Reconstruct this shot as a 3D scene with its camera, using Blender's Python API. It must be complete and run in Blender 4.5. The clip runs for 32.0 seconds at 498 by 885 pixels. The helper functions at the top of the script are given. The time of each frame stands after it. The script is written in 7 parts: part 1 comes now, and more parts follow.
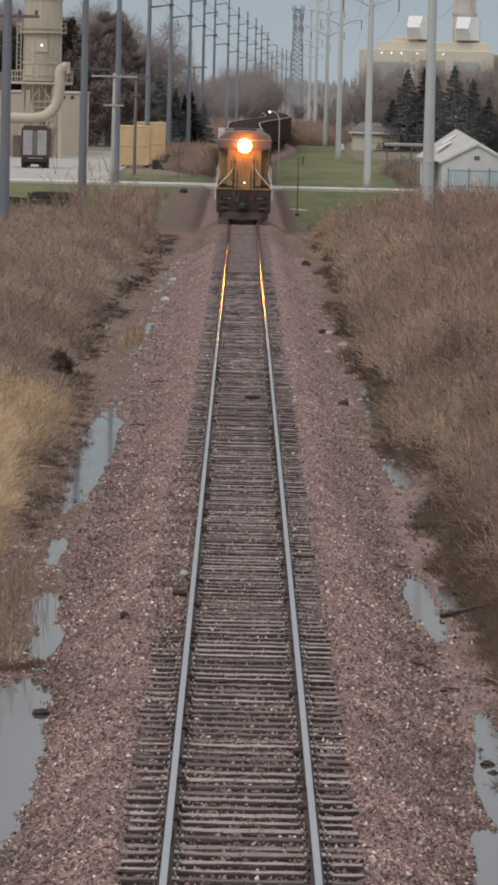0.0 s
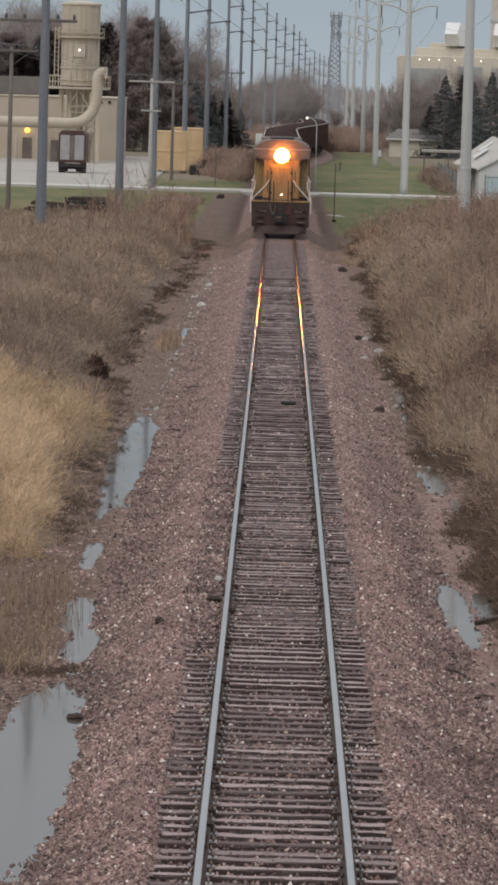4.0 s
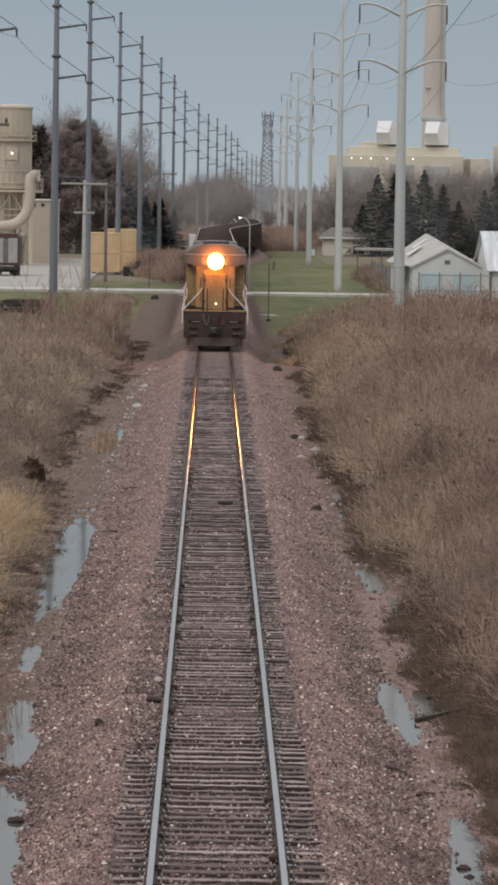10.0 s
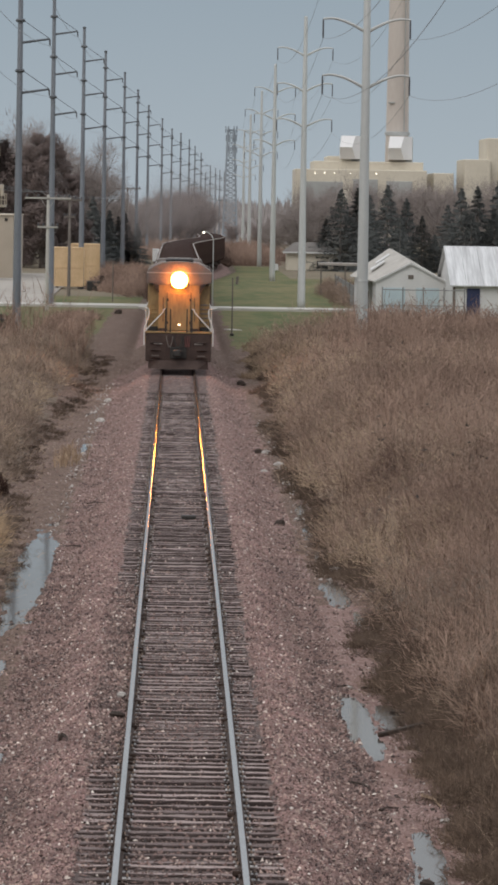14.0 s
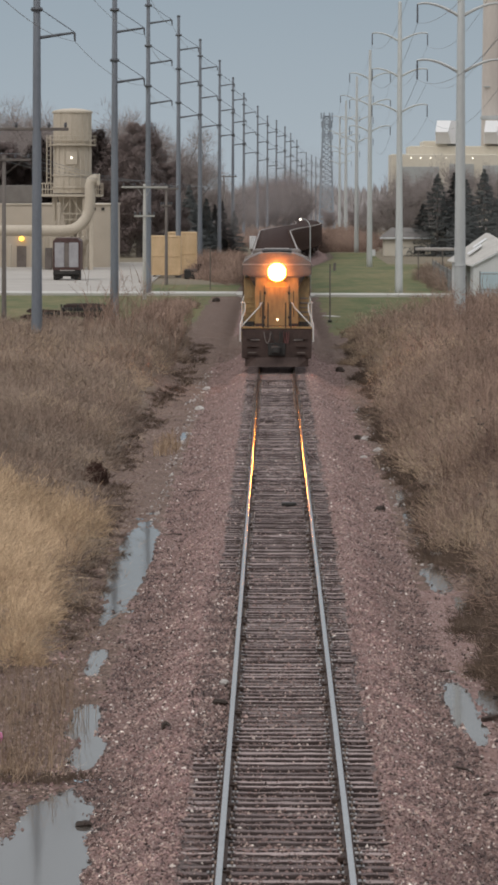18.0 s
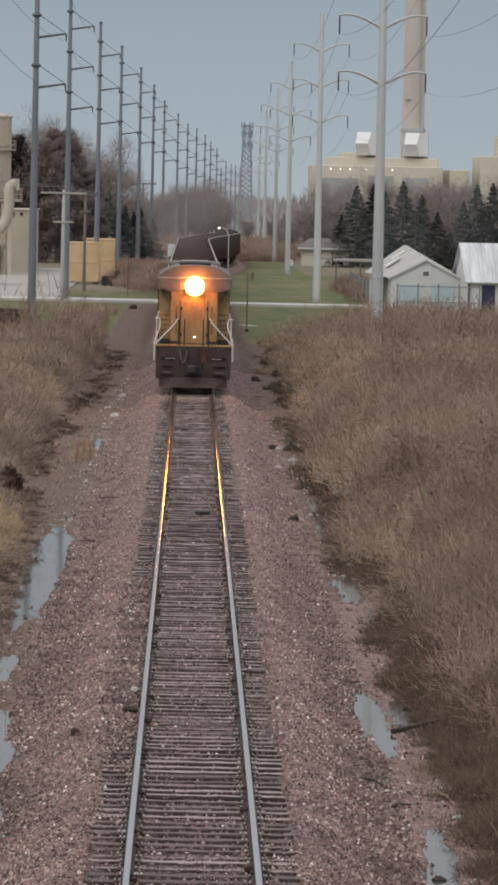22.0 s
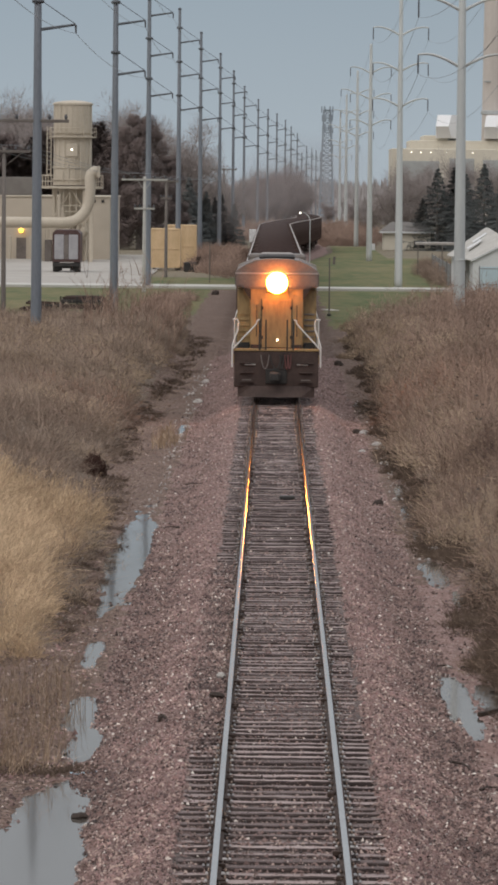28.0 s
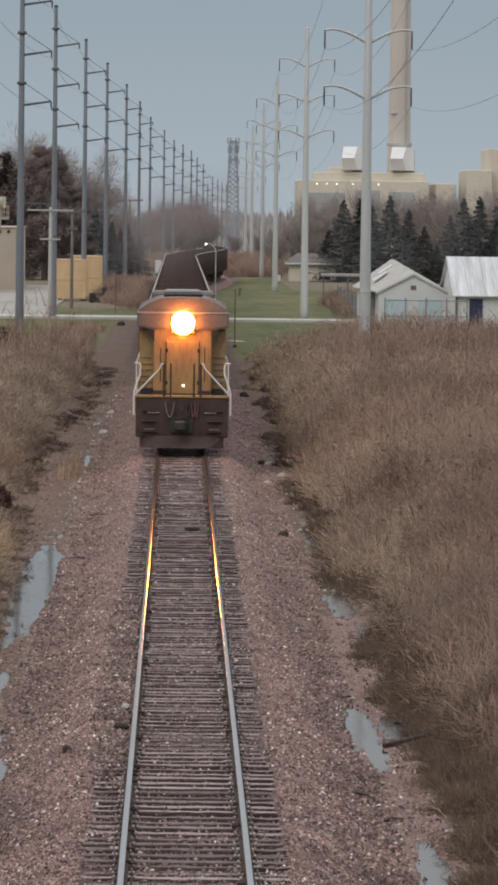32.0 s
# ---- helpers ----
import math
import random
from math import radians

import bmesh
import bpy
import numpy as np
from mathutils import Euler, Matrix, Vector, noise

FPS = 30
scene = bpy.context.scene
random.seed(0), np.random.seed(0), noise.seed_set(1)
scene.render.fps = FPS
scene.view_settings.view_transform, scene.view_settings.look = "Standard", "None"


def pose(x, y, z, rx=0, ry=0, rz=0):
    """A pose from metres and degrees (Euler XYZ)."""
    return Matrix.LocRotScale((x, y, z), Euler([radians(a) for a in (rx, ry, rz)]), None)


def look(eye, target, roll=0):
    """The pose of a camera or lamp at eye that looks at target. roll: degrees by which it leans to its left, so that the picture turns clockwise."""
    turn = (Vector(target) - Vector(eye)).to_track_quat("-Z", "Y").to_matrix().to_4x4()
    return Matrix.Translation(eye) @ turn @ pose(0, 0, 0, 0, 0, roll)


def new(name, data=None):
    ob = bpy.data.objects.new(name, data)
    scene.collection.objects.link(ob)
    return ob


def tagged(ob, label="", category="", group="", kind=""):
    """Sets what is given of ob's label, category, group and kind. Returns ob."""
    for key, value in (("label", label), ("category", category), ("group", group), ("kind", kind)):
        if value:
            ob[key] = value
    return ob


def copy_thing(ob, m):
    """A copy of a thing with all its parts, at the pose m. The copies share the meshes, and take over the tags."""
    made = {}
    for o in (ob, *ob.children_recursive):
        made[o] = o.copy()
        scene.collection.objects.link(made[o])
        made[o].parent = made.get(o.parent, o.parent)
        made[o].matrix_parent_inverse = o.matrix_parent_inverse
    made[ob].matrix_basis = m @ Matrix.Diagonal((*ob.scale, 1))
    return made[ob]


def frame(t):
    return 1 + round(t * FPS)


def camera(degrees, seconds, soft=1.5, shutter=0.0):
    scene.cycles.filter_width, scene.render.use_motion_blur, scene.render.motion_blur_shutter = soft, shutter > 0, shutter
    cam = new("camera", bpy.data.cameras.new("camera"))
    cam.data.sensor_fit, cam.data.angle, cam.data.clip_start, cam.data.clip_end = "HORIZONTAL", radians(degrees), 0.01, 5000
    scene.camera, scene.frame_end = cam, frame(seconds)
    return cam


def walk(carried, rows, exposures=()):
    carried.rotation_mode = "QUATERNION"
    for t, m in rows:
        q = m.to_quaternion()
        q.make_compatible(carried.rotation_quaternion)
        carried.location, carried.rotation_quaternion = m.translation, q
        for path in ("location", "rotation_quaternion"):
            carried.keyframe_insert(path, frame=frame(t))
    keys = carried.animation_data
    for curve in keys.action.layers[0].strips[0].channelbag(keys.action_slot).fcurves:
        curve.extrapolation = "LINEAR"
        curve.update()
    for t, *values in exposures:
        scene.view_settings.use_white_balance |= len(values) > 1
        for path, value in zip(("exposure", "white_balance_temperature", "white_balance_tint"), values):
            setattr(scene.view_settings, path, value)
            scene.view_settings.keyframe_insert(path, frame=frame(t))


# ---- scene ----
import itertools
from functools import lru_cache

EYE = (-0.16, 0.0, 7.87)
cam = camera(6.16, 32.0, soft=3.2)
ROWS = [
    (0.0, -0.175, -4.453, 1.360),
    (0.5, -0.136, -4.448, 1.379),
    (1.0, -0.111, -4.446, 1.316),
    (1.5, -0.081, -4.432, 1.414),
    (2.0, 0.035, -4.405, 1.577),
    (2.5, 0.140, -4.387, 1.552),
    (3.0, 0.224, -4.386, 1.516),
    (3.5, 0.270, -4.394, 1.646),
    (5.5, 0.105, -4.300, 1.448),
    (6.0, -0.178, -4.108, 1.414),
    (6.5, -0.358, -3.860, 1.166),
    (7.0, -0.858, -3.702, 1.211),
    (7.5, -1.219, -3.549, 1.227),
    (8.0, -1.300, -3.418, 1.167),
    (8.5, -1.073, -3.320, 1.071),
    (9.0, -0.716, -3.230, 1.049),
    (9.5, -0.551, -3.184, 0.972),
    (10.0, -0.488, -3.139, 0.901),
    (10.5, -0.599, -3.072, 0.830),
    (11.0, -0.672, -2.986, 0.861),
    (11.5, -0.787, -2.875, 1.240),
    (12.0, -0.946, -2.801, 1.416),
    (12.5, -1.050, -2.740, 1.058),
    (13.0, -1.157, -2.820, 1.084),
    (13.5, -1.172, -2.893, 0.989),
    (14.0, -0.938, -2.951, 0.941),
    (14.5, -0.350, -2.991, 0.815),
    (15.0, -0.158, -3.102, 0.773),
    (15.5, -0.003, -3.153, 0.655),
    (17.5, 0.327, -3.150, 0.138),
    (18.0, 0.294, -3.125, 0.141),
    (18.5, -0.010, -3.092, 0.639),
    (19.0, -0.201, -3.061, 0.832),
    (19.5, -0.392, -3.041, 0.902),
    (20.0, -0.522, -3.026, 0.895),
    (20.5, -0.641, -3.023, 0.836),
    (21.0, -0.747, -3.009, 0.937),
    (21.5, -0.753, -3.000, 1.100),
    (22.0, -0.762, -3.007, 1.225),
    (22.5, -0.745, -3.010, 1.148),
    (23.0, -0.659, -3.011, 1.125),
    (23.5, -0.569, -3.017, 1.149),
    (24.0, -0.464, -3.022, 1.144),
    (24.5, -0.341, -3.042, 1.073),
    (25.0, -0.231, -3.055, 1.032),
    (25.5, -0.046, -3.070, 0.952),
    (26.0, 0.109, -3.090, 0.866),
    (26.5, 0.228, -3.137, 0.804),
    (28.5, 0.222, -3.211, 0.454),
    (29.0, 0.136, -3.147, 0.387),
    (29.5, 0.018, -3.070, 0.264),
    (30.0, -0.146, -3.000, 0.234),
    (30.5, -0.424, -2.916, 0.212),
    (31.0, -0.629, -2.858, 0.360),
    (31.5, -0.789, -2.813, 0.574),
    (32.0, -0.896, -2.812, 0.713),
]

walk(cam, [(t, pose(*EYE, 90 + pitch, 0, yaw) @ pose(0, 0, 0, 0, 0, roll)) for t, yaw, pitch, roll in ROWS],
     exposures=[(0.0, 0.29, 6600, 11.5), (32.0, 0.29, 6600, 11.5)])

# ---- sky and sun: flat overcast evening ----
world = bpy.data.worlds.new("sky")
scene.world = world
world.use_nodes = True
wn, wl = world.node_tree.nodes, world.node_tree.links
wn.clear()
w_out = wn.new("ShaderNodeOutputWorld")
w_bg = wn.new("ShaderNodeBackground")
w_sky = wn.new("ShaderNodeTexSky")
w_sky.sky_type, w_sky.sun_disc = "NISHITA", False
w_sky.sun_elevation, w_sky.sun_rotation = radians(24), radians(215)
w_sky.air_density, w_sky.dust_density = 1.0, 3.0
w_dim = wn.new("ShaderNodeMixRGB")
w_dim.blend_type = "MULTIPLY"
w_dim.inputs["Fac"].default_value = 1.0
w_dim.inputs["Color2"].default_value = (0.05, 0.05, 0.05, 1)
wl.new(w_sky.outputs["Color"], w_dim.inputs["Color1"])
w_geo = wn.new("ShaderNodeTexCoord")
w_sep = wn.new("ShaderNodeSeparateXYZ")
wl.new(w_geo.outputs["Generated"], w_sep.inputs[0])
w_ramp = wn.new("ShaderNodeValToRGB")
els = w_ramp.color_ramp.elements
els[0].position, els[0].color = 0.0, (0.350, 0.410, 0.455, 1)
els[1].position, els[1].color = 1.0, (1.05, 1.08, 1.12, 1)
for at_z, tone in ((0.045, (0.262, 0.328, 0.385)), (0.10, (0.345, 0.375, 0.40)), (0.35, (0.63, 0.66, 0.70))):
    e = els.new(at_z)
    e.color = (*tone, 1)
wl.new(w_sep.outputs["Z"], w_ramp.inputs["Fac"])
w_mix = wn.new("ShaderNodeMixRGB")
w_mix.inputs["Fac"].default_value = 0.90
wl.new(w_dim.outputs["Color"], w_mix.inputs["Color1"])
wl.new(w_ramp.outputs["Color"], w_mix.inputs["Color2"])
wl.new(w_mix.outputs["Color"], w_bg.inputs["Color"])
w_bg.inputs["Strength"].default_value = 1.0
wl.new(w_bg.outputs["Background"], w_out.inputs["Surface"])
sun_data = bpy.data.lights.new("sun", "SUN")
sun_data.energy, sun_data.angle, sun_data.color = 0.55, radians(25), (1.0, 0.95, 0.88)
sun = new("sun", sun_data)
sun.matrix_world = look((0, 0, 60), (35, 50, 0))


# ---- materials ----
def nodes_of(name):
    m = bpy.data.materials.new(name)
    m.use_nodes = True
    return m, m.node_tree.nodes, m.node_tree.links, m.node_tree.nodes["Principled BSDF"]


def mat(name, c1, c2, rough=0.8, metal=0.0, scale=2.0, fine=30.0, bump=0.25, depth=0.01, vary=0.0, island=0.0, stretch=(1, 1, 1), spec=0.4, lo=0.3, hi=0.7):
    """Two tones mixed by a broad and a fine noise; vary: by object, island: by loose piece."""
    m, n, l, b = nodes_of(name)
    tc = n.new("ShaderNodeTexCoord")
    mp = n.new("ShaderNodeMapping")
    mp.inputs["Scale"].default_value = stretch
    l.new(tc.outputs["Object"], mp.inputs["Vector"])
    n1 = n.new("ShaderNodeTexNoise")
    n1.inputs["Scale"].default_value, n1.inputs["Detail"].default_value = scale, 5
    n2 = n.new("ShaderNodeTexNoise")
    n2.inputs["Scale"].default_value, n2.inputs["Detail"].default_value = fine, 4
    l.new(mp.outputs[0], n1.inputs["Vector"])
    l.new(mp.outputs[0], n2.inputs["Vector"])
    add = n.new("ShaderNodeMath")
    add.operation = "MULTIPLY_ADD"
    add.inputs[1].default_value = 0.6
    l.new(n1.outputs["Fac"], add.inputs[0])
    half = n.new("ShaderNodeMath")
    half.operation = "MULTIPLY"
    half.inputs[1].default_value = 0.4
    l.new(n2.outputs["Fac"], half.inputs[0])
    l.new(half.outputs[0], add.inputs[2])
    last = add.outputs[0]
    for amount, kind in ((vary, "ShaderNodeObjectInfo"), (island, "ShaderNodeNewGeometry")):
        if amount:
            src = n.new(kind)
            out = src.outputs["Random"] if kind == "ShaderNodeObjectInfo" else src.outputs["Random Per Island"]
            sh = n.new("ShaderNodeMath")
            sh.operation = "MULTIPLY_ADD"
            sh.inputs[1].default_value = amount
            l.new(out, sh.inputs[0])
            off = n.new("ShaderNodeMath")
            off.operation = "SUBTRACT"
            off.inputs[1].default_value = amount / 2
            l.new(last, off.inputs[0])
            l.new(off.outputs[0], sh.inputs[2])
            last = sh.outputs[0]
    ramp = n.new("ShaderNodeValToRGB")
    ramp.color_ramp.elements[0].position, ramp.color_ramp.elements[0].color = lo, (*c1, 1)
    ramp.color_ramp.elements[1].position, ramp.color_ramp.elements[1].color = hi, (*c2, 1)
    l.new(last, ramp.inputs["Fac"])
    l.new(ramp.outputs["Color"], b.inputs["Base Color"])
    b.inputs["Roughness"].default_value, b.inputs["Metallic"].default_value = rough, metal
    b.inputs["Specular IOR Level"].default_value = spec
    if bump:
        bm = n.new("ShaderNodeBump")
        bm.inputs["Strength"].default_value, bm.inputs["Distance"].default_value = bump, depth
        l.new(n2.outputs["Fac"], bm.inputs["Height"])
        l.new(bm.outputs["Normal"], b.inputs["Normal"])
    return m


def pebble_mat(name, tones, scale, depth, mud):
    """Crushed stone: cells of many tones with dark joints, over broad patches of dirt."""
    m, n, l, b = nodes_of(name)
    tc = n.new("ShaderNodeTexCoord")
    vo = n.new("ShaderNodeTexVoronoi")
    vo.inputs["Scale"].default_value = scale
    l.new(tc.outputs["Object"], vo.inputs["Vector"])
    sep = n.new("ShaderNodeSeparateColor")
    l.new(vo.outputs["Color"], sep.inputs[0])
    ramp = n.new("ShaderNodeValToRGB")
    els = ramp.color_ramp.elements
    els[0].position, els[0].color = 0.0, (*tones[0], 1)
    els[1].position, els[1].color = 1.0, (*tones[-1], 1)
    for i, c in enumerate(tones[1:-1]):
        e = els.new([0.3, 0.6, 0.93][i])
        e.color = (*c, 1)
    l.new(sep.outputs[0], ramp.inputs["Fac"])
    big = n.new("ShaderNodeTexNoise")
    big.inputs["Scale"].default_value, big.inputs["Detail"].default_value = 0.7, 6
    l.new(tc.outputs["Object"], big.inputs["Vector"])
    br = n.new("ShaderNodeValToRGB")
    br.color_ramp.elements[0].position, br.color_ramp.elements[1].position = 0.42, 0.68
    l.new(big.outputs["Fac"], br.inputs["Fac"])
    mix = n.new("ShaderNodeMixRGB")
    mix.inputs["Color2"].default_value = (*mud, 1)
    half = n.new("ShaderNodeMath")
    half.operation = "MULTIPLY"
    half.inputs[1].default_value = 0.65
    l.new(br.outputs["Color"], half.inputs[0])
    l.new(half.outputs[0], mix.inputs["Fac"])
    l.new(ramp.outputs["Color"], mix.inputs["Color1"])
    l.new(mix.outputs["Color"], b.inputs["Base Color"])
    b.inputs["Roughness"].default_value = 0.85
    b.inputs["Specular IOR Level"].default_value = 0.3
    bm = n.new("ShaderNodeBump")
    bm.inputs["Strength"].default_value, bm.inputs["Distance"].default_value = 0.9, depth
    inv = n.new("ShaderNodeMath")
    inv.operation = "MULTIPLY"
    inv.inputs[1].default_value = -1.0
    l.new(vo.outputs["Distance"], inv.inputs[0])
    l.new(inv.outputs[0], bm.inputs["Height"])
    l.new(bm.outputs["Normal"], b.inputs["Normal"])
    return m


def glow(name, colour, strength):
    m, n, l, b = nodes_of(name)
    b.inputs["Base Color"].default_value = (*colour, 1)
    b.inputs["Emission Color"].default_value = (*colour, 1)
    b.inputs["Emission Strength"].default_value = strength
    return m


BALLAST_TONES = [(0.10, 0.060, 0.053), (0.19, 0.115, 0.10), (0.245, 0.155, 0.137), (0.31, 0.21, 0.182), (0.56, 0.46, 0.41)]
M_BALLAST = pebble_mat("crushed_pink_stone", BALLAST_TONES, 30.0, 0.015, (0.20, 0.118, 0.098))
# Fouled stone between the ties, darkened further to imitate shade in the gaps.
M_BED = pebble_mat("fouled_ballast_gap_shade", [(0.04, 0.030, 0.028), (0.085, 0.062, 0.057), (0.145, 0.107, 0.098), (0.21, 0.165, 0.15), (0.44, 0.38, 0.34)], 24.0, 0.03, (0.10, 0.076, 0.07))
M_MUD = pebble_mat("ditch_mud", [(0.058, 0.036, 0.026), (0.12, 0.077, 0.057), (0.17, 0.110, 0.086), (0.235, 0.16, 0.13), (0.42, 0.34, 0.29)], 18.0, 0.03, (0.105, 0.066, 0.047))
def stone_mat(name, tones, blotch):
    """Loose stones, each of one tone, over broad blotches of dust."""
    m, n, l, b = nodes_of(name)
    g = n.new("ShaderNodeNewGeometry")
    r = n.new("ShaderNodeValToRGB")
    r.color_ramp.elements[0].color, r.color_ramp.elements[1].color = (*tones[0][1], 1), (*tones[-1][1], 1)
    for p, c in tones[1:-1]:
        e = r.color_ramp.elements.new(p)
        e.color = (*c, 1)
    l.new(g.outputs["Random Per Island"], r.inputs["Fac"])
    t = n.new("ShaderNodeTexNoise")
    t.inputs["Scale"].default_value, t.inputs["Detail"].default_value = 0.8, 5
    tc = n.new("ShaderNodeTexCoord")
    l.new(tc.outputs["Object"], t.inputs["Vector"])
    mr = n.new("ShaderNodeMapRange")
    for k, v in (("From Min", 0.36), ("From Max", 0.64), ("To Min", 1 - blotch), ("To Max", 1 + blotch)):
        mr.inputs[k].default_value = v
    l.new(t.outputs["Fac"], mr.inputs["Value"])
    mx = n.new("ShaderNodeMixRGB")
    mx.blend_type = "MULTIPLY"
    mx.inputs["Fac"].default_value = 1.0
    l.new(r.outputs["Color"], mx.inputs["Color1"])
    l.new(mr.outputs["Result"], mx.inputs["Color2"])
    l.new(mx.outputs["Color"], b.inputs["Base Color"])
    b.inputs["Roughness"].default_value = 0.85
    return m


M_STONE = stone_mat("loose_stone", [(0, (0.05, 0.031, 0.026)), (0.16, (0.10, 0.058, 0.054)), (0.36, (0.235, 0.138, 0.125)), (0.56, (0.30, 0.190, 0.170)), (0.72, (0.21, 0.138, 0.130)), (0.86, (0.38, 0.262, 0.220)), (0.97, (0.45, 0.345, 0.29)), (1, (0.78, 0.70, 0.63))], 0.30)
M_STONE_DARK = stone_mat("grimy_stone", [(0, (0.036, 0.024, 0.022)), (0.22, (0.092, 0.056, 0.049)), (0.48, (0.20, 0.122, 0.105)), (0.68, (0.155, 0.105, 0.096)), (0.86, (0.30, 0.205, 0.175)), (0.975, (0.39, 0.30, 0.255)), (1, (0.74, 0.67, 0.60))], 0.32)
M_EARTH = mat("bank_earth", (0.10, 0.076, 0.058), (0.22, 0.165, 0.125), 0.95, scale=0.8, fine=14, bump=0.8, depth=0.08)
M_LAWN = mat("spring_lawn", (0.056, 0.080, 0.020), (0.170, 0.142, 0.062), 0.95, scale=0.22, fine=1.2, bump=0.5, depth=0.05, stretch=(1, 0.2, 1), lo=0.36, hi=0.66)
M_FIELD = mat("dormant_field", (0.13, 0.11, 0.07), (0.20, 0.16, 0.11), 0.95, scale=0.05, fine=2, bump=0.5, depth=0.1)
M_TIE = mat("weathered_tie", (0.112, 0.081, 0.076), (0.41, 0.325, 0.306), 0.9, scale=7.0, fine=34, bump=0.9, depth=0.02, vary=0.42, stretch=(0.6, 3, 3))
M_RAILTOP = mat("polished_rail", (0.40, 0.395, 0.39), (0.56, 0.55, 0.545), 0.085, 0.95, scale=1.0, fine=9, bump=0.03, depth=0.003, stretch=(1, 0.25, 1))
# Tie sides: creosote black, with the shade between ties painted in as well.
M_CREOSOTE_SHADE = mat("creosote_and_gap_shade", (0.032, 0.022, 0.020), (0.084, 0.060, 0.054), 0.85, scale=2.5, fine=22, bump=0.5, stretch=(0.35, 3, 3))
M_RUST = mat("rusty_rail_side", (0.035, 0.025, 0.022), (0.10, 0.065, 0.05), 0.85, 0.2, scale=4, fine=40, bump=0.4)
M_SPIKE = mat("worn_wet_spike_steel", (0.08, 0.055, 0.045), (0.24, 0.17, 0.13), 0.34, 0.9, scale=6, fine=60, bump=0, vary=0.6)
M_PLATE = mat("tie_plate_steel", (0.10, 0.085, 0.08), (0.46, 0.41, 0.38), 0.28, 0.6, scale=6, fine=60, bump=0.2, vary=0.5)
M_TWIG = mat("dry_brush", (0.140, 0.090, 0.071), (0.430, 0.300, 0.232), 0.9, scale=0.3, fine=0.10, bump=0, island=0.08, lo=0.39, hi=0.61, spec=0.1)
M_TWIG_GREY = mat("grey_brush", (0.160, 0.112, 0.086), (0.42, 0.318, 0.246), 0.9, scale=0.45, fine=0.12, bump=0, island=0.09, lo=0.37, hi=0.63, spec=0.1)
# Brown of dead litter; also serves as painted shade in the bank's hollows.
M_LITTER_SHADE = mat("leaf_litter_and_shade", (0.060, 0.042, 0.032), (0.155, 0.110, 0.083), 0.9, scale=0.5, fine=4, bump=0, island=0.2, spec=0.1)
M_TAN = mat("tan_dry_grass", (0.26, 0.183, 0.124), (0.56, 0.420, 0.298), 0.9, scale=0.5, fine=0.12, bump=0, island=0.12, lo=0.36, hi=0.64, spec=0.1)
M_GOLD = mat("golden_dry_grass", (0.36, 0.228, 0.135), (0.75, 0.535, 0.335), 0.9, scale=0.9, fine=5, bump=0, island=0.4)
M_DOCK = mat("rust_brown_seed_heads", (0.040, 0.022, 0.017), (0.095, 0.052, 0.040), 0.9, scale=2, fine=9, bump=0, island=0.3, spec=0.1)
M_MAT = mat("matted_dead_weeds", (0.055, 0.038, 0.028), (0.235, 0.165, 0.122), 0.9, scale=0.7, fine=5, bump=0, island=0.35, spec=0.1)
M_RUSTLEAF = mat("rusty_dead_leaves", (0.10, 0.052, 0.034), (0.30, 0.175, 0.115), 0.9, scale=2, fine=9, bump=0, island=0.4, spec=0.1)
M_REED = mat("old_reed", (0.17, 0.115, 0.08), (0.36, 0.265, 0.19), 0.9, scale=0.9, fine=5, bump=0, island=0.5)
# Far evergreens: both tones lifted above leaf colour to paint in haze.
M_NEEDLE = mat("hazed_needles", (0.130, 0.141, 0.138), (0.178, 0.188, 0.182), 0.95, scale=0.5, fine=4, bump=0, island=0.12, spec=0.05)
M_NEEDLE_BROWN = mat("hazed_evergreen", (0.165, 0.128, 0.118), (0.225, 0.180, 0.168), 0.95, scale=0.3, fine=3, bump=0, island=0.12, spec=0.05)
M_BARK = mat("grey_bark", (0.09, 0.075, 0.065), (0.2, 0.175, 0.155), 0.9, scale=3, fine=25, bump=0.5)
# Twig tone of distant bare trees, lightened to emulate haze.
M_CROWN = mat("hazed_bare_twigs", (0.21, 0.178, 0.165), (0.38, 0.33, 0.31), 0.9, scale=0.5, fine=4, bump=0, island=0.3)
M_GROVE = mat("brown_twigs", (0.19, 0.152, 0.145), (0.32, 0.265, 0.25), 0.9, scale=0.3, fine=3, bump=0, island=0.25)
# Horizon woods: twigs greyed and paled, with haze put into the colour.
M_CROWN_HAZE = mat("hazed_twigs", (0.27, 0.245, 0.24), (0.42, 0.39, 0.385), 0.9, scale=0.3, fine=3, bump=0, island=0.25)
# Mast grey shifted to pale blue, imitating haze over the distance.
M_MAST = mat("hazed_blue_lattice", (0.24, 0.28, 0.32), (0.33, 0.37, 0.41), 0.6, 0.1, scale=0.2, fine=3, bump=0)
M_ARM = mat("dark_pole_fitting", (0.075, 0.080, 0.088), (0.13, 0.138, 0.15), 0.6, 0.2, bump=0)
M_GALV_BLUE = mat("weathered_steel_pole", (0.15, 0.165, 0.185), (0.24, 0.258, 0.285), 0.55, 0.25, scale=0.6, fine=18, bump=0.1, stretch=(1, 1, 0.2))
M_GALV = mat("galvanised_pole", (0.44, 0.455, 0.44), (0.56, 0.57, 0.55), 0.5, 0.25, scale=0.6, fine=18, bump=0.1, stretch=(1, 1, 0.2))
M_WOODPOLE = mat("old_timber_pole", (0.10, 0.085, 0.075), (0.2, 0.175, 0.155), 0.9, scale=2, fine=25, bump=0.4, stretch=(1, 1, 0.15))
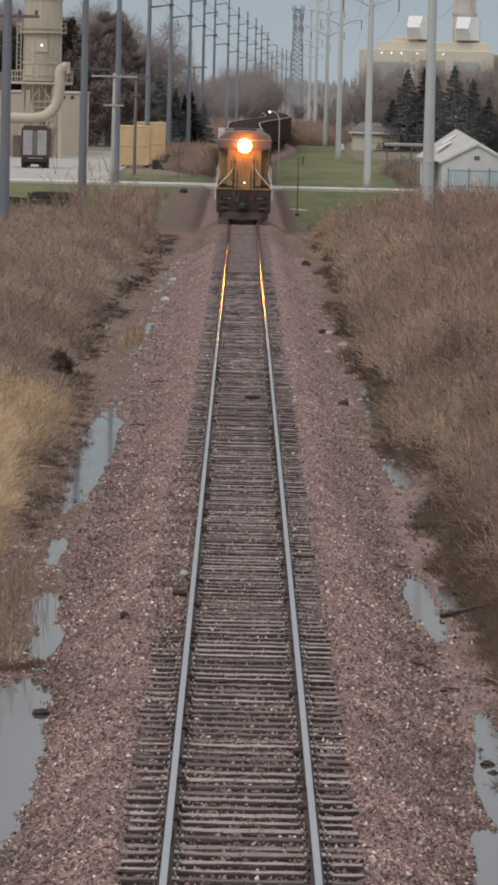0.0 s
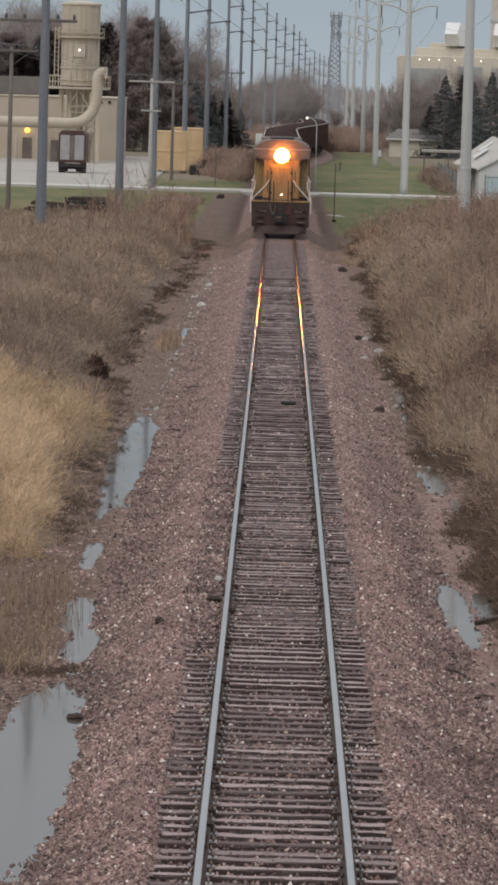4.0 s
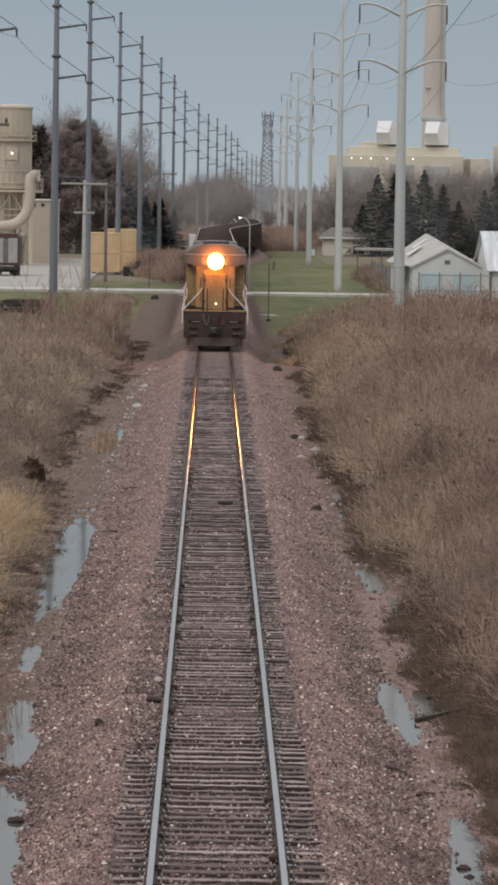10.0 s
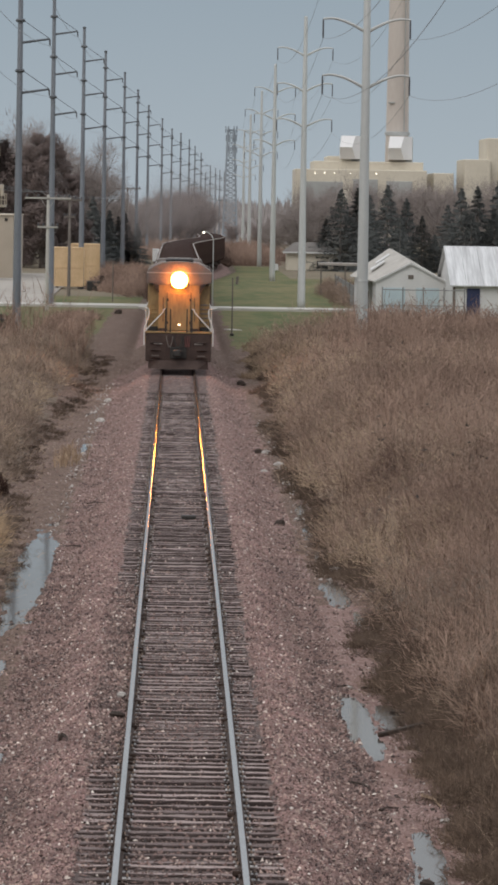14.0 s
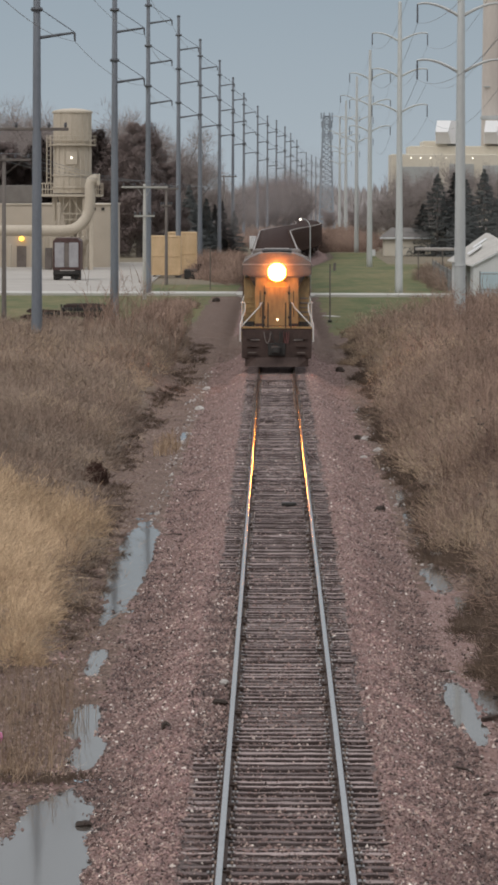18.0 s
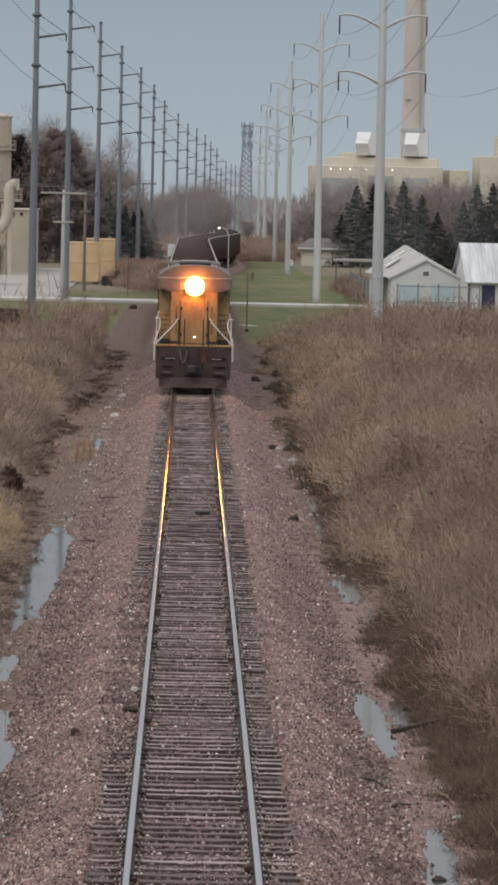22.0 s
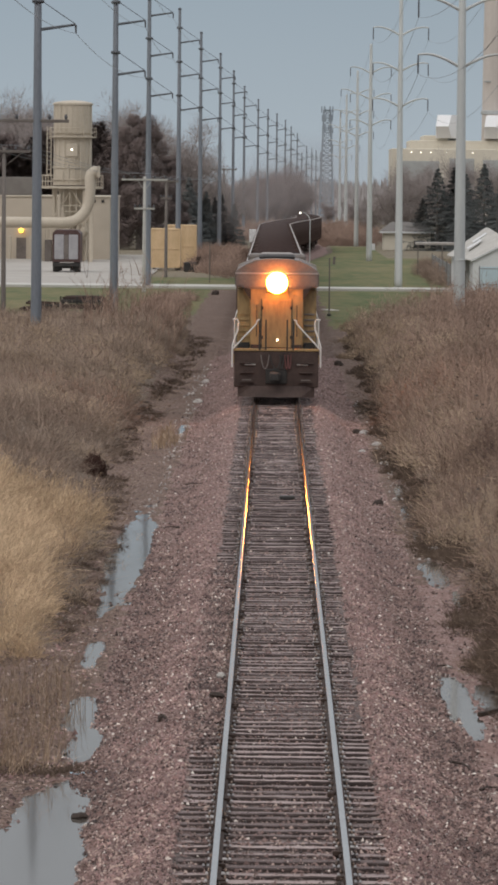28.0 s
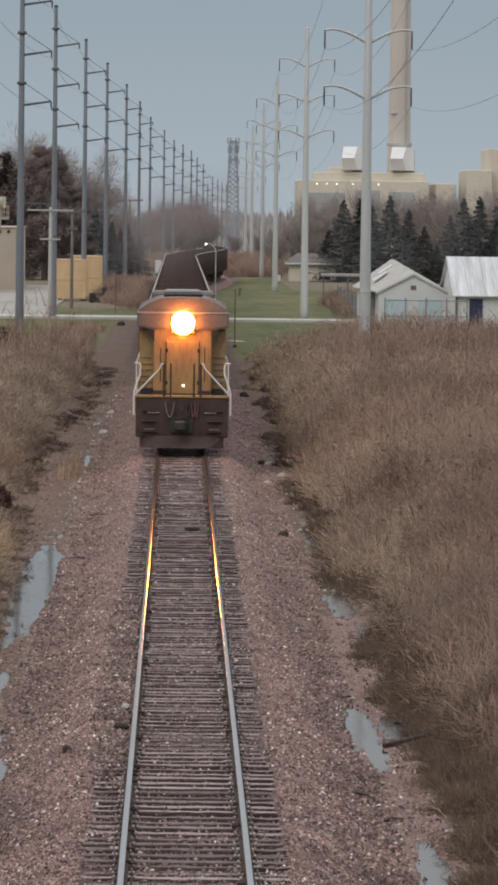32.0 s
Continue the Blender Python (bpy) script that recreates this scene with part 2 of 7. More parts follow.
M_PALEPOLE = mat("pale_timber_pole", (0.34, 0.33, 0.30), (0.48, 0.46, 0.42), 0.9, scale=2, fine=25, bump=0.3, stretch=(1, 1, 0.15))
M_WIRE = mat("dull_wire", (0.22, 0.23, 0.24), (0.32, 0.33, 0.34), 0.6, 0.4, bump=0)
M_INSUL = mat("dark_insulator", (0.05, 0.05, 0.055), (0.11, 0.11, 0.12), 0.4, bump=0)
M_YARD = mat("worn_yard_concrete", (0.30, 0.275, 0.245), (0.42, 0.39, 0.35), 0.85, scale=0.2, fine=5, bump=0.2)
M_CONCRETE = mat("pale_concrete", (0.40, 0.385, 0.35), (0.55, 0.53, 0.49), 0.85, scale=0.4, fine=8, bump=0.2)
M_BEIGE = mat("beige_painted_steel", (0.40, 0.345, 0.27), (0.54, 0.475, 0.385), 0.6, scale=0.5, fine=9, bump=0.08, stretch=(1, 1, 0.4))
M_BEIGE_WALL = mat("beige_wall_panel", (0.42, 0.36, 0.29), (0.52, 0.455, 0.37), 0.75, scale=0.4, fine=12, bump=0.1)
# Far plant tones are set paler to carry the distance haze.
M_PLANT = mat("hazed_cladding", (0.56, 0.51, 0.42), (0.66, 0.61, 0.51), 0.8, scale=0.06, fine=0.8, bump=0)
M_PLANT_GREY = mat("hazed_grey_cladding", (0.33, 0.34, 0.33), (0.43, 0.44, 0.43), 0.8, scale=0.06, fine=0.8, bump=0)
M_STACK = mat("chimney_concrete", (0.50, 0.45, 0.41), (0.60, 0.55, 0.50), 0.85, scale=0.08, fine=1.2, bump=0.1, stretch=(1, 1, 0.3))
M_WHITE = mat("white_paint", (0.56, 0.56, 0.56), (0.70, 0.70, 0.69), 0.6, scale=0.7, fine=12, bump=0.06)
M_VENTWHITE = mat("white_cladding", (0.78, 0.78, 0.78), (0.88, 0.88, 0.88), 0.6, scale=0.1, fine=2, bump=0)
M_METALROOF = mat("streaked_metal_roof", (0.34, 0.34, 0.34), (0.74, 0.75, 0.75), 0.45, 0.3, scale=2.2, fine=7, bump=0.1, stretch=(1.6, 0.06, 0.06))
M_SHINGLE = mat("grey_shingle", (0.36, 0.34, 0.31), (0.52, 0.50, 0.46), 0.9, scale=0.8, fine=10, bump=0.4)
M_DARKROOF = mat("brown_roof", (0.12, 0.108, 0.10), (0.2, 0.185, 0.17), 0.9, scale=0.8, fine=10, bump=0.3)
M_BLUEDOOR = mat("navy_door_paint", (0.018, 0.026, 0.07), (0.035, 0.045, 0.11), 0.5, bump=0.05)
M_PALEBLUE = mat("pale_blue_door_paint", (0.42, 0.52, 0.57), (0.52, 0.62, 0.66), 0.6, bump=0.05)
M_CRATE = mat("fresh_plywood", (0.50, 0.345, 0.19), (0.70, 0.51, 0.31), 0.75, scale=1.2, fine=10, bump=0.1, stretch=(1, 1, 0.5))
M_DARKSTEEL = mat("black_steel", (0.018, 0.017, 0.017), (0.06, 0.055, 0.05), 0.65, 0.2, scale=2, fine=20, bump=0.2)
M_MAROON = mat("dark_maroon_frame", (0.05, 0.025, 0.022), (0.10, 0.055, 0.05), 0.6, scale=2, fine=15, bump=0.1)
M_CURTAIN = mat("grey_trailer_curtain", (0.27, 0.26, 0.27), (0.40, 0.39, 0.40), 0.7, scale=1.5, fine=10, bump=0.1)
M_YELLOW = mat("grimy_engine_yellow", (0.19, 0.125, 0.06), (0.43, 0.285, 0.125), 0.55, scale=1.4, fine=9, bump=0.06, stretch=(1, 1, 0.35))
M_ENGINEGREY = mat("engine_roof_grey", (0.11, 0.092, 0.082), (0.21, 0.178, 0.16), 0.6, scale=1, fine=10, bump=0.1)
M_GRILLE = mat("radiator_grille", (0.04, 0.036, 0.032), (0.10, 0.09, 0.08), 0.7, scale=3, fine=40, bump=0.3)
M_UNDER = mat("sooty_underframe", (0.030, 0.018, 0.015), (0.092, 0.060, 0.050), 0.75, 0.1, scale=2.5, fine=25, bump=0.3)
M_RAILWHITE = mat("white_handrail_paint", (0.62, 0.60, 0.56), (0.78, 0.76, 0.72), 0.5, bump=0.05)
M_HOSE_RED = mat("faded_red_hose", (0.09, 0.028, 0.025), (0.15, 0.055, 0.05), 0.6, bump=0.05)
M_CARBROWN = mat("hopper_brown", (0.058, 0.037, 0.031), (0.115, 0.075, 0.063), 0.85, scale=0.8, fine=9, bump=0.15, spec=0.15)
M_COAL = mat("coal_load", (0.030, 0.019, 0.017), (0.066, 0.042, 0.036), 1.0, scale=1.2, fine=9, bump=0.9, depth=0.15, spec=0.05)
M_CHORD = mat("pale_grey_steel", (0.28, 0.25, 0.23), (0.44, 0.40, 0.37), 0.6, 0.2, scale=2, fine=20, bump=0.1)
M_STUMP = mat("dark_rotten_wood", (0.025, 0.018, 0.014), (0.07, 0.05, 0.04), 0.9, scale=4, fine=30, bump=0.6)
M_LITTER = mat("pale_blue_plastic", (0.35, 0.52, 0.62), (0.5, 0.66, 0.74), 0.45, bump=0.1)
M_PINK = mat("pink_plastic", (0.6, 0.16, 0.33), (0.72, 0.25, 0.42), 0.4, bump=0.05)
M_PALESTONE = mat("pale_stone", (0.30, 0.275, 0.25), (0.58, 0.55, 0.52), 0.9, scale=7, fine=40, bump=0.6, depth=0.03)
M_WETSTONE = mat("wet_grey_stone", (0.19, 0.162, 0.145), (0.50, 0.455, 0.415), 0.55, scale=1.2, fine=30, bump=0.4, island=0.3)
M_FENCE = mat("dull_fence_wire", (0.22, 0.22, 0.22), (0.32, 0.32, 0.32), 0.6, 0.4, bump=0)
M_HEAD = glow("headlamp_glow", (1.0, 0.27, 0.04), 75.0)
M_MARKER = glow("marker_lamp_glow", (1.0, 0.85, 0.65), 6.0)
M_SODIUM = glow("sodium_lamp_glow", (1.0, 0.55, 0.06), 3.0)
M_PLANTLAMP = glow("plant_lamp_glow", (1.0, 0.93, 0.8), 2.5)

M_SMOKE, _n, _l, _b = nodes_of("thin_exhaust_smoke")
_tc = _n.new("ShaderNodeTexCoord")
_mp = _n.new("ShaderNodeMapping")
_mp.inputs["Location"].default_value, _mp.inputs["Scale"].default_value = (-1, -1, -1), (2, 2, 2)
_l.new(_tc.outputs["Generated"], _mp.inputs["Vector"])
_ns = _n.new("ShaderNodeTexNoise")
_ns.inputs["Scale"].default_value, _ns.inputs["Detail"].default_value = 1.6, 4
_l.new(_mp.outputs[0], _ns.inputs["Vector"])
_flat = _n.new("ShaderNodeVectorMath")
_flat.operation = "MULTIPLY"
_flat.inputs[1].default_value = (1, 0, 1)
_l.new(_mp.outputs[0], _flat.inputs[0])
_len = _n.new("ShaderNodeVectorMath")
_len.operation = "LENGTH"
_l.new(_flat.outputs[0], _len.inputs[0])
_fade = _n.new("ShaderNodeMapRange")
_fade.interpolation_type = "SMOOTHSTEP"
for _k, _v in (("From Min", 0.05), ("From Max", 0.92), ("To Min", 0.30), ("To Max", 0.0)):
    _fade.inputs[_k].default_value = _v
_l.new(_len.outputs["Value"], _fade.inputs["Value"])
_thin = _n.new("ShaderNodeMath")
_thin.operation = "MULTIPLY"
_l.new(_fade.outputs["Result"], _thin.inputs[0])
_l.new(_ns.outputs["Fac"], _thin.inputs[1])
_l.new(_thin.outputs[0], _b.inputs["Alpha"])
_b.inputs["Base Color"].default_value = (0.36, 0.33, 0.33, 1)
_b.inputs["Roughness"].default_value, _b.inputs["Specular IOR Level"].default_value = 1.0, 0.0

M_WATER, _n, _l, _b = nodes_of("ditch_water")
_b.inputs["Base Color"].default_value = (0.080, 0.070, 0.060, 1)
_b.inputs["Roughness"].default_value, _b.inputs["Specular IOR Level"].default_value = 0.06, 0.6
_w = _n.new("ShaderNodeTexNoise")
_w.inputs["Scale"].default_value = 5.0
_wb = _n.new("ShaderNodeBump")
_wb.inputs["Strength"].default_value, _wb.inputs["Distance"].default_value = 0.05, 0.01
_l.new(_w.outputs["Fac"], _wb.inputs["Height"])
_l.new(_wb.outputs["Normal"], _b.inputs["Normal"])


# ---- building helpers ----
class Geo:
    """Vertices and faces that become one mesh."""

    def __init__(self):
        self.v, self.f = [], []

    def add(self, verts, faces):
        o = len(self.v)
        self.v += [tuple(p) for p in verts]
        self.f += [tuple(i + o for i in f) for f in faces]
        return self

    def box(self, x0, x1, y0, y1, z0, z1, c=0.0):
        """A box; c chamfers its edges."""
        if c <= 0:
            return self.add([(x, y, z) for z in (z0, z1) for y in (y0, y1) for x in (x0, x1)],
                            [(0, 2, 3, 1), (4, 5, 7, 6), (0, 1, 5, 4), (2, 6, 7, 3), (0, 4, 6, 2), (1, 3, 7, 5)])
        bm = bmesh.new()
        bmesh.ops.create_cube(bm, size=1.0)
        for v in bm.verts:
            v.co = ((x0 + x1) / 2 + v.co.x * (x1 - x0), (y0 + y1) / 2 + v.co.y * (y1 - y0), (z0 + z1) / 2 + v.co.z * (z1 - z0))
        bmesh.ops.bevel(bm, geom=list(bm.edges), offset=c, segments=1, affect="EDGES")
        bm.verts.index_update()
        self.add([v.co[:] for v in bm.verts], [[v.index for v in f.verts] for f in bm.faces])
        bm.free()
        return self

    def tube(self, pts, r, sides=6, r1=None, cap=True):
        """A round bar along points, tapering from r to r1."""
        pts = [Vector(p) for p in pts]
        r1 = r if r1 is None else r1
        o, k = len(self.v), len(pts)
        up = None
        for i, p in enumerate(pts):
            d = (pts[min(i + 1, k - 1)] - pts[max(i - 1, 0)]).normalized()
            if up is None:
                up = d.orthogonal().normalized()
            up = (up - d * up.dot(d)).normalized()
            side = d.cross(up)
            rr = r + (r1 - r) * i / max(k - 1, 1)
            for j in range(sides):
                a = 2 * math.pi * j / sides
                self.v.append(tuple(p + (up * math.cos(a) + side * math.sin(a)) * rr))
        for i in range(k - 1):
            for j in range(sides):
                a, b = o + i * sides + j, o + i * sides + (j + 1) % sides
                self.f.append((a, b, b + sides, a + sides))
        if cap:
            self.f.append(tuple(o + j for j in reversed(range(sides))))
            self.f.append(tuple(o + (k - 1) * sides + j for j in range(sides)))
        return self

    def lathe(self, prof, sides=20, cx=0.0, cy=0.0):
        """Rings (radius, height) round the upright axis."""
        o = len(self.v)
        for r, z in prof:
            for j in range(sides):
                a = 2 * math.pi * j / sides
                self.v.append((cx + r * math.cos(a), cy + r * math.sin(a), z))
        for i in range(len(prof) - 1):
            for j in range(sides):
                a, b = o + i * sides + j, o + i * sides + (j + 1) % sides
                self.f.append((a, b, b + sides, a + sides))
        self.f.append(tuple(o + j for j in reversed(range(sides))))
        self.f.append(tuple(o + (len(prof) - 1) * sides + j for j in range(sides)))
        return self

    def prism(self, poly, y0, y1):
        """A closed outline in x and z drawn out along y."""
        k = len(poly)
        return self.add([(x, y0, z) for x, z in poly] + [(x, y1, z) for x, z in poly],
                        [tuple(range(k)), tuple(reversed(range(k, 2 * k)))] + [(i, i + k, (i + 1) % k + k, (i + 1) % k) for i in range(k)])

    def mesh(self, name, material, smooth=False):
        me = bpy.data.meshes.new(name)
        me.from_pydata(self.v, [], self.f)
        me.materials.append(material)
        if smooth:
            me.polygons.foreach_set("use_smooth", [True] * len(me.polygons))
        me.update()
        return me


def fixed(me):
    bm = bmesh.new()
    bm.from_mesh(me)
    bmesh.ops.recalc_face_normals(bm, faces=bm.faces)
    bm.to_mesh(me)
    bm.free()
    return me


def part(name, geo, material, parent, label="", smooth=False, at=None):
    ob = new(name, fixed(geo.mesh(name, material, smooth)))
    ob.parent = parent
    if at is not None:
        ob.matrix_basis = at
    return tagged(ob, label)


def share(name, me, parent, m, label=""):
    ob = new(name, me)
    ob.parent = parent
    ob.matrix_basis = m
    return tagged(ob, label)


def thing(name, label, category, m=None, group="", kind=""):
    ob = new(name)
    ob.empty_display_size = 0.2
    if m is not None:
        ob.matrix_basis = m
    return tagged(ob, label, category, group, kind)


def solid(name, geo, material, label, category, m=None, group="", kind="", smooth=False):
    ob = new(name, fixed(geo.mesh(name, material, smooth)))
    if m is not None:
        ob.matrix_basis = m
    return tagged(ob, label, category, group, kind)


def raw_mesh(name, verts, loops, sizes, material, index=None, mats=()):
    """A large mesh straight from arrays; all faces have `sizes` corners."""
    me = bpy.data.meshes.new(name)
    k = len(loops) // sizes
    me.vertices.add(len(verts))
    me.vertices.foreach_set("co", np.asarray(verts, dtype=np.float32).ravel())
    me.loops.add(len(loops))
    me.loops.foreach_set("vertex_index", np.asarray(loops, dtype=np.int32))
    me.polygons.add(k)
    me.polygons.foreach_set("loop_start", np.arange(0, k * sizes, sizes, dtype=np.int32))
    for m in (mats or (material,)):
        me.materials.append(m)
    if index is not None:
        me.polygons.foreach_set("material_index", np.asarray(index, dtype=np.int32))
    me.update(calc_edges=True)
    me.validate()
    return me


def outward(v):
    """Turns every loose triangle to one side, so that its given normals hold."""
    t = v.reshape(-1, 3, 3).copy()
    back = np.cross(t[:, 1] - t[:, 0], t[:, 2] - t[:, 0])[:, 1] > 0
    t[back, 0], t[back, 1] = t[back, 1].copy(), t[back, 0].copy()
    return t.reshape(-1, 3)


def soften(me, normals):
    """Shades leaves and twigs by the roundness of the clump that they belong to."""
    n = normals / (np.linalg.norm(normals, axis=1)[:, None] + 1e-6)
    me.normals_split_custom_set_from_vertices(n.tolist())
    return me


def smooth01(a):
    a = np.clip(a, 0, 1)
    return a * a * (3 - 2 * a)


def wobble(x, y, s, seed):
    """Cheap smooth noise, about -1 to 1."""
    r = np.random.RandomState(seed)
    out = 0
    for k in range(5):
        f = s * (1.7 ** k)
        a, b, c = r.uniform(-1, 1, 2), r.uniform(-1, 1, 2), r.uniform(0, 6.28, 2)
        out = out + np.sin(f * (a[0] * x + b[0] * y) * 2 + c[0]) * np.sin(f * (a[1] * x - b[1] * y) * 2 + c[1]) / (1.35 ** k)
    return out / 1.6


# ---- the lie of the land ----
WATER_Z = -0.62
# pools in the ditches: middle x, middle y, half width, half length
POOLS = [(-3.37, 105.5, 0.38, 11.0), (-3.47, 92.0, 0.07, 1.8), (-3.33, 83.0, 0.11, 2.0), (-3.14, 73.2, 0.22, 1.9), (-2.92, 69.4, 0.20, 1.9), (-3.05, 56.2, 0.54, 7.4),
         (2.93, 76.3, 0.20, 2.7), (3.03, 72.3, 0.13, 1.8), (3.48, 76.6, 0.16, 1.5), (3.44, 101.0, 0.21, 2.6), (3.70, 94.4, 0.08, 1.5), (3.25, 59.6, 0.13, 2.4), (3.04, 55.0, 0.15, 2.6), (2.84, 48.6, 0.26, 3.6), (3.44, 118.4, 0.13, 3.4), (3.43, 126.8, 0.11, 3.0), (3.46, 110.0, 0.10, 2.6),
         (3.54, 150.0, 0.07, 2.4),
         (-3.23, 158.5, 0.07, 2.2)]


def track_x(y):
    """The track runs straight and sways to the right far off."""
    return 4.2 * smooth01((np.asarray(y, dtype=float) - 455.0) / 120.0)


def land(x, y):
    x, y = np.asarray(x, dtype=float), np.asarray(y, dtype=float)
    u = x - track_x(y)
    a = np.abs(u)
    far = smooth01((y - 235) / 45)
    # bed and shoulder
    sink = 0.058 - 0.026 * smooth01((y - 64) / 14) + 0.03 * smooth01((y - 96) / 6) * (1 - smooth01((y - 108) / 6)) + 0.02 * wobble(x, y, 0.5, 3)
    bury = smooth01((a - 1.19 - 0.13 * wobble(x, y * 0.8, 0.7, 23)) / 0.12) * (1 - smooth01((a - 1.45) / 0.2)) * 0.9
    bed = -sink + bury * (sink + 0.012)
    toe = 2.62 + 0.10 * wobble(y, y * 0, 0.35, 5)
    slope = smooth01((a - 1.45) / (toe - 1.45))
    ditch = -0.60 + 0.035 * wobble(x, y, 1.3, 7)
    z = bed * (1 - slope) + ditch * slope
    left = u < 0
    foot = np.where(left, 3.8 + 1.3 * (1 - smooth01((y - 80) / 8)) + 0.65 * smooth01((y - 112) / 20) * (1 - smooth01((y - 172) / 26)), 3.65 + 0.6 * (1 - smooth01((y - 66) / 14))) + 0.2 * wobble(x * 0, y, 0.4, 9)
    rise = smooth01((a - foot) / np.where(left, 3.6, 3.2))
    top = np.where(left, 0.55, 0.85) * (1 - 0.9 * far) + 0.15 * wobble(x, y, 0.25, 11)
    z = z + rise * (top - ditch)
    # the open field
    field = -0.3 - 0.0062 * np.clip(y - 600, 0, 700)
    flat = smooth01((a - 2.0) / 1.2)
    z = z * (1 - far * flat) + field * far * flat
    z = np.where(a < 3, z + (field + 0.3) * far, z)
    wide = smooth01((np.abs(x) - 26) / 20) * (1 - far)
    z = z * (1 - wide) - 0.1 * wide
    for px, py, hx, hy in POOLS:
        d = ((x - px) / hx) ** 2 + ((y - py) / hy) ** 2 + 0.35 * wobble(x * 3, y, 1.1, 13)
        z = z - 0.13 * np.clip(1.6 - d, 0, 1) * (np.abs(x - px) < 1.5)
    return z


def axis_steps(parts):
    out = []
    for a, b, n in parts:
        out += list(np.linspace(a, b, n, endpoint=False))
    return np.array(out + [parts[-1][1]])


gx = axis_steps([(-4000, -400, 6), (-400, -60, 10), (-60, -14, 16), (-14, -5, 36), (-5, 5, 100), (5, 14, 36), (14, 60, 16), (60, 400, 10), (400, 4000, 6)])
gy = np.concatenate([np.linspace(-400, 30, 8, endpoint=False), 30 * np.exp(np.arange(0, 580) * 0.004), np.linspace(310, 700, 80), np.linspace(740, 4800, 24)])
GX, GY = np.meshgrid(gx, gy)
GZ = land(GX, GY)
nx, ny = len(gx), len(gy)
gi = np.arange(nx * ny).reshape(ny, nx)
quads = np.stack([gi[:-1, :-1], gi[:-1, 1:], gi[1:, 1:], gi[1:, :-1]], -1).reshape(-1, 4)
cx = (GX[:-1, :-1] + GX[1:, 1:]) / 2
cy = (GY[:-1, :-1] + GY[1:, 1:]) / 2
cu = np.abs(cx - track_x(cy))
edge = 0.14 * wobble(cx * 2, cy, 0.9, 17)
kind = np.full(cx.shape, 3)
kind[cu < np.where(cy > 236, 2.3, 2.95) + 1.3 * edge] = 1
kind[cu < 1.24 + edge * 0.6] = 0
kind[(cu >= 2.95 + 1.3 * edge) & (cu < np.where((cy < 84) | ((cx < 0) & (cy > 112) & (cy < 240)), 5.1, 4.1) + edge)] = 2
kind[(cx > 0) & (cy < 98) & (cu > 2.0) & (cu < 3.75 + 1.4 * edge)] = 1
lawn = (cy > 262 + 30 * edge + 3 * np.abs(wobble(cx, cy, 0.1, 19))) & (cu > 3.0 + edge)
kind[lawn] = 4
kind[lawn & (cy > 612)] = 5
kind[lawn & (cy > 398) & (cx < 0)] = 5
kind[lawn & (cy > 512) & (cx > 12.4)] = 5
kind[(np.abs(cx) > 60) & (cy > 240)] = 5
kind[(cx < 0) & (cu < 6.2 - 0.02 * np.clip(cy - 235, 0, 90) + 2 * edge) & (cy > 226) & (cy < 352)] = 3
kind[(cu < np.where(cx < 0, 4.9, 3.2) + 2 * edge) & (cy > 226) & (cy < 352)] = 2
kind[(cu < 2.4 + edge) & (cy > 262)] = 1
ground = new("ground", raw_mesh("ground", np.stack([GX, GY, GZ], -1).reshape(-1, 3), quads.ravel(), 4, None, kind.ravel(), (M_BED, M_BALLAST, M_MUD, M_EARTH, M_LAWN, M_FIELD)))
tagged(ground, "ballast bed, muddy ditches, brushy banks and open field", "ground", kind="structure")

for i, (px, py, hx, hy) in enumerate(POOLS):
    g = Geo()
    n, wz = 28, WATER_Z + 0.0016 * i
    ring = [(px + hx * 1.7 * math.cos(2 * math.pi * j / n), py + hy * 1.5 * math.sin(2 * math.pi * j / n), wz) for j in range(n)]
    g.add(ring + [(a, b, wz - 0.25) for a, b, _ in ring], [tuple(range(n)), tuple(reversed(range(n, 2 * n)))] + [(j, j + n, (j + 1) % n + n, (j + 1) % n) for j in range(n)])
    solid("puddle", g, M_WATER, "still grey puddle in the muddy trackside ditch", "puddle", group="ditch puddles", kind="structure")

# ---- rails ----
RAIL_Y = list(np.arange(-87, 420, 13.0)) + list(np.arange(420, 720, 6.0))


def rail_strip(outline, side):
    g = Geo()
    k = len(outline)
    for y in RAIL_Y:
        xc = float(track_x(y)) + side * 0.7535
        dz = float(-0.0062 * max(y - 600, 0))
        g.v += [(xc + u * side, y, w + dz) for u, w in outline]
    for i in range(len(RAIL_Y) - 1):
        for j in range(k):
            a, b = i * k + j, i * k + (j + 1) % k
            g.f.append((a, b, b + k, a + k))
    g.f += [tuple(range(k)), tuple(range((len(RAIL_Y) - 1) * k, len(RAIL_Y) * k))]
    return g


HEAD = [(-0.039, 0.135), (-0.039, 0.160), (-0.0365, 0.1660), (-0.032, 0.1682), (-0.024, 0.1695), (-0.014, 0.1706), (-0.004, 0.1713), (0.006, 0.1718), (0.017, 0.1720), (0.028, 0.1714), (0.0345, 0.1695), (0.039, 0.163), (0.039, 0.135)]
WEB = [(-0.075, 0.006), (-0.075, 0.016), (-0.012, 0.034), (-0.010, 0.134), (0.010, 0.134), (0.012, 0.034), (0.075, 0.016), (0.075, 0.006)]
track = thing("railway_track", "single straight railway track on weathered timber ties", "track", kind="structure")
rng = random.Random(4)
bar_geo = Geo()
bar_geo.box(-0.016, 0.016, -0.46, 0.46, 0.03, 0.132, 0.008)
for b in range(6):
    bar_geo.tube([(-0.03, -0.38 + b * 0.152, 0.085), (0.03, -0.38 + b * 0.152, 0.085)], 0.018, 6)
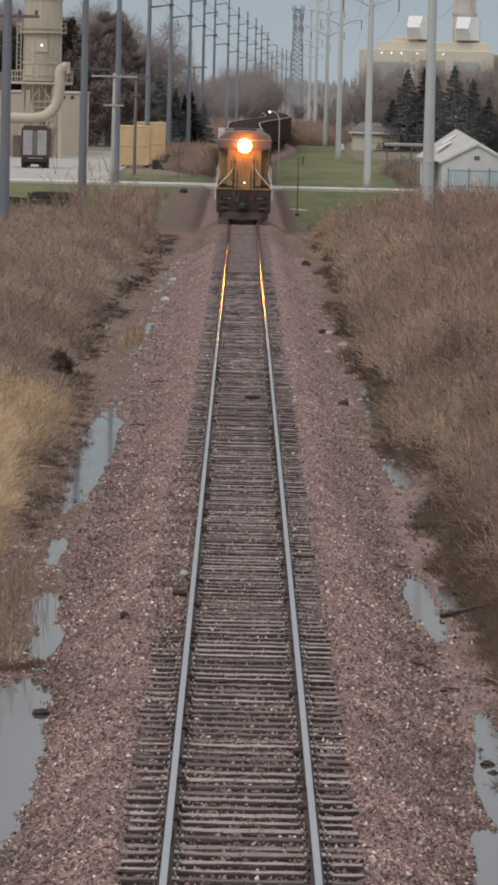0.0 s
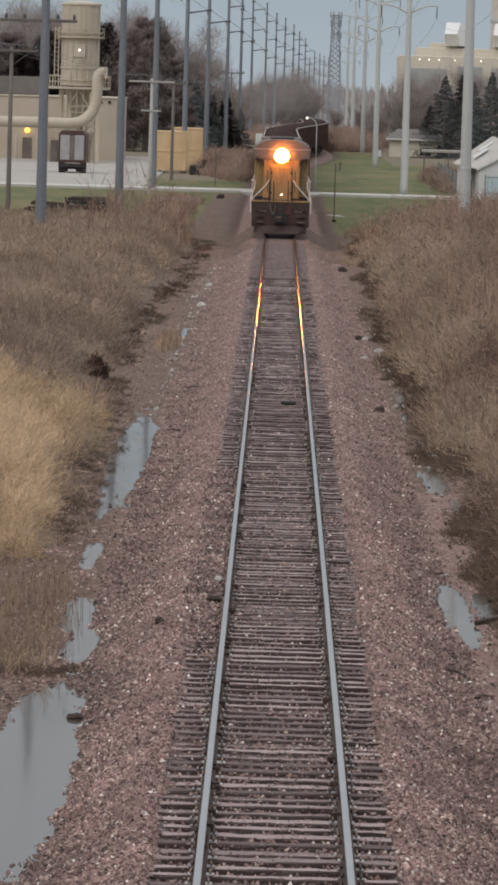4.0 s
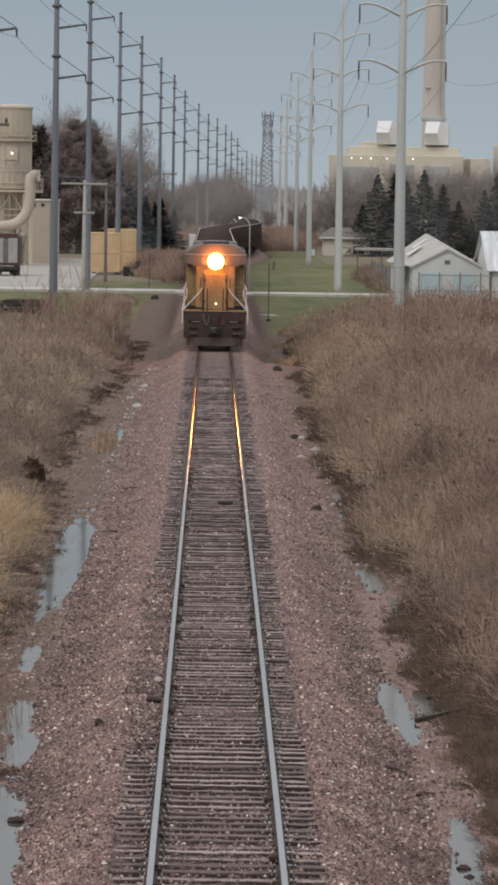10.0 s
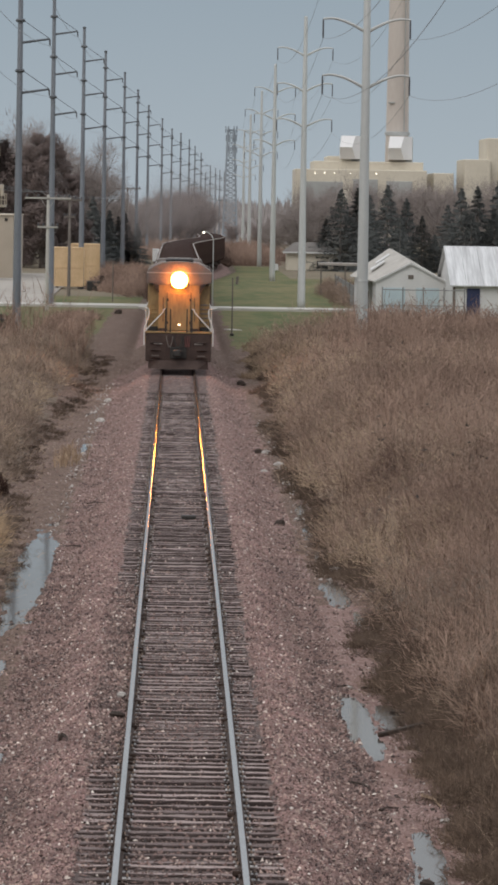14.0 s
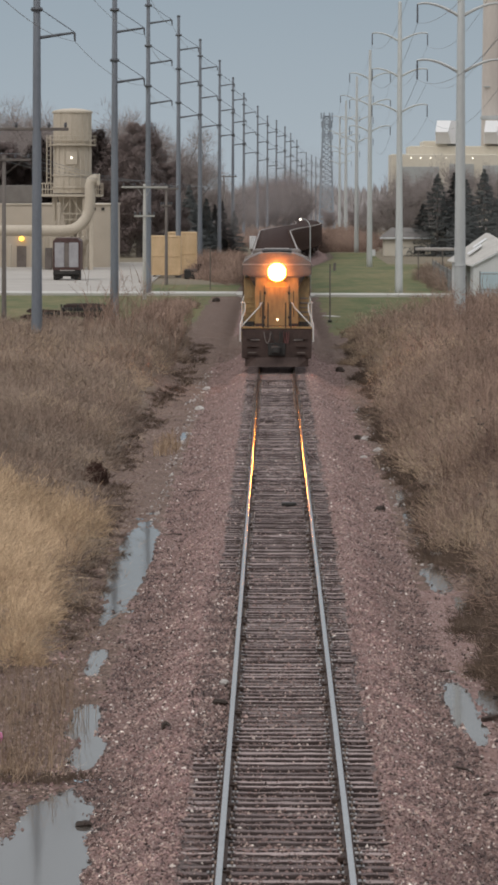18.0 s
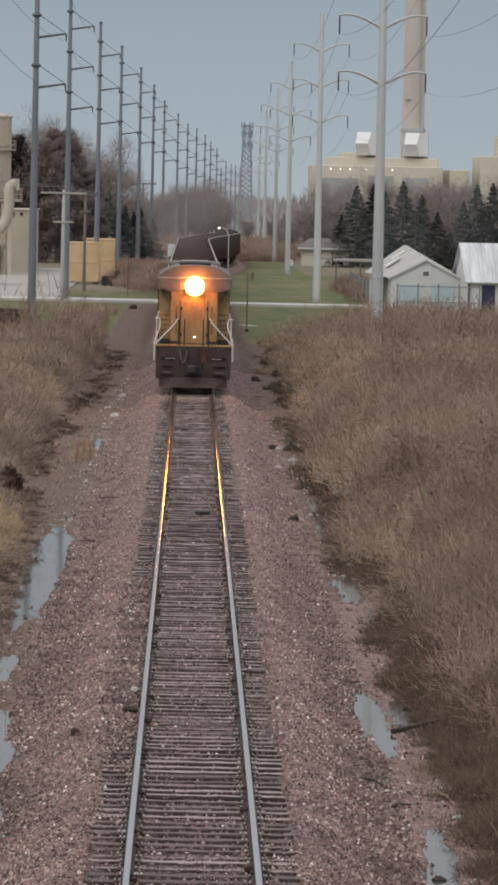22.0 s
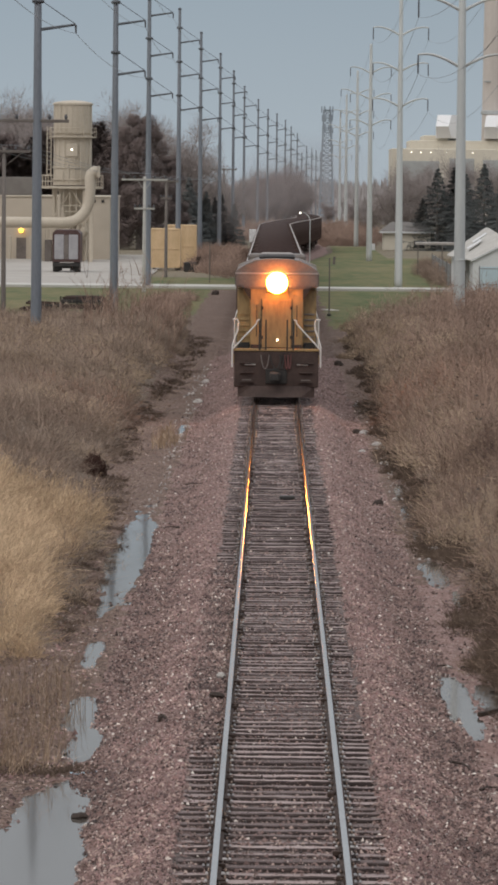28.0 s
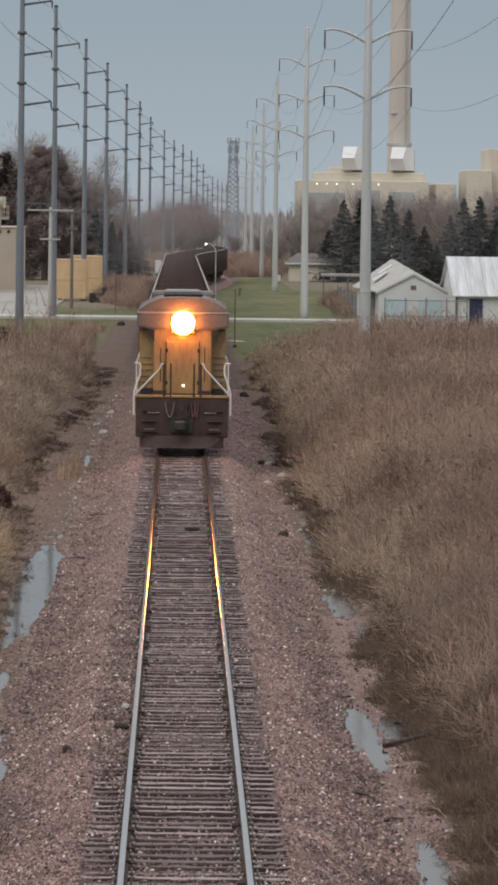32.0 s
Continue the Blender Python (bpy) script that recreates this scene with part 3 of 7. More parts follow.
BAR = fixed(bar_geo.mesh("joint_bar", M_RUST))
anchor_geo = Geo().box(-0.05, 0.05, -0.035, 0.035, -0.01, 0.05, 0.008)
ANCHOR = fixed(anchor_geo.mesh("rail_anchor", M_RUST))
for side in (-1, 1):
    rail = part("rail", rail_strip(WEB, side), M_RUST, track, "rusty rail web and foot")
    part("rail_head", rail_strip(HEAD, side), M_RAILTOP, rail, "polished rail head", smooth=False)
    y = 46.0 + (5.2 if side > 0 else 1.4)
    while y < 230:
        share("joint_bar", BAR, rail, pose(side * 0.7535 + 0.028, y, 0))
        share("joint_bar", BAR, rail, pose(side * 0.7535 - 0.028, y, 0))
        y += 11.9
    for _ in range(46):
        share("rail_anchor", ANCHOR, rail, pose(side * 0.7535 - side * rng.uniform(0.06, 0.10), rng.uniform(44, 130), 0.005, 0, 0, rng.uniform(-10, 10)))

# ---- brush, grass and reeds ----
def blades(name, base, height, width, lean, curl, material, seed, label, category, heading=None):
    """Thin bent blades: one quad and one tip triangle each, as triangles."""
    r = np.random.RandomState(seed)
    k = len(base)
    ang = r.uniform(0, 2 * np.pi, k) if heading is None else heading
    tilt = lean
    dirx, diry = np.cos(ang) * np.sin(tilt), np.sin(ang) * np.sin(tilt)
    dz = np.cos(tilt)
    face = r.uniform(-0.9, 0.9, k)
    wx, wy = np.cos(face) * width / 2, np.sin(face) * width / 2
    h = height
    p0 = base
    p1 = base + np.stack([dirx * h * 0.55, diry * h * 0.55, dz * h * 0.55], 1)
    p2 = base + np.stack([dirx * h * (1 + curl), diry * h * (1 + curl), dz * h * (1 - 0.25 * curl)], 1)
    w = np.stack([wx, wy, wx * 0], 1)
    v = np.stack([p0 - w, p0 + w, p1 + w * 0.75, p1 - w * 0.75, p2], 1).reshape(-1, 3)
    o = np.arange(k)[:, None] * 5
    loops = (o + np.array([[0, 1, 2, 0, 2, 3, 3, 2, 4]])).ravel()
    ob = new(name, raw_mesh(name, v, loops, 3, material))
    return tagged(ob, label, category, kind="stuff")


def thicket(name, n, xs, ys, hgt, stems, material, seed, label, keep, category="brush", wid=(0.009, 0.018), spread=1.15):
    """Shrubs: each a fan of stems with side twigs that start on the stems."""
    r = np.random.RandomState(seed)
    y = 1 / r.uniform(1 / ys[1], 1 / ys[0], n) if ys[0] > 0 else r.uniform(*ys, n)
    x = r.uniform(*xs, n)
    ok = keep(x, y, r)
    x, y = x[ok], y[ok]
    z = land(x, y)
    m = len(x)
    size = r.uniform(0.55, 1.15, m) * (1 + 0.35 * wobble(x, y, 0.18, seed)) * (1 + 0.2 * wobble(x, y, 0.6, seed + 1))
    rep = stems
    bx = np.repeat(x, rep) + r.normal(0, 0.14, m * rep)
    by = np.repeat(y, rep) + r.normal(0, 0.3, m * rep)
    bz = np.repeat(z, rep) - 0.05
    h = np.repeat(size, rep) * r.uniform(*hgt, m * rep)
    ang = r.uniform(0, 2 * np.pi, m * rep)
    lean = np.abs(r.normal(0, spread * 0.5, m * rep)).clip(0, 1.15)
    w = r.uniform(*wid, m * rep) * np.repeat((y / 90).clip(0.75, 1.6), rep)
    base = np.stack([bx, by, bz], 1)
    # side twigs
    t = r.uniform(0.35, 0.9, m * rep)
    tb = base + np.stack([np.cos(ang) * np.sin(lean) * h * t, np.sin(ang) * np.sin(lean) * h * t, np.cos(lean) * h * t], 1)
    base = np.concatenate([base, tb, tb + r.normal(0, 0.03, tb.shape)])
    ang = np.concatenate([ang, ang + r.normal(0, 1.2, m * rep), r.uniform(0, 6.28, m * rep)])
    lean2 = np.concatenate([lean, (lean + r.uniform(0.2, 0.9, m * rep)).clip(0, 1.4), (lean + r.uniform(0.1, 1.0, m * rep)).clip(0, 1.4)])
    hh = np.concatenate([h, h * r.uniform(0.25, 0.5, m * rep), h * r.uniform(0.2, 0.45, m * rep)])
    ww = np.concatenate([w, w * 0.7, w * 0.7])
    return blades(name, base, hh, ww, lean2, np.abs(r.normal(0, 0.25, len(ww))), material, seed + 2, label, category, ang)


def foot_r(y):
    return 3.75 + 0.55 * smooth01((y - 160) / 40) + 0.42 * (1 - smooth01((y - 66) / 14)) + 0.25 * wobble(y * 0, y, 0.4, 9) + 0.25 * np.sin(y * 0.21) + 0.38 * smooth01((y - 70) / 8) * (1 - smooth01((y - 100) / 10))


def foot_l(y):
    return -(3.95 + 1.3 * (1 - smooth01((y - 80) / 8)) + 0.7 * smooth01((y - 112) / 20) * (1 - smooth01((y - 172) / 26)) + 0.12 * np.sin(y * 0.17 + 1))


def bushes(name, n, xs, ys, radius, flat, twigs, length, width, material, seed, label, keep, category="brush", stray=0.55):
    """Rounded shrubs: clouds of short tapering twigs that point outwards, one triangle each."""
    r = np.random.RandomState(seed)
    x, y = r.uniform(*xs, n), r.uniform(*ys, n)
    ok = keep(x, y, r)
    x, y = x[ok], y[ok]
    m = len(x)
    z = land(x, y)
    big = r.uniform(*radius, m) * (1 + 0.3 * wobble(x, y, 0.2, seed)) * (0.85 + 0.15 * (y / 120).clip(0.6, 1.8))
    k = np.maximum((twigs * (95.0 / y).clip(0.45, 1.3)).astype(int), 20)
    own = np.repeat(np.arange(m), k)
    t = len(own)
    d = r.normal(0, 1, (t, 3))
    d[:, 2] = np.abs(d[:, 2]) * 0.9 + 0.05
    d /= np.linalg.norm(d, axis=1)[:, None]
    far = r.uniform(0.2, 1.0, t) ** 0.5
    lump = 1 + 0.28 * np.sin(d[:, 0] * 5 + own) * np.sin(d[:, 1] * 5 + own * 2.1)
    off = d * (far * big[own] * lump)[:, None] * np.array([1, 1.2, flat])
    base = np.stack([x[own], y[own], z[own] - 0.08], 1) + off
    sway = np.stack([wobble(x, y, 0.11, seed + 5), wobble(x, y, 0.11, seed + 6), 0.3 + 0 * x], 1)
    way = d * np.array([1, 1, 0.9]) + r.normal(0, stray, (t, 3)) + sway[own] * 0.6
    way /= np.linalg.norm(way, axis=1)[:, None]
    size = r.uniform(*length, t) * (0.7 + 0.5 * big[own])
    w = r.uniform(*width, t) * (y[own] / 90).clip(0.8, 2.2)
    side = np.cross(way, np.stack([r.normal(0, 0.4, t), np.ones(t), r.normal(0, 0.4, t)], 1))
    side /= np.linalg.norm(side, axis=1)[:, None] + 1e-6
    v = np.stack([base - side * (w / 2)[:, None], base + side * (w / 2)[:, None], base + way * size[:, None]], 1).reshape(-1, 3)
    nrm = d * np.array([1, 1, 0.8]) + np.array([0, 0, 0.35]) + r.normal(0, 0.22, (t, 3))
    me = soften(raw_mesh(name, outward(v), np.arange(3 * t), 3, material), np.repeat(nrm, 3, 0))
    return tagged(new(name, me), label, category, kind="stuff")


def on_right(x, y, pad=0.3):
    return (x > foot_r(y) + pad + 1.5 * (1 - smooth01((y - 54) / 22))) & (x < y * 0.105 + 1.5)


def on_left(x, y, pad=0.3):
    bare = (np.abs(x + 5.15) < 0.5) & (y > 119) & (y < 132.5)
    return (x < foot_l(y) - pad - 0.2 - 0.75 * smooth01((y - 145) / 45)) & (x > -y * 0.078 - 1.5) & ~bare


def golden(x, y):
    return (y > 81.5) & (y < 113) & (x > -8.2) & (x < -4.35 - 0.5 * smooth01((y - 84) / 12) * (1 - smooth01((y - 104) / 8)) + 0.2 * np.sin(y * 0.5))


def patch(x, y, seed):
    return wobble(x, y, 0.14, seed) + 0.5 * wobble(x, y, 0.45, seed + 1)


def tuft(x, y, seed, share):
    """Picks shrubs by broad patches and by chance."""
    r = np.random.RandomState(seed)
    return patch(x, y, seed) + r.normal(0, 0.45, len(x)) > share


bushes("shrub_thicket", 5200, (3.8, 27), (50, 262), (0.35, 1.25), 1.3, 150, (0.13, 0.36), (0.007, 0.015), M_TWIG, 21, "leafless reddish-brown shrubs covering the railway bank",
       lambda x, y, r: on_right(x, y) & (patch(x, y, 23) < 0.55 - 0.7 * smooth01((7.5 - x) / 2.5) * smooth01((y - 165) / 40)))
bushes("grey_shrubs", 3400, (3.9, 27), (52, 262), (0.35, 1.1), 1.3, 140, (0.13, 0.36), (0.006, 0.013), M_TWIG_GREY, 25, "grey-brown leafless shrubs mixed into the railway bank",
       lambda x, y, r: on_right(x, y) & tuft(x, y, 26, 0.35))
bushes("tall_bank_shrub", 330, (5.2, 24), (60, 258), (1.0, 1.7), 0.95, 420, (0.14, 0.40), (0.007, 0.014), M_TWIG, 27, "larger rounded bare shrubs rising out of the bank brush",
       lambda x, y, r: on_right(x, y, 1.4) & tuft(x, y, 28, 0.3))
bushes("tan_bank_grass", 5200, (3.8, 27), (52, 264), (0.4, 0.8), 1.15, 120, (0.18, 0.42), (0.007, 0.014), M_TAN, 31, "patches of tan dry grass among the bank shrubs",
       lambda x, y, r: on_right(x, y, 0.25) & (y > 78 + 8 * np.sin(x * 1.9)) & (patch(x, y, 23) > 0.25 - 1.0 * smooth01((6.3 - x) / 1.5) * smooth01((y - 95) / 8) * (1 - smooth01((y - 140) / 10)) - 0.9 * smooth01((7.5 - x) / 2.5) * smooth01((y - 165) / 40)), "grass")
bushes("grey_thicket", 4800, (-21, -3.9), (58, 250), (0.35, 0.95), 0.95, 125, (0.16, 0.40), (0.007, 0.014), M_TWIG_GREY, 41, "grey-brown dormant brush on the railway bank",
       lambda x, y, r: on_left(x, y) & ~golden(x, y) & (patch(x, y, 43) < 0.5))
bushes("russet_thicket", 2300, (-21, -4.3), (70, 250), (0.4, 1.1), 0.9, 140, (0.14, 0.38), (0.007, 0.014), M_TWIG, 45, "reddish-brown bare shrubs among the bank grass",
       lambda x, y, r: on_left(x, y, 0.6) & ~golden(x, y) & tuft(x, y, 46, 0.35))
bushes("matted_bank_grass", 4200, (-21, -3.8), (60, 252), (0.35, 0.75), 0.75, 120, (0.18, 0.42), (0.007, 0.014), M_TAN, 51, "matted olive-tan dry grass on the bank",
       lambda x, y, r: on_left(x, y, 0.2) & ~golden(x, y) & (patch(x, y, 43) > 0.0), "grass")
# Dark clumps act as patches of shade among the left bank's brush.
bushes("dark_undergrowth", 1500, (-19, -4.2), (80, 245), (0.35, 0.75), 0.9, 120, (0.13, 0.36), (0.007, 0.014), M_LITTER_SHADE, 125, "dark undergrowth painting shade into hollows of the bank",
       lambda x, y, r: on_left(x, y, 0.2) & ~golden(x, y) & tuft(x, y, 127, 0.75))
# Dark weed colour put below the nearer shrubs in place of shade.
bushes("shaded_undergrowth", 1500, (3.9, 11), (56, 93), (0.25, 0.7), 1.2, 110, (0.12, 0.34), (0.006, 0.012), M_MAT, 163, "dark weeds standing in for shade under the bank shrubs", lambda x, y, r: on_right(x, y, 0.1) & tuft(x, y, 164, 0.0 + 0.9 * smooth01((y - 80) / 16)))
bushes("flattened_weeds", 1700, (3.5, 9.5), (46, 82), (0.14, 0.46), 0.7, 110, (0.14, 0.44), (0.006, 0.013), M_MAT, 153, "dark flattened weeds matted on the low bank",
       lambda x, y, r: (x > foot_r(y) - 0.25) & ~on_right(x, y, 0.5), "brush", 1.6)
bushes("trampled_weeds", 190, (3.62, 5.2), (60.5, 70.5), (0.12, 0.30), 0.7, 120, (0.14, 0.40), (0.006, 0.012), M_MAT, 171, "dark trampled weeds beside the puddle", lambda x, y, r: x > 3.62 + 0.15 * np.sin(y * 1.7), "weeds", 1.7)
bushes("golden_grass_clump", 900, (-8.2, -3.8), (81, 113), (0.3, 0.68), 1.55, 190, (0.14, 0.36), (0.006, 0.012), M_GOLD, 61, "tall golden dry grass beside a ditch puddle", lambda x, y, r: golden(x, y), "grass")
bushes("bank_foot_litter", 1500, (3.3, 4.5), (50, 250), (0.18, 0.42), 0.6, 120, (0.12, 0.32), (0.010, 0.02), M_LITTER_SHADE, 77, "dark dead leaves and stems at the foot of the bank",
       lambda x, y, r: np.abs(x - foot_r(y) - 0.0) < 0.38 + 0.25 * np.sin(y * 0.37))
bushes("bank_foot_litter", 900, (-5.4, -3.2), (60, 250), (0.10, 0.32), 0.3, 90, (0.12, 0.32), (0.010, 0.02), M_LITTER_SHADE, 78, "dark dead leaves and stems at the foot of the bank",
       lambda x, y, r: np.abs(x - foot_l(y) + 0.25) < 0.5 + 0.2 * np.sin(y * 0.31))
# thinner upright stems among the bushes
thicket("standing_stems", 4200, (3.8, 20), (52, 262), (0.8, 1.6), 4, M_TWIG, 22, "thin standing dead stems among the bank shrubs", lambda x, y, r: on_right(x, y, 0.5), wid=(0.007, 0.013), spread=0.7)
thicket("standing_stems", 2600, (-16, -4.2), (60, 248), (0.5, 1.1), 4, M_TWIG_GREY, 42, "thin standing dead stems among the bank brush", lambda x, y, r: on_left(x, y, 0.5) & ~golden(x, y), wid=(0.007, 0.013), spread=0.9)
thicket("golden_tuft", 15, (-3.75, -3.3), (146, 153), (0.5, 0.8), 10, M_TAN, 66, "small golden grass tuft at the ditch edge", lambda x, y, r: x < 0, "grass", (0.010, 0.018), 0.6)
thicket("golden_tuft", 30, (4.6, 6.4), (48.5, 53), (0.6, 1.1), 10, M_GOLD, 67, "golden grass tuft at the foot of the bank", lambda x, y, r: x > 0, "grass", (0.010, 0.018), 0.7)
thicket("ditch_reeds", 170, (-5.2, -3.22), (65.5, 78), (0.35, 0.95), 5, M_REED, 71, "brown broken reeds standing in the ditch water",
        lambda x, y, r: x < -3.28 - 0.1 * np.sin(y), "reeds", (0.008, 0.014), 0.5)
bushes("field_brush", 700, (-9, -3.0), (262, 330), (0.35, 0.75), 0.9, 150, (0.2, 0.45), (0.010, 0.018), M_TWIG, 81, "reddish dry weeds and brush beside the track near the crossing",
       lambda x, y, r: (x < -5.6 - 0.8 * r.uniform(0, 1, len(x))) & ~((y > 330) & (y < 376)) & (x > -8.3))
bushes("field_brush", 420, (6.2, 12.8), (618, 690), (0.9, 1.7), 1.4, 320, (0.3, 0.7), (0.012, 0.022), M_TWIG, 85, "brown bare brush clump beyond the mown grass", lambda x, y, r: x > 6.4 + (y - 618) * 0.01)
bushes("field_brush", 520, (-7.5, 16), (700, 860), (1.0, 2.0), 1.3, 360, (0.35, 0.8), (0.016, 0.028), M_TWIG, 84, "brown bare brush filling the field edge", lambda x, y, r: np.abs(x - 4.2) > 3.0)
bushes("weed_brush", 620, (-8.2, -3.0), (392, 520), (0.6, 1.2), 1.2, 260, (0.25, 0.55), (0.012, 0.022), M_TWIG, 83, "reddish-brown bare weeds beside the track beyond the crossing", lambda x, y, r: (x < -2.9 - 0.6 * r.uniform(0, 1, len(x))) & (x > -3.9 - 4.2 * smooth01((y - 396) / 40)))
bushes("hedge_brush", 80, (13.3, 16), (372, 440), (0.6, 1.0), 1.5, 260, (0.3, 0.6), (0.012, 0.022), M_TWIG_GREY, 86, "grey bare hedge beside the lawn", lambda x, y, r: x > 12)
bushes("verge_weeds", 1500, (2.6, 14), (222, 296), (0.25, 0.5), 0.6, 150, (0.15, 0.35), (0.012, 0.02), M_TAN, 87, "short dry verge grass where the bank meets the lawn",
       lambda x, y, r: (x > 3.7 + 0.3 * np.sin(y * 0.3) + 0.01 * (y - 230)) & (y > 215) & (y < 258 + 2.4 * x), "grass")
bushes("verge_weeds", 1500, (-13, -2.6), (222, 290), (0.3, 0.55), 0.7, 150, (0.15, 0.4), (0.012, 0.02), M_TWIG_GREY, 88, "short dormant verge growth where the bank meets the lawn",
       lambda x, y, r: (x < -4.9 - 0.2 * np.sin(y * 0.3) - 0.02 * (y - 235)) & (y > 222) & (y < 280), "grass")
thicket("bare_saplings", 60, (-9.5, -4.9), (215, 275), (1.6, 3.0), 5, M_TWIG, 91, "taller leafless saplings at the end of the brush", lambda x, y, r: x < 0, "brush", (0.014, 0.024), 0.5)
# Dark clumps act as patches of shade among the right bank's shrubs.
bushes("dark_undergrowth", 2300, (4.0, 24), (60, 258), (0.4, 0.95), 1.25, 130, (0.13, 0.36), (0.007, 0.014), M_LITTER_SHADE, 121, "dark undergrowth painting shade into hollows of the bank", lambda x, y, r: on_right(x, y, 0.4) & tuft(x, y, 123, 0.6))
bushes("tall_shrubs", 420, (7.5, 27), (222, 264), (0.9, 1.35), 1.35, 330, (0.2, 0.5), (0.009, 0.018), M_TWIG, 131, "taller bare shrubs crowning the end of the bank", lambda x, y, r: (x > 8.5 + 1.5 * np.sin(y * 0.5)) & on_right(x, y))
thicket("fallen_reeds", 26, (-4.6, -3.3), (65.2, 67.4), (0.5, 0.9), 5, M_TAN, 141, "tangled fallen reeds at the puddle's end", lambda x, y, r: x < 0, "reeds", (0.010, 0.018), 2.2)
bushes("rust_litter", 260, (-5.6, -3.35), (66, 90), (0.05, 0.16), 0.4, 40, (0.06, 0.18), (0.010, 0.02), M_RUSTLEAF, 145, "rust-brown dead leaves caught in the ditch reeds", lambda x, y, r: x < -3.3 - 0.25 * np.abs(np.sin(y)))
bushes("debris_line", 60, (-4.5, -2.72), (65.5, 66.5), (0.06, 0.13), 0.6, 60, (0.10, 0.32), (0.010, 0.018), M_LITTER_SHADE, 146, "dark drift debris between two puddles", lambda x, y, r: x < 0, "litter", 1.4)
bushes("ditch_litter", 150, (-5.2, -3.3), (64, 86), (0.06, 0.2), 0.45, 40, (0.08, 0.22), (0.008, 0.016), M_LITTER_SHADE, 143, "rotting leaves and stems on the ditch mud", lambda x, y, r: x < -3.5)
bushes("ditch_litter", 170, (3.2, 4.7), (50, 82), (0.08, 0.22), 0.5, 60, (0.08, 0.22), (0.008, 0.016), M_LITTER_SHADE, 144, "rotting leaves and stems on the ditch mud", lambda x, y, r: x > 3.3)
bushes("withered_brush", 330, (3.6, 6.5), (48, 88), (0.22, 0.5), 0.9, 150, (0.10, 0.32), (0.006, 0.012), M_LITTER_SHADE, 151, "dark withered brush and fallen stems at the foot of the bank", lambda x, y, r: (x > foot_r(y) - 0.15) & (x < foot_r(y) + 1.0 + 0.5 * np.sin(y * 0.6)))
thicket("pale_fallen_stems", 70, (3.8, 6.0), (59, 78), (0.22, 0.42), 3, M_TAN, 173, "pale bent stems lying over dark weeds", lambda x, y, r: x > 3.7 + 0.2 * np.sin(y * 1.3), wid=(0.008, 0.014), spread=2.8)
thicket("fallen_stems", 420, (3.7, 8.0), (47, 80), (0.5, 1.1), 4, M_REED, 155, "bent dead stems fallen over the low bank", lambda x, y, r: (x > foot_r(y)) & ~on_right(x, y, 0.3), wid=(0.006, 0.011), spread=2.4)
thicket("dark_stalks", 1500, (4.0, 18), (58, 240), (0.7, 1.3), 4, M_DOCK, 157, "dark purplish-brown weed stalks on the bank", lambda x, y, r: on_right(x, y, 0.1) & tuft(x, y, 158, 0.35), wid=(0.006, 0.012), spread=0.45)
thicket("rusty_stalks", 420, (4.0, 9.5), (58, 120), (0.6, 1.1), 4, M_RUSTLEAF, 159, "rust-coloured dead stalks on the bank", lambda x, y, r: on_right(x, y, 0.0) & tuft(x, y, 160, 0.4), wid=(0.006, 0.012), spread=0.8)
# flattened stems along the foot of both banks
r0 = np.random.RandomState(99)
k0 = 3000
y0 = 1 / r0.uniform(1 / 230, 1 / 50, k0)
s0 = np.where(r0.uniform(0, 1, k0) < 0.55, 1, -1)
x0 = np.where(s0 > 0, foot_r(y0) - r0.uniform(-0.3, 0.55, k0), foot_l(y0) + r0.uniform(-0.3, 0.6, k0))
blades("fallen_stems", np.stack([x0, y0, land(x0, y0) + 0.02], 1), r0.uniform(0.25, 0.8, k0) * (y0 / 90).clip(0.5, 1.2), r0.uniform(0.008, 0.02, k0) * (y0 / 90).clip(0.6, 1.5), r0.uniform(1.2, 1.5, k0), r0.uniform(0, 0.1, k0),
       M_REED, 98, "fallen dead stems along the ditch edges", "brush")


# ---- loose stone ----
def stones(name, x, y, size, seed, label, lift=0.35, material=None, level=None):
    """Small broken stones: squashed, jittered crowns set into the ground."""
    r = np.random.RandomState(seed)
    k = len(x)
    shape = np.array([[1, 0, -0.25], [0, 1, -0.25], [-1, 0, -0.25], [0, -1, -0.25], [0, 0, 1]], float)
    z = (land(x, y) if level is None else level) + size * lift
    a = r.uniform(0, 6.28, k)
    v = shape[None] * r.uniform(0.55, 1.35, (k, 5, 3)) * size[:, None, None] * np.array([0.62, 0.62, 0.5])
    v = v + r.normal(0, 0.16, v.shape) * size[:, None, None]
    c, s = np.cos(a)[:, None], np.sin(a)[:, None]
    v = np.stack([v[..., 0] * c - v[..., 1] * s + x[:, None], v[..., 0] * s + v[..., 1] * c + y[:, None], v[..., 2] + z[:, None]], -1).reshape(-1, 3)
    o = np.arange(k)[:, None] * 5
    loops = (o + np.array([[0, 1, 4, 1, 2, 4, 2, 3, 4, 3, 0, 4]])).ravel()
    ob = new(name, raw_mesh(name, v, loops, 3, material or M_STONE))
    return tagged(ob, label, "ballast", kind="stuff")


rs = np.random.RandomState(7)
ks = 125000
yy = 1 / rs.uniform(1 / 240, 1 / 42, ks)
ax = rs.uniform(1.25, 2.95, ks)
xx = ax * np.where(rs.uniform(0, 1, ks) < 0.5, -1, 1)
low = ax + rs.normal(0, 0.16, ks) + 0.22 * wobble(xx, yy, 0.3, 61) > np.where(yy < 75, 2.25, 2.05)
sz = 0.017 + 0.034 * rs.uniform(0, 1, ks) ** 2
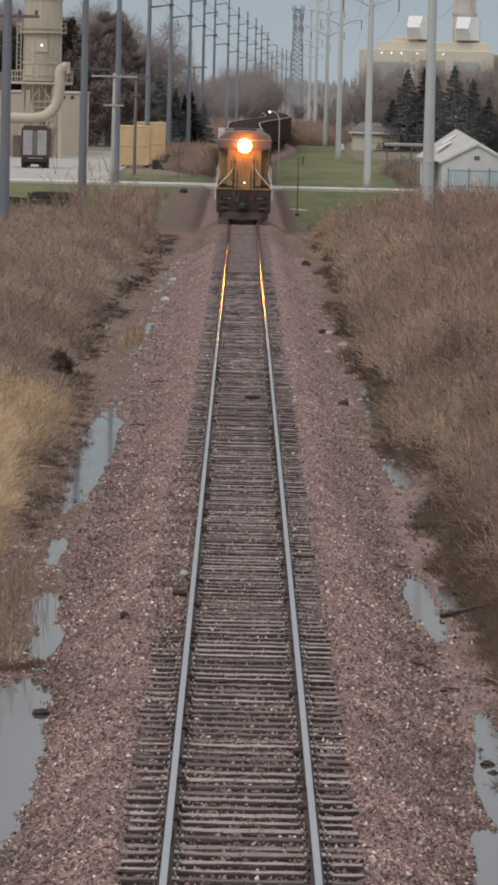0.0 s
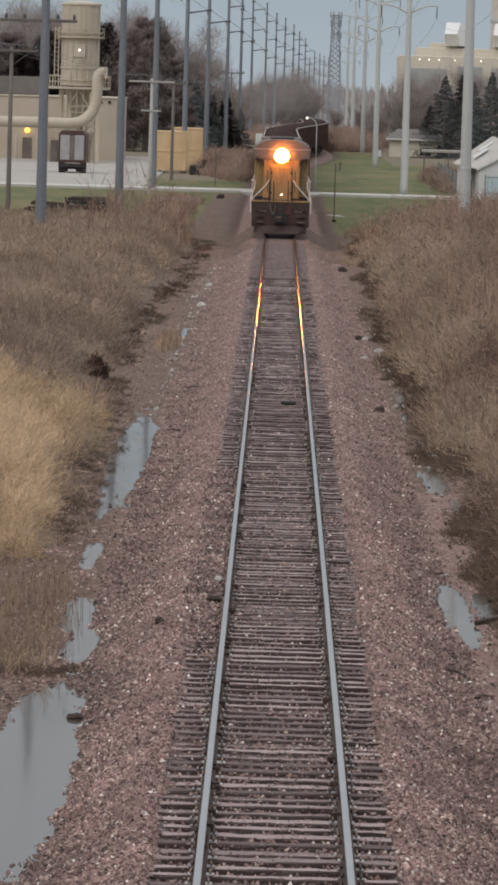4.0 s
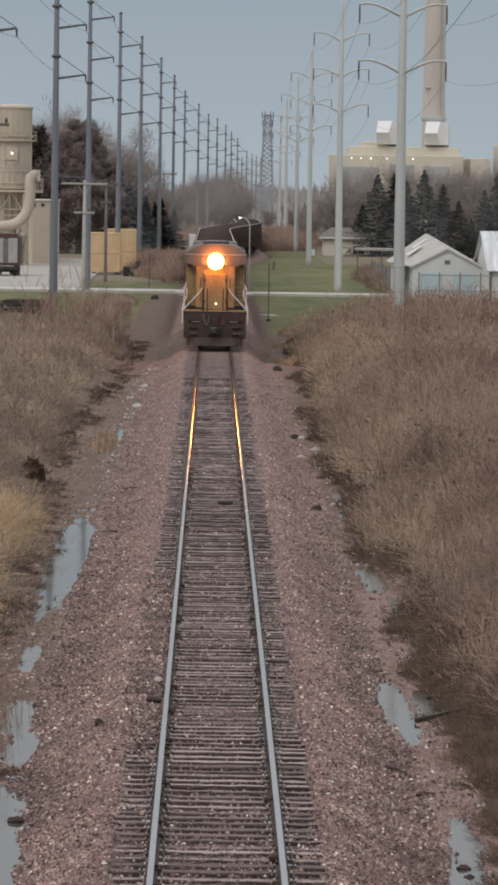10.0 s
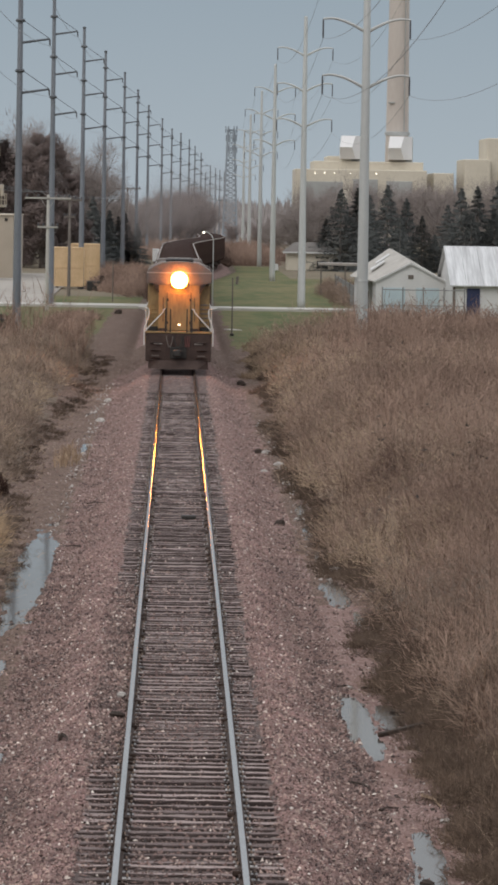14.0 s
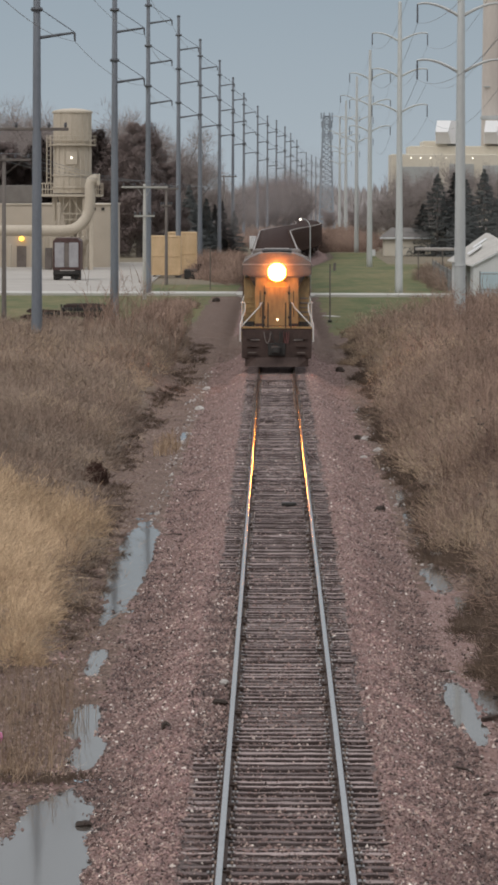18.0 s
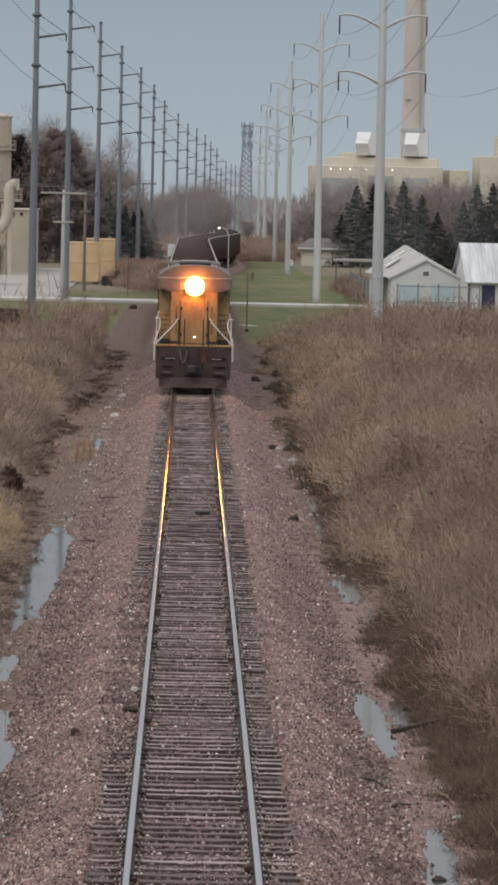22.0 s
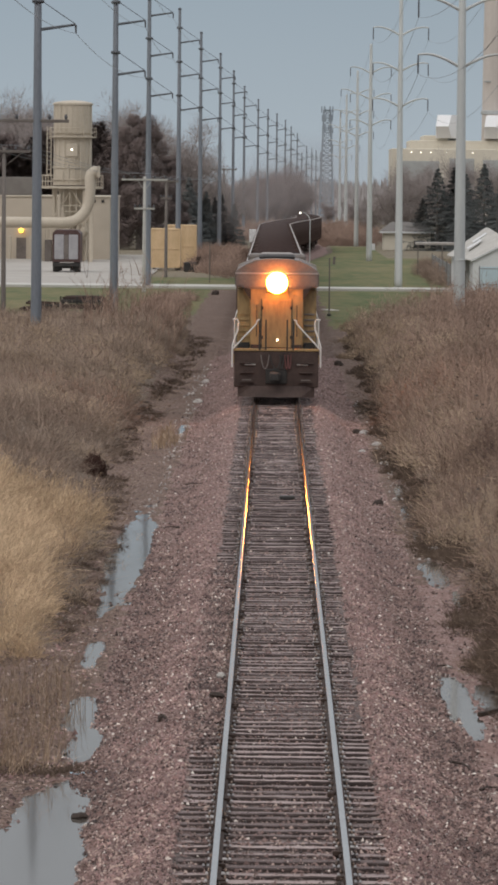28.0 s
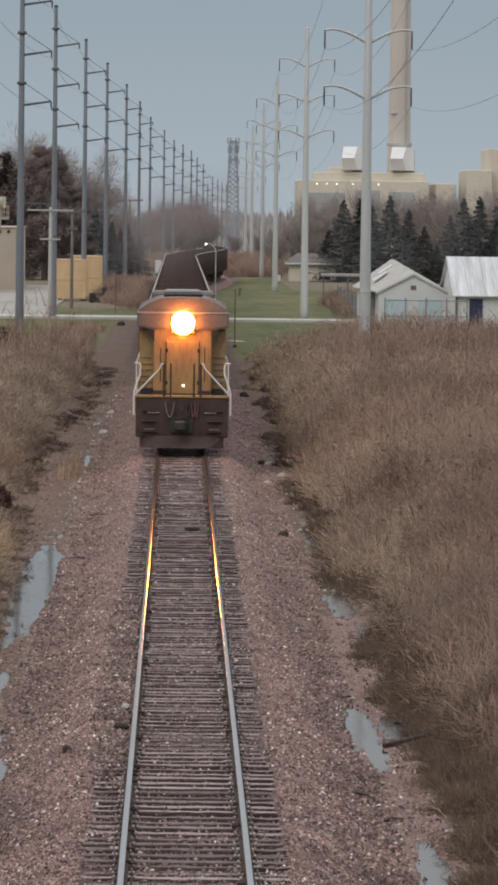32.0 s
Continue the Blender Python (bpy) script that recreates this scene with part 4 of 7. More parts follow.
stones("ballast_stones", xx[~low], yy[~low], sz[~low], 8, "pinkish crushed ballast stones on the track shoulders", 0.45)
stones("ballast_stones", xx[low], yy[low], sz[low] * 1.15, 18, "grimy purplish ballast stones on the lower shoulders", 0.45, M_STONE_DARK)
kt = 16000
yt = 1 / rs.uniform(1 / 200, 1 / 42, kt)
xt = rs.uniform(-1.28, 1.28, kt)
okt = (wobble(xt * 2, yt, 0.6, 71) > 0.3) | (rs.uniform(0, 1, kt) < 0.25)
stones("tie_top_stones", xt[okt], yt[okt], rs.uniform(0.010, 0.027, kt)[okt], 14, "small stones and grit lying on the ties", 0.3, M_STONE_DARK, 0.0)
kb = 16000
yb = 1 / rs.uniform(1 / 240, 1 / 42, kb)
xb = rs.uniform(-1.3, 1.3, kb)
stones("bed_stones", xb, yb, rs.uniform(0.025, 0.055, kb), 9, "stones lying between the ties", 0.5, M_STONE_DARK)
kd = 16000
yd = 1 / rs.uniform(1 / 190, 1 / 44, kd)
xd = rs.uniform(2.5, 4.5, kd) * np.where(rs.uniform(0, 1, kd) < 0.5, -1, 1)
stones("ditch_stones", xd, yd, 0.018 + 0.05 * rs.uniform(0, 1, kd) ** 2.5, 10, "stray stones and clods in the muddy ditches", 0.35, M_STONE_DARK)
kp = 1500
yp = 1 / rs.uniform(1 / 190, 1 / 44, kp)
xp = rs.uniform(1.3, 3.6, kp) * np.where(rs.uniform(0, 1, kp) < 0.5, -1, 1)
stones("pale_stones", xp, yp, rs.uniform(0.014, 0.036, kp), 12, "scattered pale stones on the ballast", 0.5, M_PALESTONE)
km = 4200
ym = 1 / rs.uniform(1 / 96, 1 / 62, km)
xm = -rs.uniform(3.0, 5.6, km)
up = land(xm, ym) > WATER_Z + 0.02
stones("ditch_stones", xm[up], ym[up], (0.02 + 0.05 * rs.uniform(0, 1, km) ** 2)[up], 17, "mixed stones bedded in the ditch mud", 0.3)
kq = 520
yq = np.concatenate([rs.uniform(118, 214, 340), rs.uniform(96, 180, 180)])
xq = np.concatenate([-3.22 + 0.1 * np.sin(yq[:340] * 0.3) + rs.normal(0, 0.12, 340), 3.42 + rs.normal(0, 0.13, 180)])
stones("trickle_stones", xq, yq, 0.025 + 0.085 * rs.uniform(0, 1, kq) ** 3, 15, "wet grey stones along the ditch trickle", 0.5, M_WETSTONE)
ke = 7000
ye = rs.uniform(62, 100, ke)
xe = -1.42 + 0.62 * rs.uniform(0, 1, ke) ** 0.8
on = rs.uniform(0, 1, ke) < smooth01((ye - 62) / 6) * (1 - smooth01((ye - 84) / 14))
stones("tie_end_stones", xe[on], ye[on], rs.uniform(0.03, 0.055, ke)[on], 16, "grimy ballast spilled over the tie ends", 0.3, M_STONE_DARK, 0.005)
kh = 70
yh = rs.uniform(95, 245, kh)
xh = foot_r(yh) + rs.uniform(1.0, 0.055 * yh, kh)
tagged(stones("seed_heads", xh, yh, rs.uniform(0.05, 0.13, kh), 19, "dark withered seed heads among the bank shrubs", 0.5, M_STUMP, land(xh, yh) + 0.95), "dark withered seed heads among the bank shrubs", "seed heads", kind="stuff")
kl = 2600
yl = 1 / rs.uniform(1 / 130, 1 / 46, kl)
al = rs.uniform(2.35, 4.6, kl)
xl = al * np.where(rs.uniform(0, 1, kl) < 0.5, -1, 1)
dry = land(xl, yl) > WATER_Z + 0.01
xl, yl = xl[dry], yl[dry]
kl = len(xl)
blades("twig_litter", np.stack([xl, yl, land(xl, yl) + 0.03], 1), rs.uniform(0.08, 0.34, kl), rs.uniform(0.008, 0.02, kl), rs.uniform(1.35, 1.55, kl), np.zeros(kl), M_STUMP, 171, "dark broken twigs strewn over the ditch mud", "litter")
kc = 2400
yc = 1 / rs.uniform(1 / 120, 1 / 46, kc)
xc = rs.uniform(2.6, 4.6, kc) * np.where(rs.uniform(0, 1, kc) < 0.5, -1, 1)
wet = land(xc, yc) > WATER_Z - 0.01
stones("mud_clods", xc[wet], yc[wet], (0.015 + 0.05 * rs.uniform(0, 1, kc) ** 3)[wet], 173, "dark wet clods in the muddy ditches", 0.35, M_STUMP)

# ---- locomotive: long hood leading; nose at y = 0, rail top at z = 0 ----
def lamp_disc(r, y, z, x=0.0, deep=0.05, sides=28):
    g = Geo()
    g.v = [(x + r * math.cos(2 * math.pi * i / sides), y, z + r * math.sin(2 * math.pi * i / sides)) for i in range(sides)]
    g.v += [(a, y + deep, c) for a, _, c in g.v]
    g.v.append((x, y - deep * 0.6, z))
    c = 2 * sides
    g.f = [(i, (i + 1) % sides, c) for i in range(sides)] + [(i, i + sides, (i + 1) % sides + sides, (i + 1) % sides) for i in range(sides)] + [tuple(range(sides, 2 * sides))]
    return g


def lamp_dome(r, y, z, bulge):
    """A bulging round lens."""
    g = Geo()
    n, m = 28, 6
    for i in range(m):
        a = i / m * math.pi / 2
        g.v += [(r * math.cos(a) * math.cos(2 * math.pi * j / n), y - bulge * math.sin(a), z + r * math.cos(a) * math.sin(2 * math.pi * j / n)) for j in range(n)]
    g.v.append((0, y - bulge, z))
    for i, j in itertools.product(range(m - 1), range(n)):
        a, b = i * n + j, i * n + (j + 1) % n
        g.f.append((a, b, b + n, a + n))
    g.f += [((m - 1) * n + j, (m - 1) * n + (j + 1) % n, m * n) for j in range(n)] + [tuple(range(n))]
    return g


def wheelset_mesh():
    g = Geo()
    for s in (-1, 1):
        o = len(g.v)
        prof = [(0.10, 0.66), (0.40, 0.68), (0.53, 0.69), (0.56, 0.72), (0.53, 0.745), (0.52, 0.80), (0.42, 0.80), (0.40, 0.77), (0.12, 0.78)]
        n = 24
        for rr, xx in prof:
            for j in range(n):
                a = 2 * math.pi * j / n
                g.v.append((s * xx, rr * math.cos(a), rr * math.sin(a)))
        for i in range(len(prof) - 1):
            for j in range(n):
                a, b = o + i * n + j, o + i * n + (j + 1) % n
                g.f.append((a, b, b + n, a + n))
    g.tube([(-1.05, 0, 0), (1.05, 0, 0)], 0.10, 10)
    return fixed(g.mesh("wheelset", M_UNDER))


WHEELSET = wheelset_mesh()


def bogie(parent, y, axles, gap, base_name="bogie"):
    g = Geo()
    half = gap * (axles - 1) / 2
    for s in (-1, 1):
        g.box(s * 1.02 - 0.07, s * 1.02 + 0.07, y - half - 0.5, y + half + 0.5, 0.45, 0.78, 0.04)
        for i in range(axles):
            yy = y - half + i * gap
            g.box(s * 1.02 - 0.12, s * 1.02 + 0.12, yy - 0.2, yy + 0.2, 0.35, 0.72, 0.03)
    g.box(-1.0, 1.0, y - 0.25, y + 0.25, 0.5, 0.85, 0.04)
    b = part(base_name, g, M_UNDER, parent, "sooty steel bogie frame")
    sets = []
    for i in range(axles):
        sets.append((share("wheelset", WHEELSET, b, pose(0, y - half + i * gap, 0.53)), y - half + i * gap))
    return sets


def locomotive():
    t = thing("diesel_locomotive", "grimy yellow diesel locomotive, long hood leading, headlight lit", "locomotive", pose(0, 256.5, 0.172))
    # pilot and underframe
    g = Geo()
    g.box(-1.50, 1.50, 0.0, 0.14, 0.46, 1.74, 0.03)
    pilot = part("pilot", g, M_UNDER, t, "black sooty steel end plate")
    plow = Geo()
    plow.add([(-1.36, 0.1, 0.12), (-0.9, -0.28, 0.12), (0.9, -0.28, 0.12), (1.36, 0.1, 0.12), (-1.36, 0.1, 0.5), (-0.9, -0.08, 0.5), (0.9, -0.08, 0.5), (1.36, 0.1, 0.5),
              (-1.36, 0.2, 0.12), (1.36, 0.2, 0.12), (-1.36, 0.2, 0.5), (1.36, 0.2, 0.5)],
             [(0, 1, 5, 4), (1, 2, 6, 5), (2, 3, 7, 6), (8, 10, 11, 9), (0, 4, 10, 8), (3, 9, 11, 7), (4, 5, 6, 7, 11, 10), (0, 8, 9, 3, 2, 1)])
    part("snow_plow", plow, M_UNDER, t, "dark steel plow blade")
    for s in (-1, 1):
        for k in range(3):
            part("step", Geo().box(s * 1.05 - 0.24, s * 1.05 + 0.24, -0.10, 0.0, 0.62 + k * 0.34, 0.66 + k * 0.34, 0.01), M_UNDER, pilot, "black footstep")
        part("step_plate", Geo().box(s * 0.93 - 0.2, s * 0.93 + 0.2, -0.07, 0.0, 1.235, 1.285, 0.02), M_CHORD, pilot, "pale step edge plate")
        # Grey strip painting the highlight at the dark step recess.
        part("step_edge", Geo().box(s * 1.05 - 0.17, s * 1.05 + 0.17, -0.12, -0.10, 0.70, 0.74, 0.005), M_ENGINEGREY, pilot)
    cp = Geo()
    cp.box(-0.17, 0.17, -0.42, 0.0, 0.72, 0.98, 0.05)
    cp.box(-0.25, 0.12, -0.62, -0.38, 0.68, 1.02, 0.06)
    cp.box(-0.38, 0.38, -0.06, 0.02, 0.58, 1.12, 0.03)
    part("coupler", cp, M_DARKSTEEL, pilot, "black knuckle coupler")
    for x0, x1, mt, lab in ((0.30, 0.42, M_HOSE_RED, "faded red air hose"), (0.42, 0.52, M_HOSE_RED, "faded red air hose"), (-0.55, -0.25, M_ENGINEGREY, "grey air hose"), (0.12, 0.26, M_DARKSTEEL, "black air hose"), (-0.22, 0.2, M_DARKSTEEL, "black cable")):
        h = Geo()
        h.tube([(x0 + (x1 - x0) * k / 8, -0.06 - 0.08 * math.sin(k / 8 * math.pi), 1.62 - 0.50 * math.sin(k / 8 * math.pi) ** 0.7) for k in range(9)], 0.02, 6)
        part("hose", h, mt, pilot, lab)
    part("sill_stripe", Geo().box(-1.52, 1.52, -0.02, 0.3, 1.745, 1.83, 0.01), M_YELLOW, t, "yellow end sill stripe")
    part("walkway", Geo().box(-1.52, 1.52, 0.3, 21.4, 1.60, 1.76, 0.02), M_UNDER, t, "dark walkway deck")
    part("side_sill", Geo().box(-1.53, -1.46, 0.3, 21.4, 1.30, 1.60, 0.01).box(1.46, 1.53, 0.3, 21.4, 1.30, 1.60, 0.01), M_YELLOW, t)
    tank = Geo().prism([(-1.3, 1.3), (-1.45, 1.1), (-1.45, 0.6), (-1.1, 0.35), (1.1, 0.35), (1.45, 0.6), (1.45, 1.1), (1.3, 1.3)], 8.2, 13.6)
    part("fuel_tank", tank, M_UNDER, t)
    # long hood
    hood = part("long_hood", Geo().prism([(-0.93, 1.76), (-0.93, 4.55), (-0.72, 4.80), (0.72, 4.80), (0.93, 4.55), (0.93, 1.76)], 0.75, 16.2), M_YELLOW, t, "grimy yellow engine hood")
    part("hood_door", Geo().box(-0.52, 0.52, 0.725, 0.75, 1.85, 3.55, 0.01), M_YELLOW, hood, "yellow hood end door")
    for s in (-1, 1):
        part("door_seam", Geo().box(s * 0.545 - 0.012, s * 0.545 + 0.012, 0.735, 0.75, 1.82, 3.58), M_DARKSTEEL, hood)
        part("grab_iron", Geo().tube([(s * 0.72, 0.74, 2.25), (s * 0.72, 0.66, 2.25), (s * 0.72, 0.66, 3.35), (s * 0.72, 0.74, 3.35)], 0.016, 6), M_DARKSTEEL, hood)
    part("grime_skirt", Geo().box(-0.92, 0.92, 0.738, 0.75, 1.765, 1.95), M_UNDER, hood, "sooty lower edge of the hood")
    for z in (2.15, 3.2):
        for s in (-1, 1):
            part("hinge", Geo().box(s * 0.52 - 0.04, s * 0.52 + 0.04, 0.70, 0.725, z, z + 0.12), M_DARKSTEEL, hood)
    for k in range(9):
        for s in (-1, 1):
            part("hood_side_door", Geo().box(s * 0.945 - 0.015, s * 0.945 + 0.015, 1.0 + k * 1.6, 2.45 + k * 1.6, 1.95, 3.75, 0.005), M_YELLOW, hood)
    # radiator cab with wings
    wing = [(-1.49, 4.02), (-1.49, 4.50), (-1.42, 4.60), (-1.12, 4.80), (-0.80, 4.94), (-0.40, 5.0), (0.40, 5.0), (0.80, 4.94), (1.12, 4.80), (1.42, 4.60), (1.49, 4.50), (1.49, 4.02), (0.93, 3.93), (-0.93, 3.93)]
    rad = part("radiator_housing", Geo().prism(wing, 0.72, 7.3), M_ENGINEGREY, t, "dull grey flared radiator housing")
    part("wing_band", Geo().box(-1.50, 1.50, 0.69, 0.72, 4.46, 4.52, 0.005), M_CHORD, rad, "pale edge band")
    part("wing_front", Geo().prism([(-1.45, 4.06), (-1.45, 4.43), (1.45, 4.43), (1.45, 4.06), (0.9, 4.0), (-0.9, 4.0)], 0.685, 0.72), M_ENGINEGREY, rad, "grimy grey radiator end plate")
    for s in (-1, 1):
        part("grille", Geo().box(s * 1.49 - 0.012, s * 1.49 + 0.012, 1.5, 6.9, 4.08, 4.46), M_GRILLE, rad, "black radiator grille")
        ed = Geo()
        ed.tube([(s * 1.40, 0.9, 4.66), (s * 1.36, 0.9, 4.78), (s * 0.84, 0.9, 5.0), (s * 0.82, 0.9, 4.93)], 0.022, 6)
        part("roof_grab_rail", ed, M_CHORD, rad, "pale roof grab rail")
        br = Geo().prism([(s * 0.93, 3.93), (s * 1.22, 3.98), (s * 0.93, 3.52)], 0.76, 0.82)
        part("wing_bracket", br, M_DARKSTEEL, rad)
    for k in range(2):
        fan = Geo().lathe([(0.62, 4.97), (0.66, 5.06), (0.60, 5.10), (0.2, 5.08)], 20, 0, 2.6 + k * 2.6)
        part("radiator_fan", fan, M_DARKSTEEL, rad)
    part("exhaust_hood", Geo().box(-0.35, 0.35, 9.2, 10.4, 4.78, 5.02, 0.05), M_DARKSTEEL, t)
    part("brake_grid_box", Geo().box(-1.1, 1.1, 11.4, 14.6, 4.3, 5.0, 0.08), M_ENGINEGREY, t, "grey dynamic brake housing")
    # roof walk pieces seen over the wings
    for s in (-1, 1):
        part("roof_hatch", Geo().box(s * 0.78 - 0.22, s * 0.78 + 0.22, 14.7, 15.6, 4.6, 4.98, 0.04), M_CHORD, t, "pale roof hatch")
    arch = Geo()
    arch.tube([(-0.78 + 1.56 * k / 10, 0.8, 4.955 + 0.05 * math.sin(k / 10 * math.pi)) for k in range(11)], 0.02, 6)
    part("roof_rail", arch, M_CHORD, t)
    # cab and short nose behind
    cab = part("cab", Geo().prism([(-1.52, 1.76), (-1.52, 4.2), (-1.2, 4.62), (1.2, 4.62), (1.52, 4.2), (1.52, 1.76)], 16.2, 18.9), M_YELLOW, t, "yellow driving cab")
    part("cab_roof", Geo().prism([(-1.2, 4.62), (-1.05, 4.78), (-0.55, 4.97), (0.55, 4.97), (1.05, 4.78), (1.2, 4.62)], 16.1, 19.0), M_CHORD, cab, "pale arched cab roof")
    for s in (-1, 1):
        part("cab_window", Geo().box(s * 1.22 - 0.2, s * 1.22 + 0.2, 16.16, 16.2, 3.3, 3.9, 0.01), M_DARKSTEEL, cab, "dark cab window")
        part("cab_locker", Geo().box(s * 1.25 - 0.25, s * 1.25 + 0.25, 13.2, 16.1, 1.76, 2.75, 0.03), M_YELLOW, t)
        cabn = part("side_cabinet", Geo().box(s * 1.17 - 0.24, s * 1.17 + 0.24, 1.1, 4.6, 1.76, 3.92, 0.02), M_YELLOW, t, "yellow walkway equipment cabinet")
        for k in range(5):
            part("louvre", Geo().box(s * 1.17 - 0.19, s * 1.17 + 0.19, 1.06, 1.1, 2.2 + k * 0.2, 2.26 + k * 0.2, 0.005), M_ENGINEGREY if s > 0 else M_YELLOW, cabn)
        part("cabinet_base", Geo().box(s * 1.17 - 0.22, s * 1.17 + 0.22, 1.04, 1.1, 1.78, 2.02, 0.01), M_DARKSTEEL, cabn)
        part("battery_box", Geo().box(s * 1.22 - 0.27, s * 1.22 + 0.27, 7.4, 10.4, 1.76, 2.15, 0.03), M_DARKSTEEL, t, "black battery box")
    part("short_nose", Geo().prism([(-0.95, 1.76), (-0.95, 3.0), (-0.7, 3.25), (0.7, 3.25), (0.95, 3.0), (0.95, 1.76)], 18.9, 21.2), M_YELLOW, t)
    part("rear_pilot", Geo().box(-1.5, 1.5, 21.3, 21.45, 0.46, 1.74, 0.03), M_UNDER, t)
    # handrails
    def rail(pts, mt=M_RAILWHITE, r=0.026, lab="white tubular handrail"):
        part("handrail", Geo().tube(pts, r, 7), mt, t, lab)
    for s in (-1, 1):
        rail([(s * 1.57, -0.03, 1.18), (s * 1.57, -0.03, 1.92), (s * 1.50, 0.02, 2.15), (s * 1.37, 0.1, 2.5), (s * 1.36, 0.1, 2.78), (s * 1.40, 0.1, 2.86), (s * 1.56, 0.1, 2.87)])
        rail([(s * 1.57, -0.03, 1.80), (s * 0.80, -0.03, 2.62), (s * 0.72, -0.03, 2.72), (s * 0.69, -0.03, 2.83), (s * 0.60, -0.03, 2.86)])
        rail([(s * 0.60, -0.02, 1.78), (s * 0.60, -0.02, 2.88)], M_DARKSTEEL, 0.035, "dark handrail post")
        rail([(s * 0.38, -0.02, 1.78), (s * 0.38, -0.02, 2.86)], M_DARKSTEEL, 0.028, "dark handrail post")
        for k in range(9):
            rail([(s * 1.50, 0.9 + k * 1.7, 1.76), (s * 1.50, 0.9 + k * 1.7, 2.80)], M_RAILWHITE, 0.02)
        rail([(s * 1.50, 0.3, 2.82), (s * 1.50, 16.0, 2.82)], M_RAILWHITE, 0.02)
    # lamps
    hb = part("headlight_housing", Geo().box(-0.40, 0.40, 0.64, 0.70, 3.80, 4.42, 0.03), M_YELLOW, t, "yellow headlight housing")
    part("headlight_lens", lamp_dome(0.38, 0.64, 4.16, 0.28), M_HEAD, hb, "blazing warm-white headlight")
    part("marker_lamp", lamp_disc(0.032, 0.68, 2.12, 0.03), M_MARKER, hood, "small lit marker lamp")
    sets = bogie(t, 3.3, 3, 2.0) + bogie(t, 18.3, 3, 2.0)
    return t, sets


LOCO, LOCO_AXLES = locomotive()


# ---- coal hoppers behind it; middle at y = 0 ----
def hopper_car():
    t = thing("coal_hopper_car", "dark brown open-top coal hopper car", "hopper car", group="coal hoppers behind the locomotive")
    L, W, H = 7.75, 1.50, 3.58
    g = Geo()
    for s in (-1, 1):
        g.box(s * W - 0.03, s * W + 0.03, -L, L, 1.15, H)
    body = part("side_wall", g, M_CARBROWN, t, "ribbed brown side sheets")
    for s in (-1, 1):
        e = Geo()
        e.add([(-W, s * L, 2.3), (W, s * L, 2.3), (W, s * L, H), (-W, s * L, H), (-W, s * (L - 0.08), 2.3), (W, s * (L - 0.08), 2.3), (W, s * (L - 0.08), H), (-W, s * (L - 0.08), H)],
              [(0, 1, 2, 3), (5, 4, 7, 6), (3, 2, 6, 7), (1, 5, 6, 2), (0, 3, 7, 4), (0, 4, 5, 1)])
        e.add([(-W, s * L, 2.3), (W, s * L, 2.3), (W, s * (L - 2.2), 1.0), (-W, s * (L - 2.2), 1.0), (-W, s * (L - 0.1), 2.36), (W, s * (L - 0.1), 2.36), (W, s * (L - 2.3), 1.06), (-W, s * (L - 2.3), 1.06)],
              [(0, 1, 2, 3), (5, 4, 7, 6), (0, 4, 5, 1), (2, 6, 7, 3), (0, 3, 7, 4), (1, 5, 6, 2)])
        part("end_wall", e, M_CARBROWN, t)
    # Side chords: light grey paints the bright line of reflected light.
    ch = Geo()
    for s in (-1, 1):
        ch.box(s * W - 0.045, s * W + 0.045, -L - 0.05, L + 0.05, H, H + 0.07, 0.015)
    part("top_chord", ch, M_CHORD, t, "pale top edge, its reflected light put into the grey")
    for s in (-1, 1):
        part("end_chord", Geo().box(-W + 0.05, W - 0.05, s * L - 0.05, s * L + 0.05, H, H + 0.06, 0.015), M_CARBROWN, t)
    rib = fixed(Geo().box(-0.05, 0.05, -0.06, 0.06, 1.15, 3.58, 0.01).mesh("rib", M_CARBROWN))
    for s in (-1, 1):
        for k in range(11):
            share("rib", rib, t, pose(s * (W + 0.07), -L + 0.3 + k * 1.515, 0))
    load = Geo()
    nx, ny = 6, 22
    rr = random.Random(5)
    for j in range(ny + 1):
        for i in range(nx + 1):
            u, v = i / nx, j / ny
            edge = min(u * 1.6, (1 - u) * 1.6, (v * 8), (1 - v) * 8, 0.35) / 0.35
            load.v.append((-W + 0.04 + (2 * W - 0.08) * u, -L + 0.1 + (2 * L - 0.2) * v, 3.42 + 0.34 * edge + rr.uniform(-0.05, 0.05)))
    for j in range(ny):
        for i in range(nx):
            a = j * (nx + 1) + i
            load.f.append((a, a + 1, a + nx + 2, a + nx + 1))
    part("coal_load", load, M_COAL, t, "dark heaped coal load")
    part("centre_sill", Geo().box(-0.35, 0.35, -L - 0.5, L + 0.5, 0.75, 1.1, 0.03), M_UNDER, t)
    for s in (-1, 1):
        bogie(t, s * 5.9, 2, 1.75)
    return t


CAR_PITCH, FIRST_CAR = 16.3, 21.9 + 8.2
CARS = [hopper_car()]
for i in range(24):
    CARS.append(copy_thing(CARS[0], pose(0, 300, 0.172)))

# ---- transmission poles beside the track ----
def lz(x, y):
    return float(land(np.array([x]), np.array([y]))[0])


def sag(a, b, drop, n=14):
    a, b = Vector(a), Vector(b)
    return [a.lerp(b, k / n) - Vector((0, 0, 4 * drop * (k / n) * (1 - k / n))) for k in range(n + 1)]


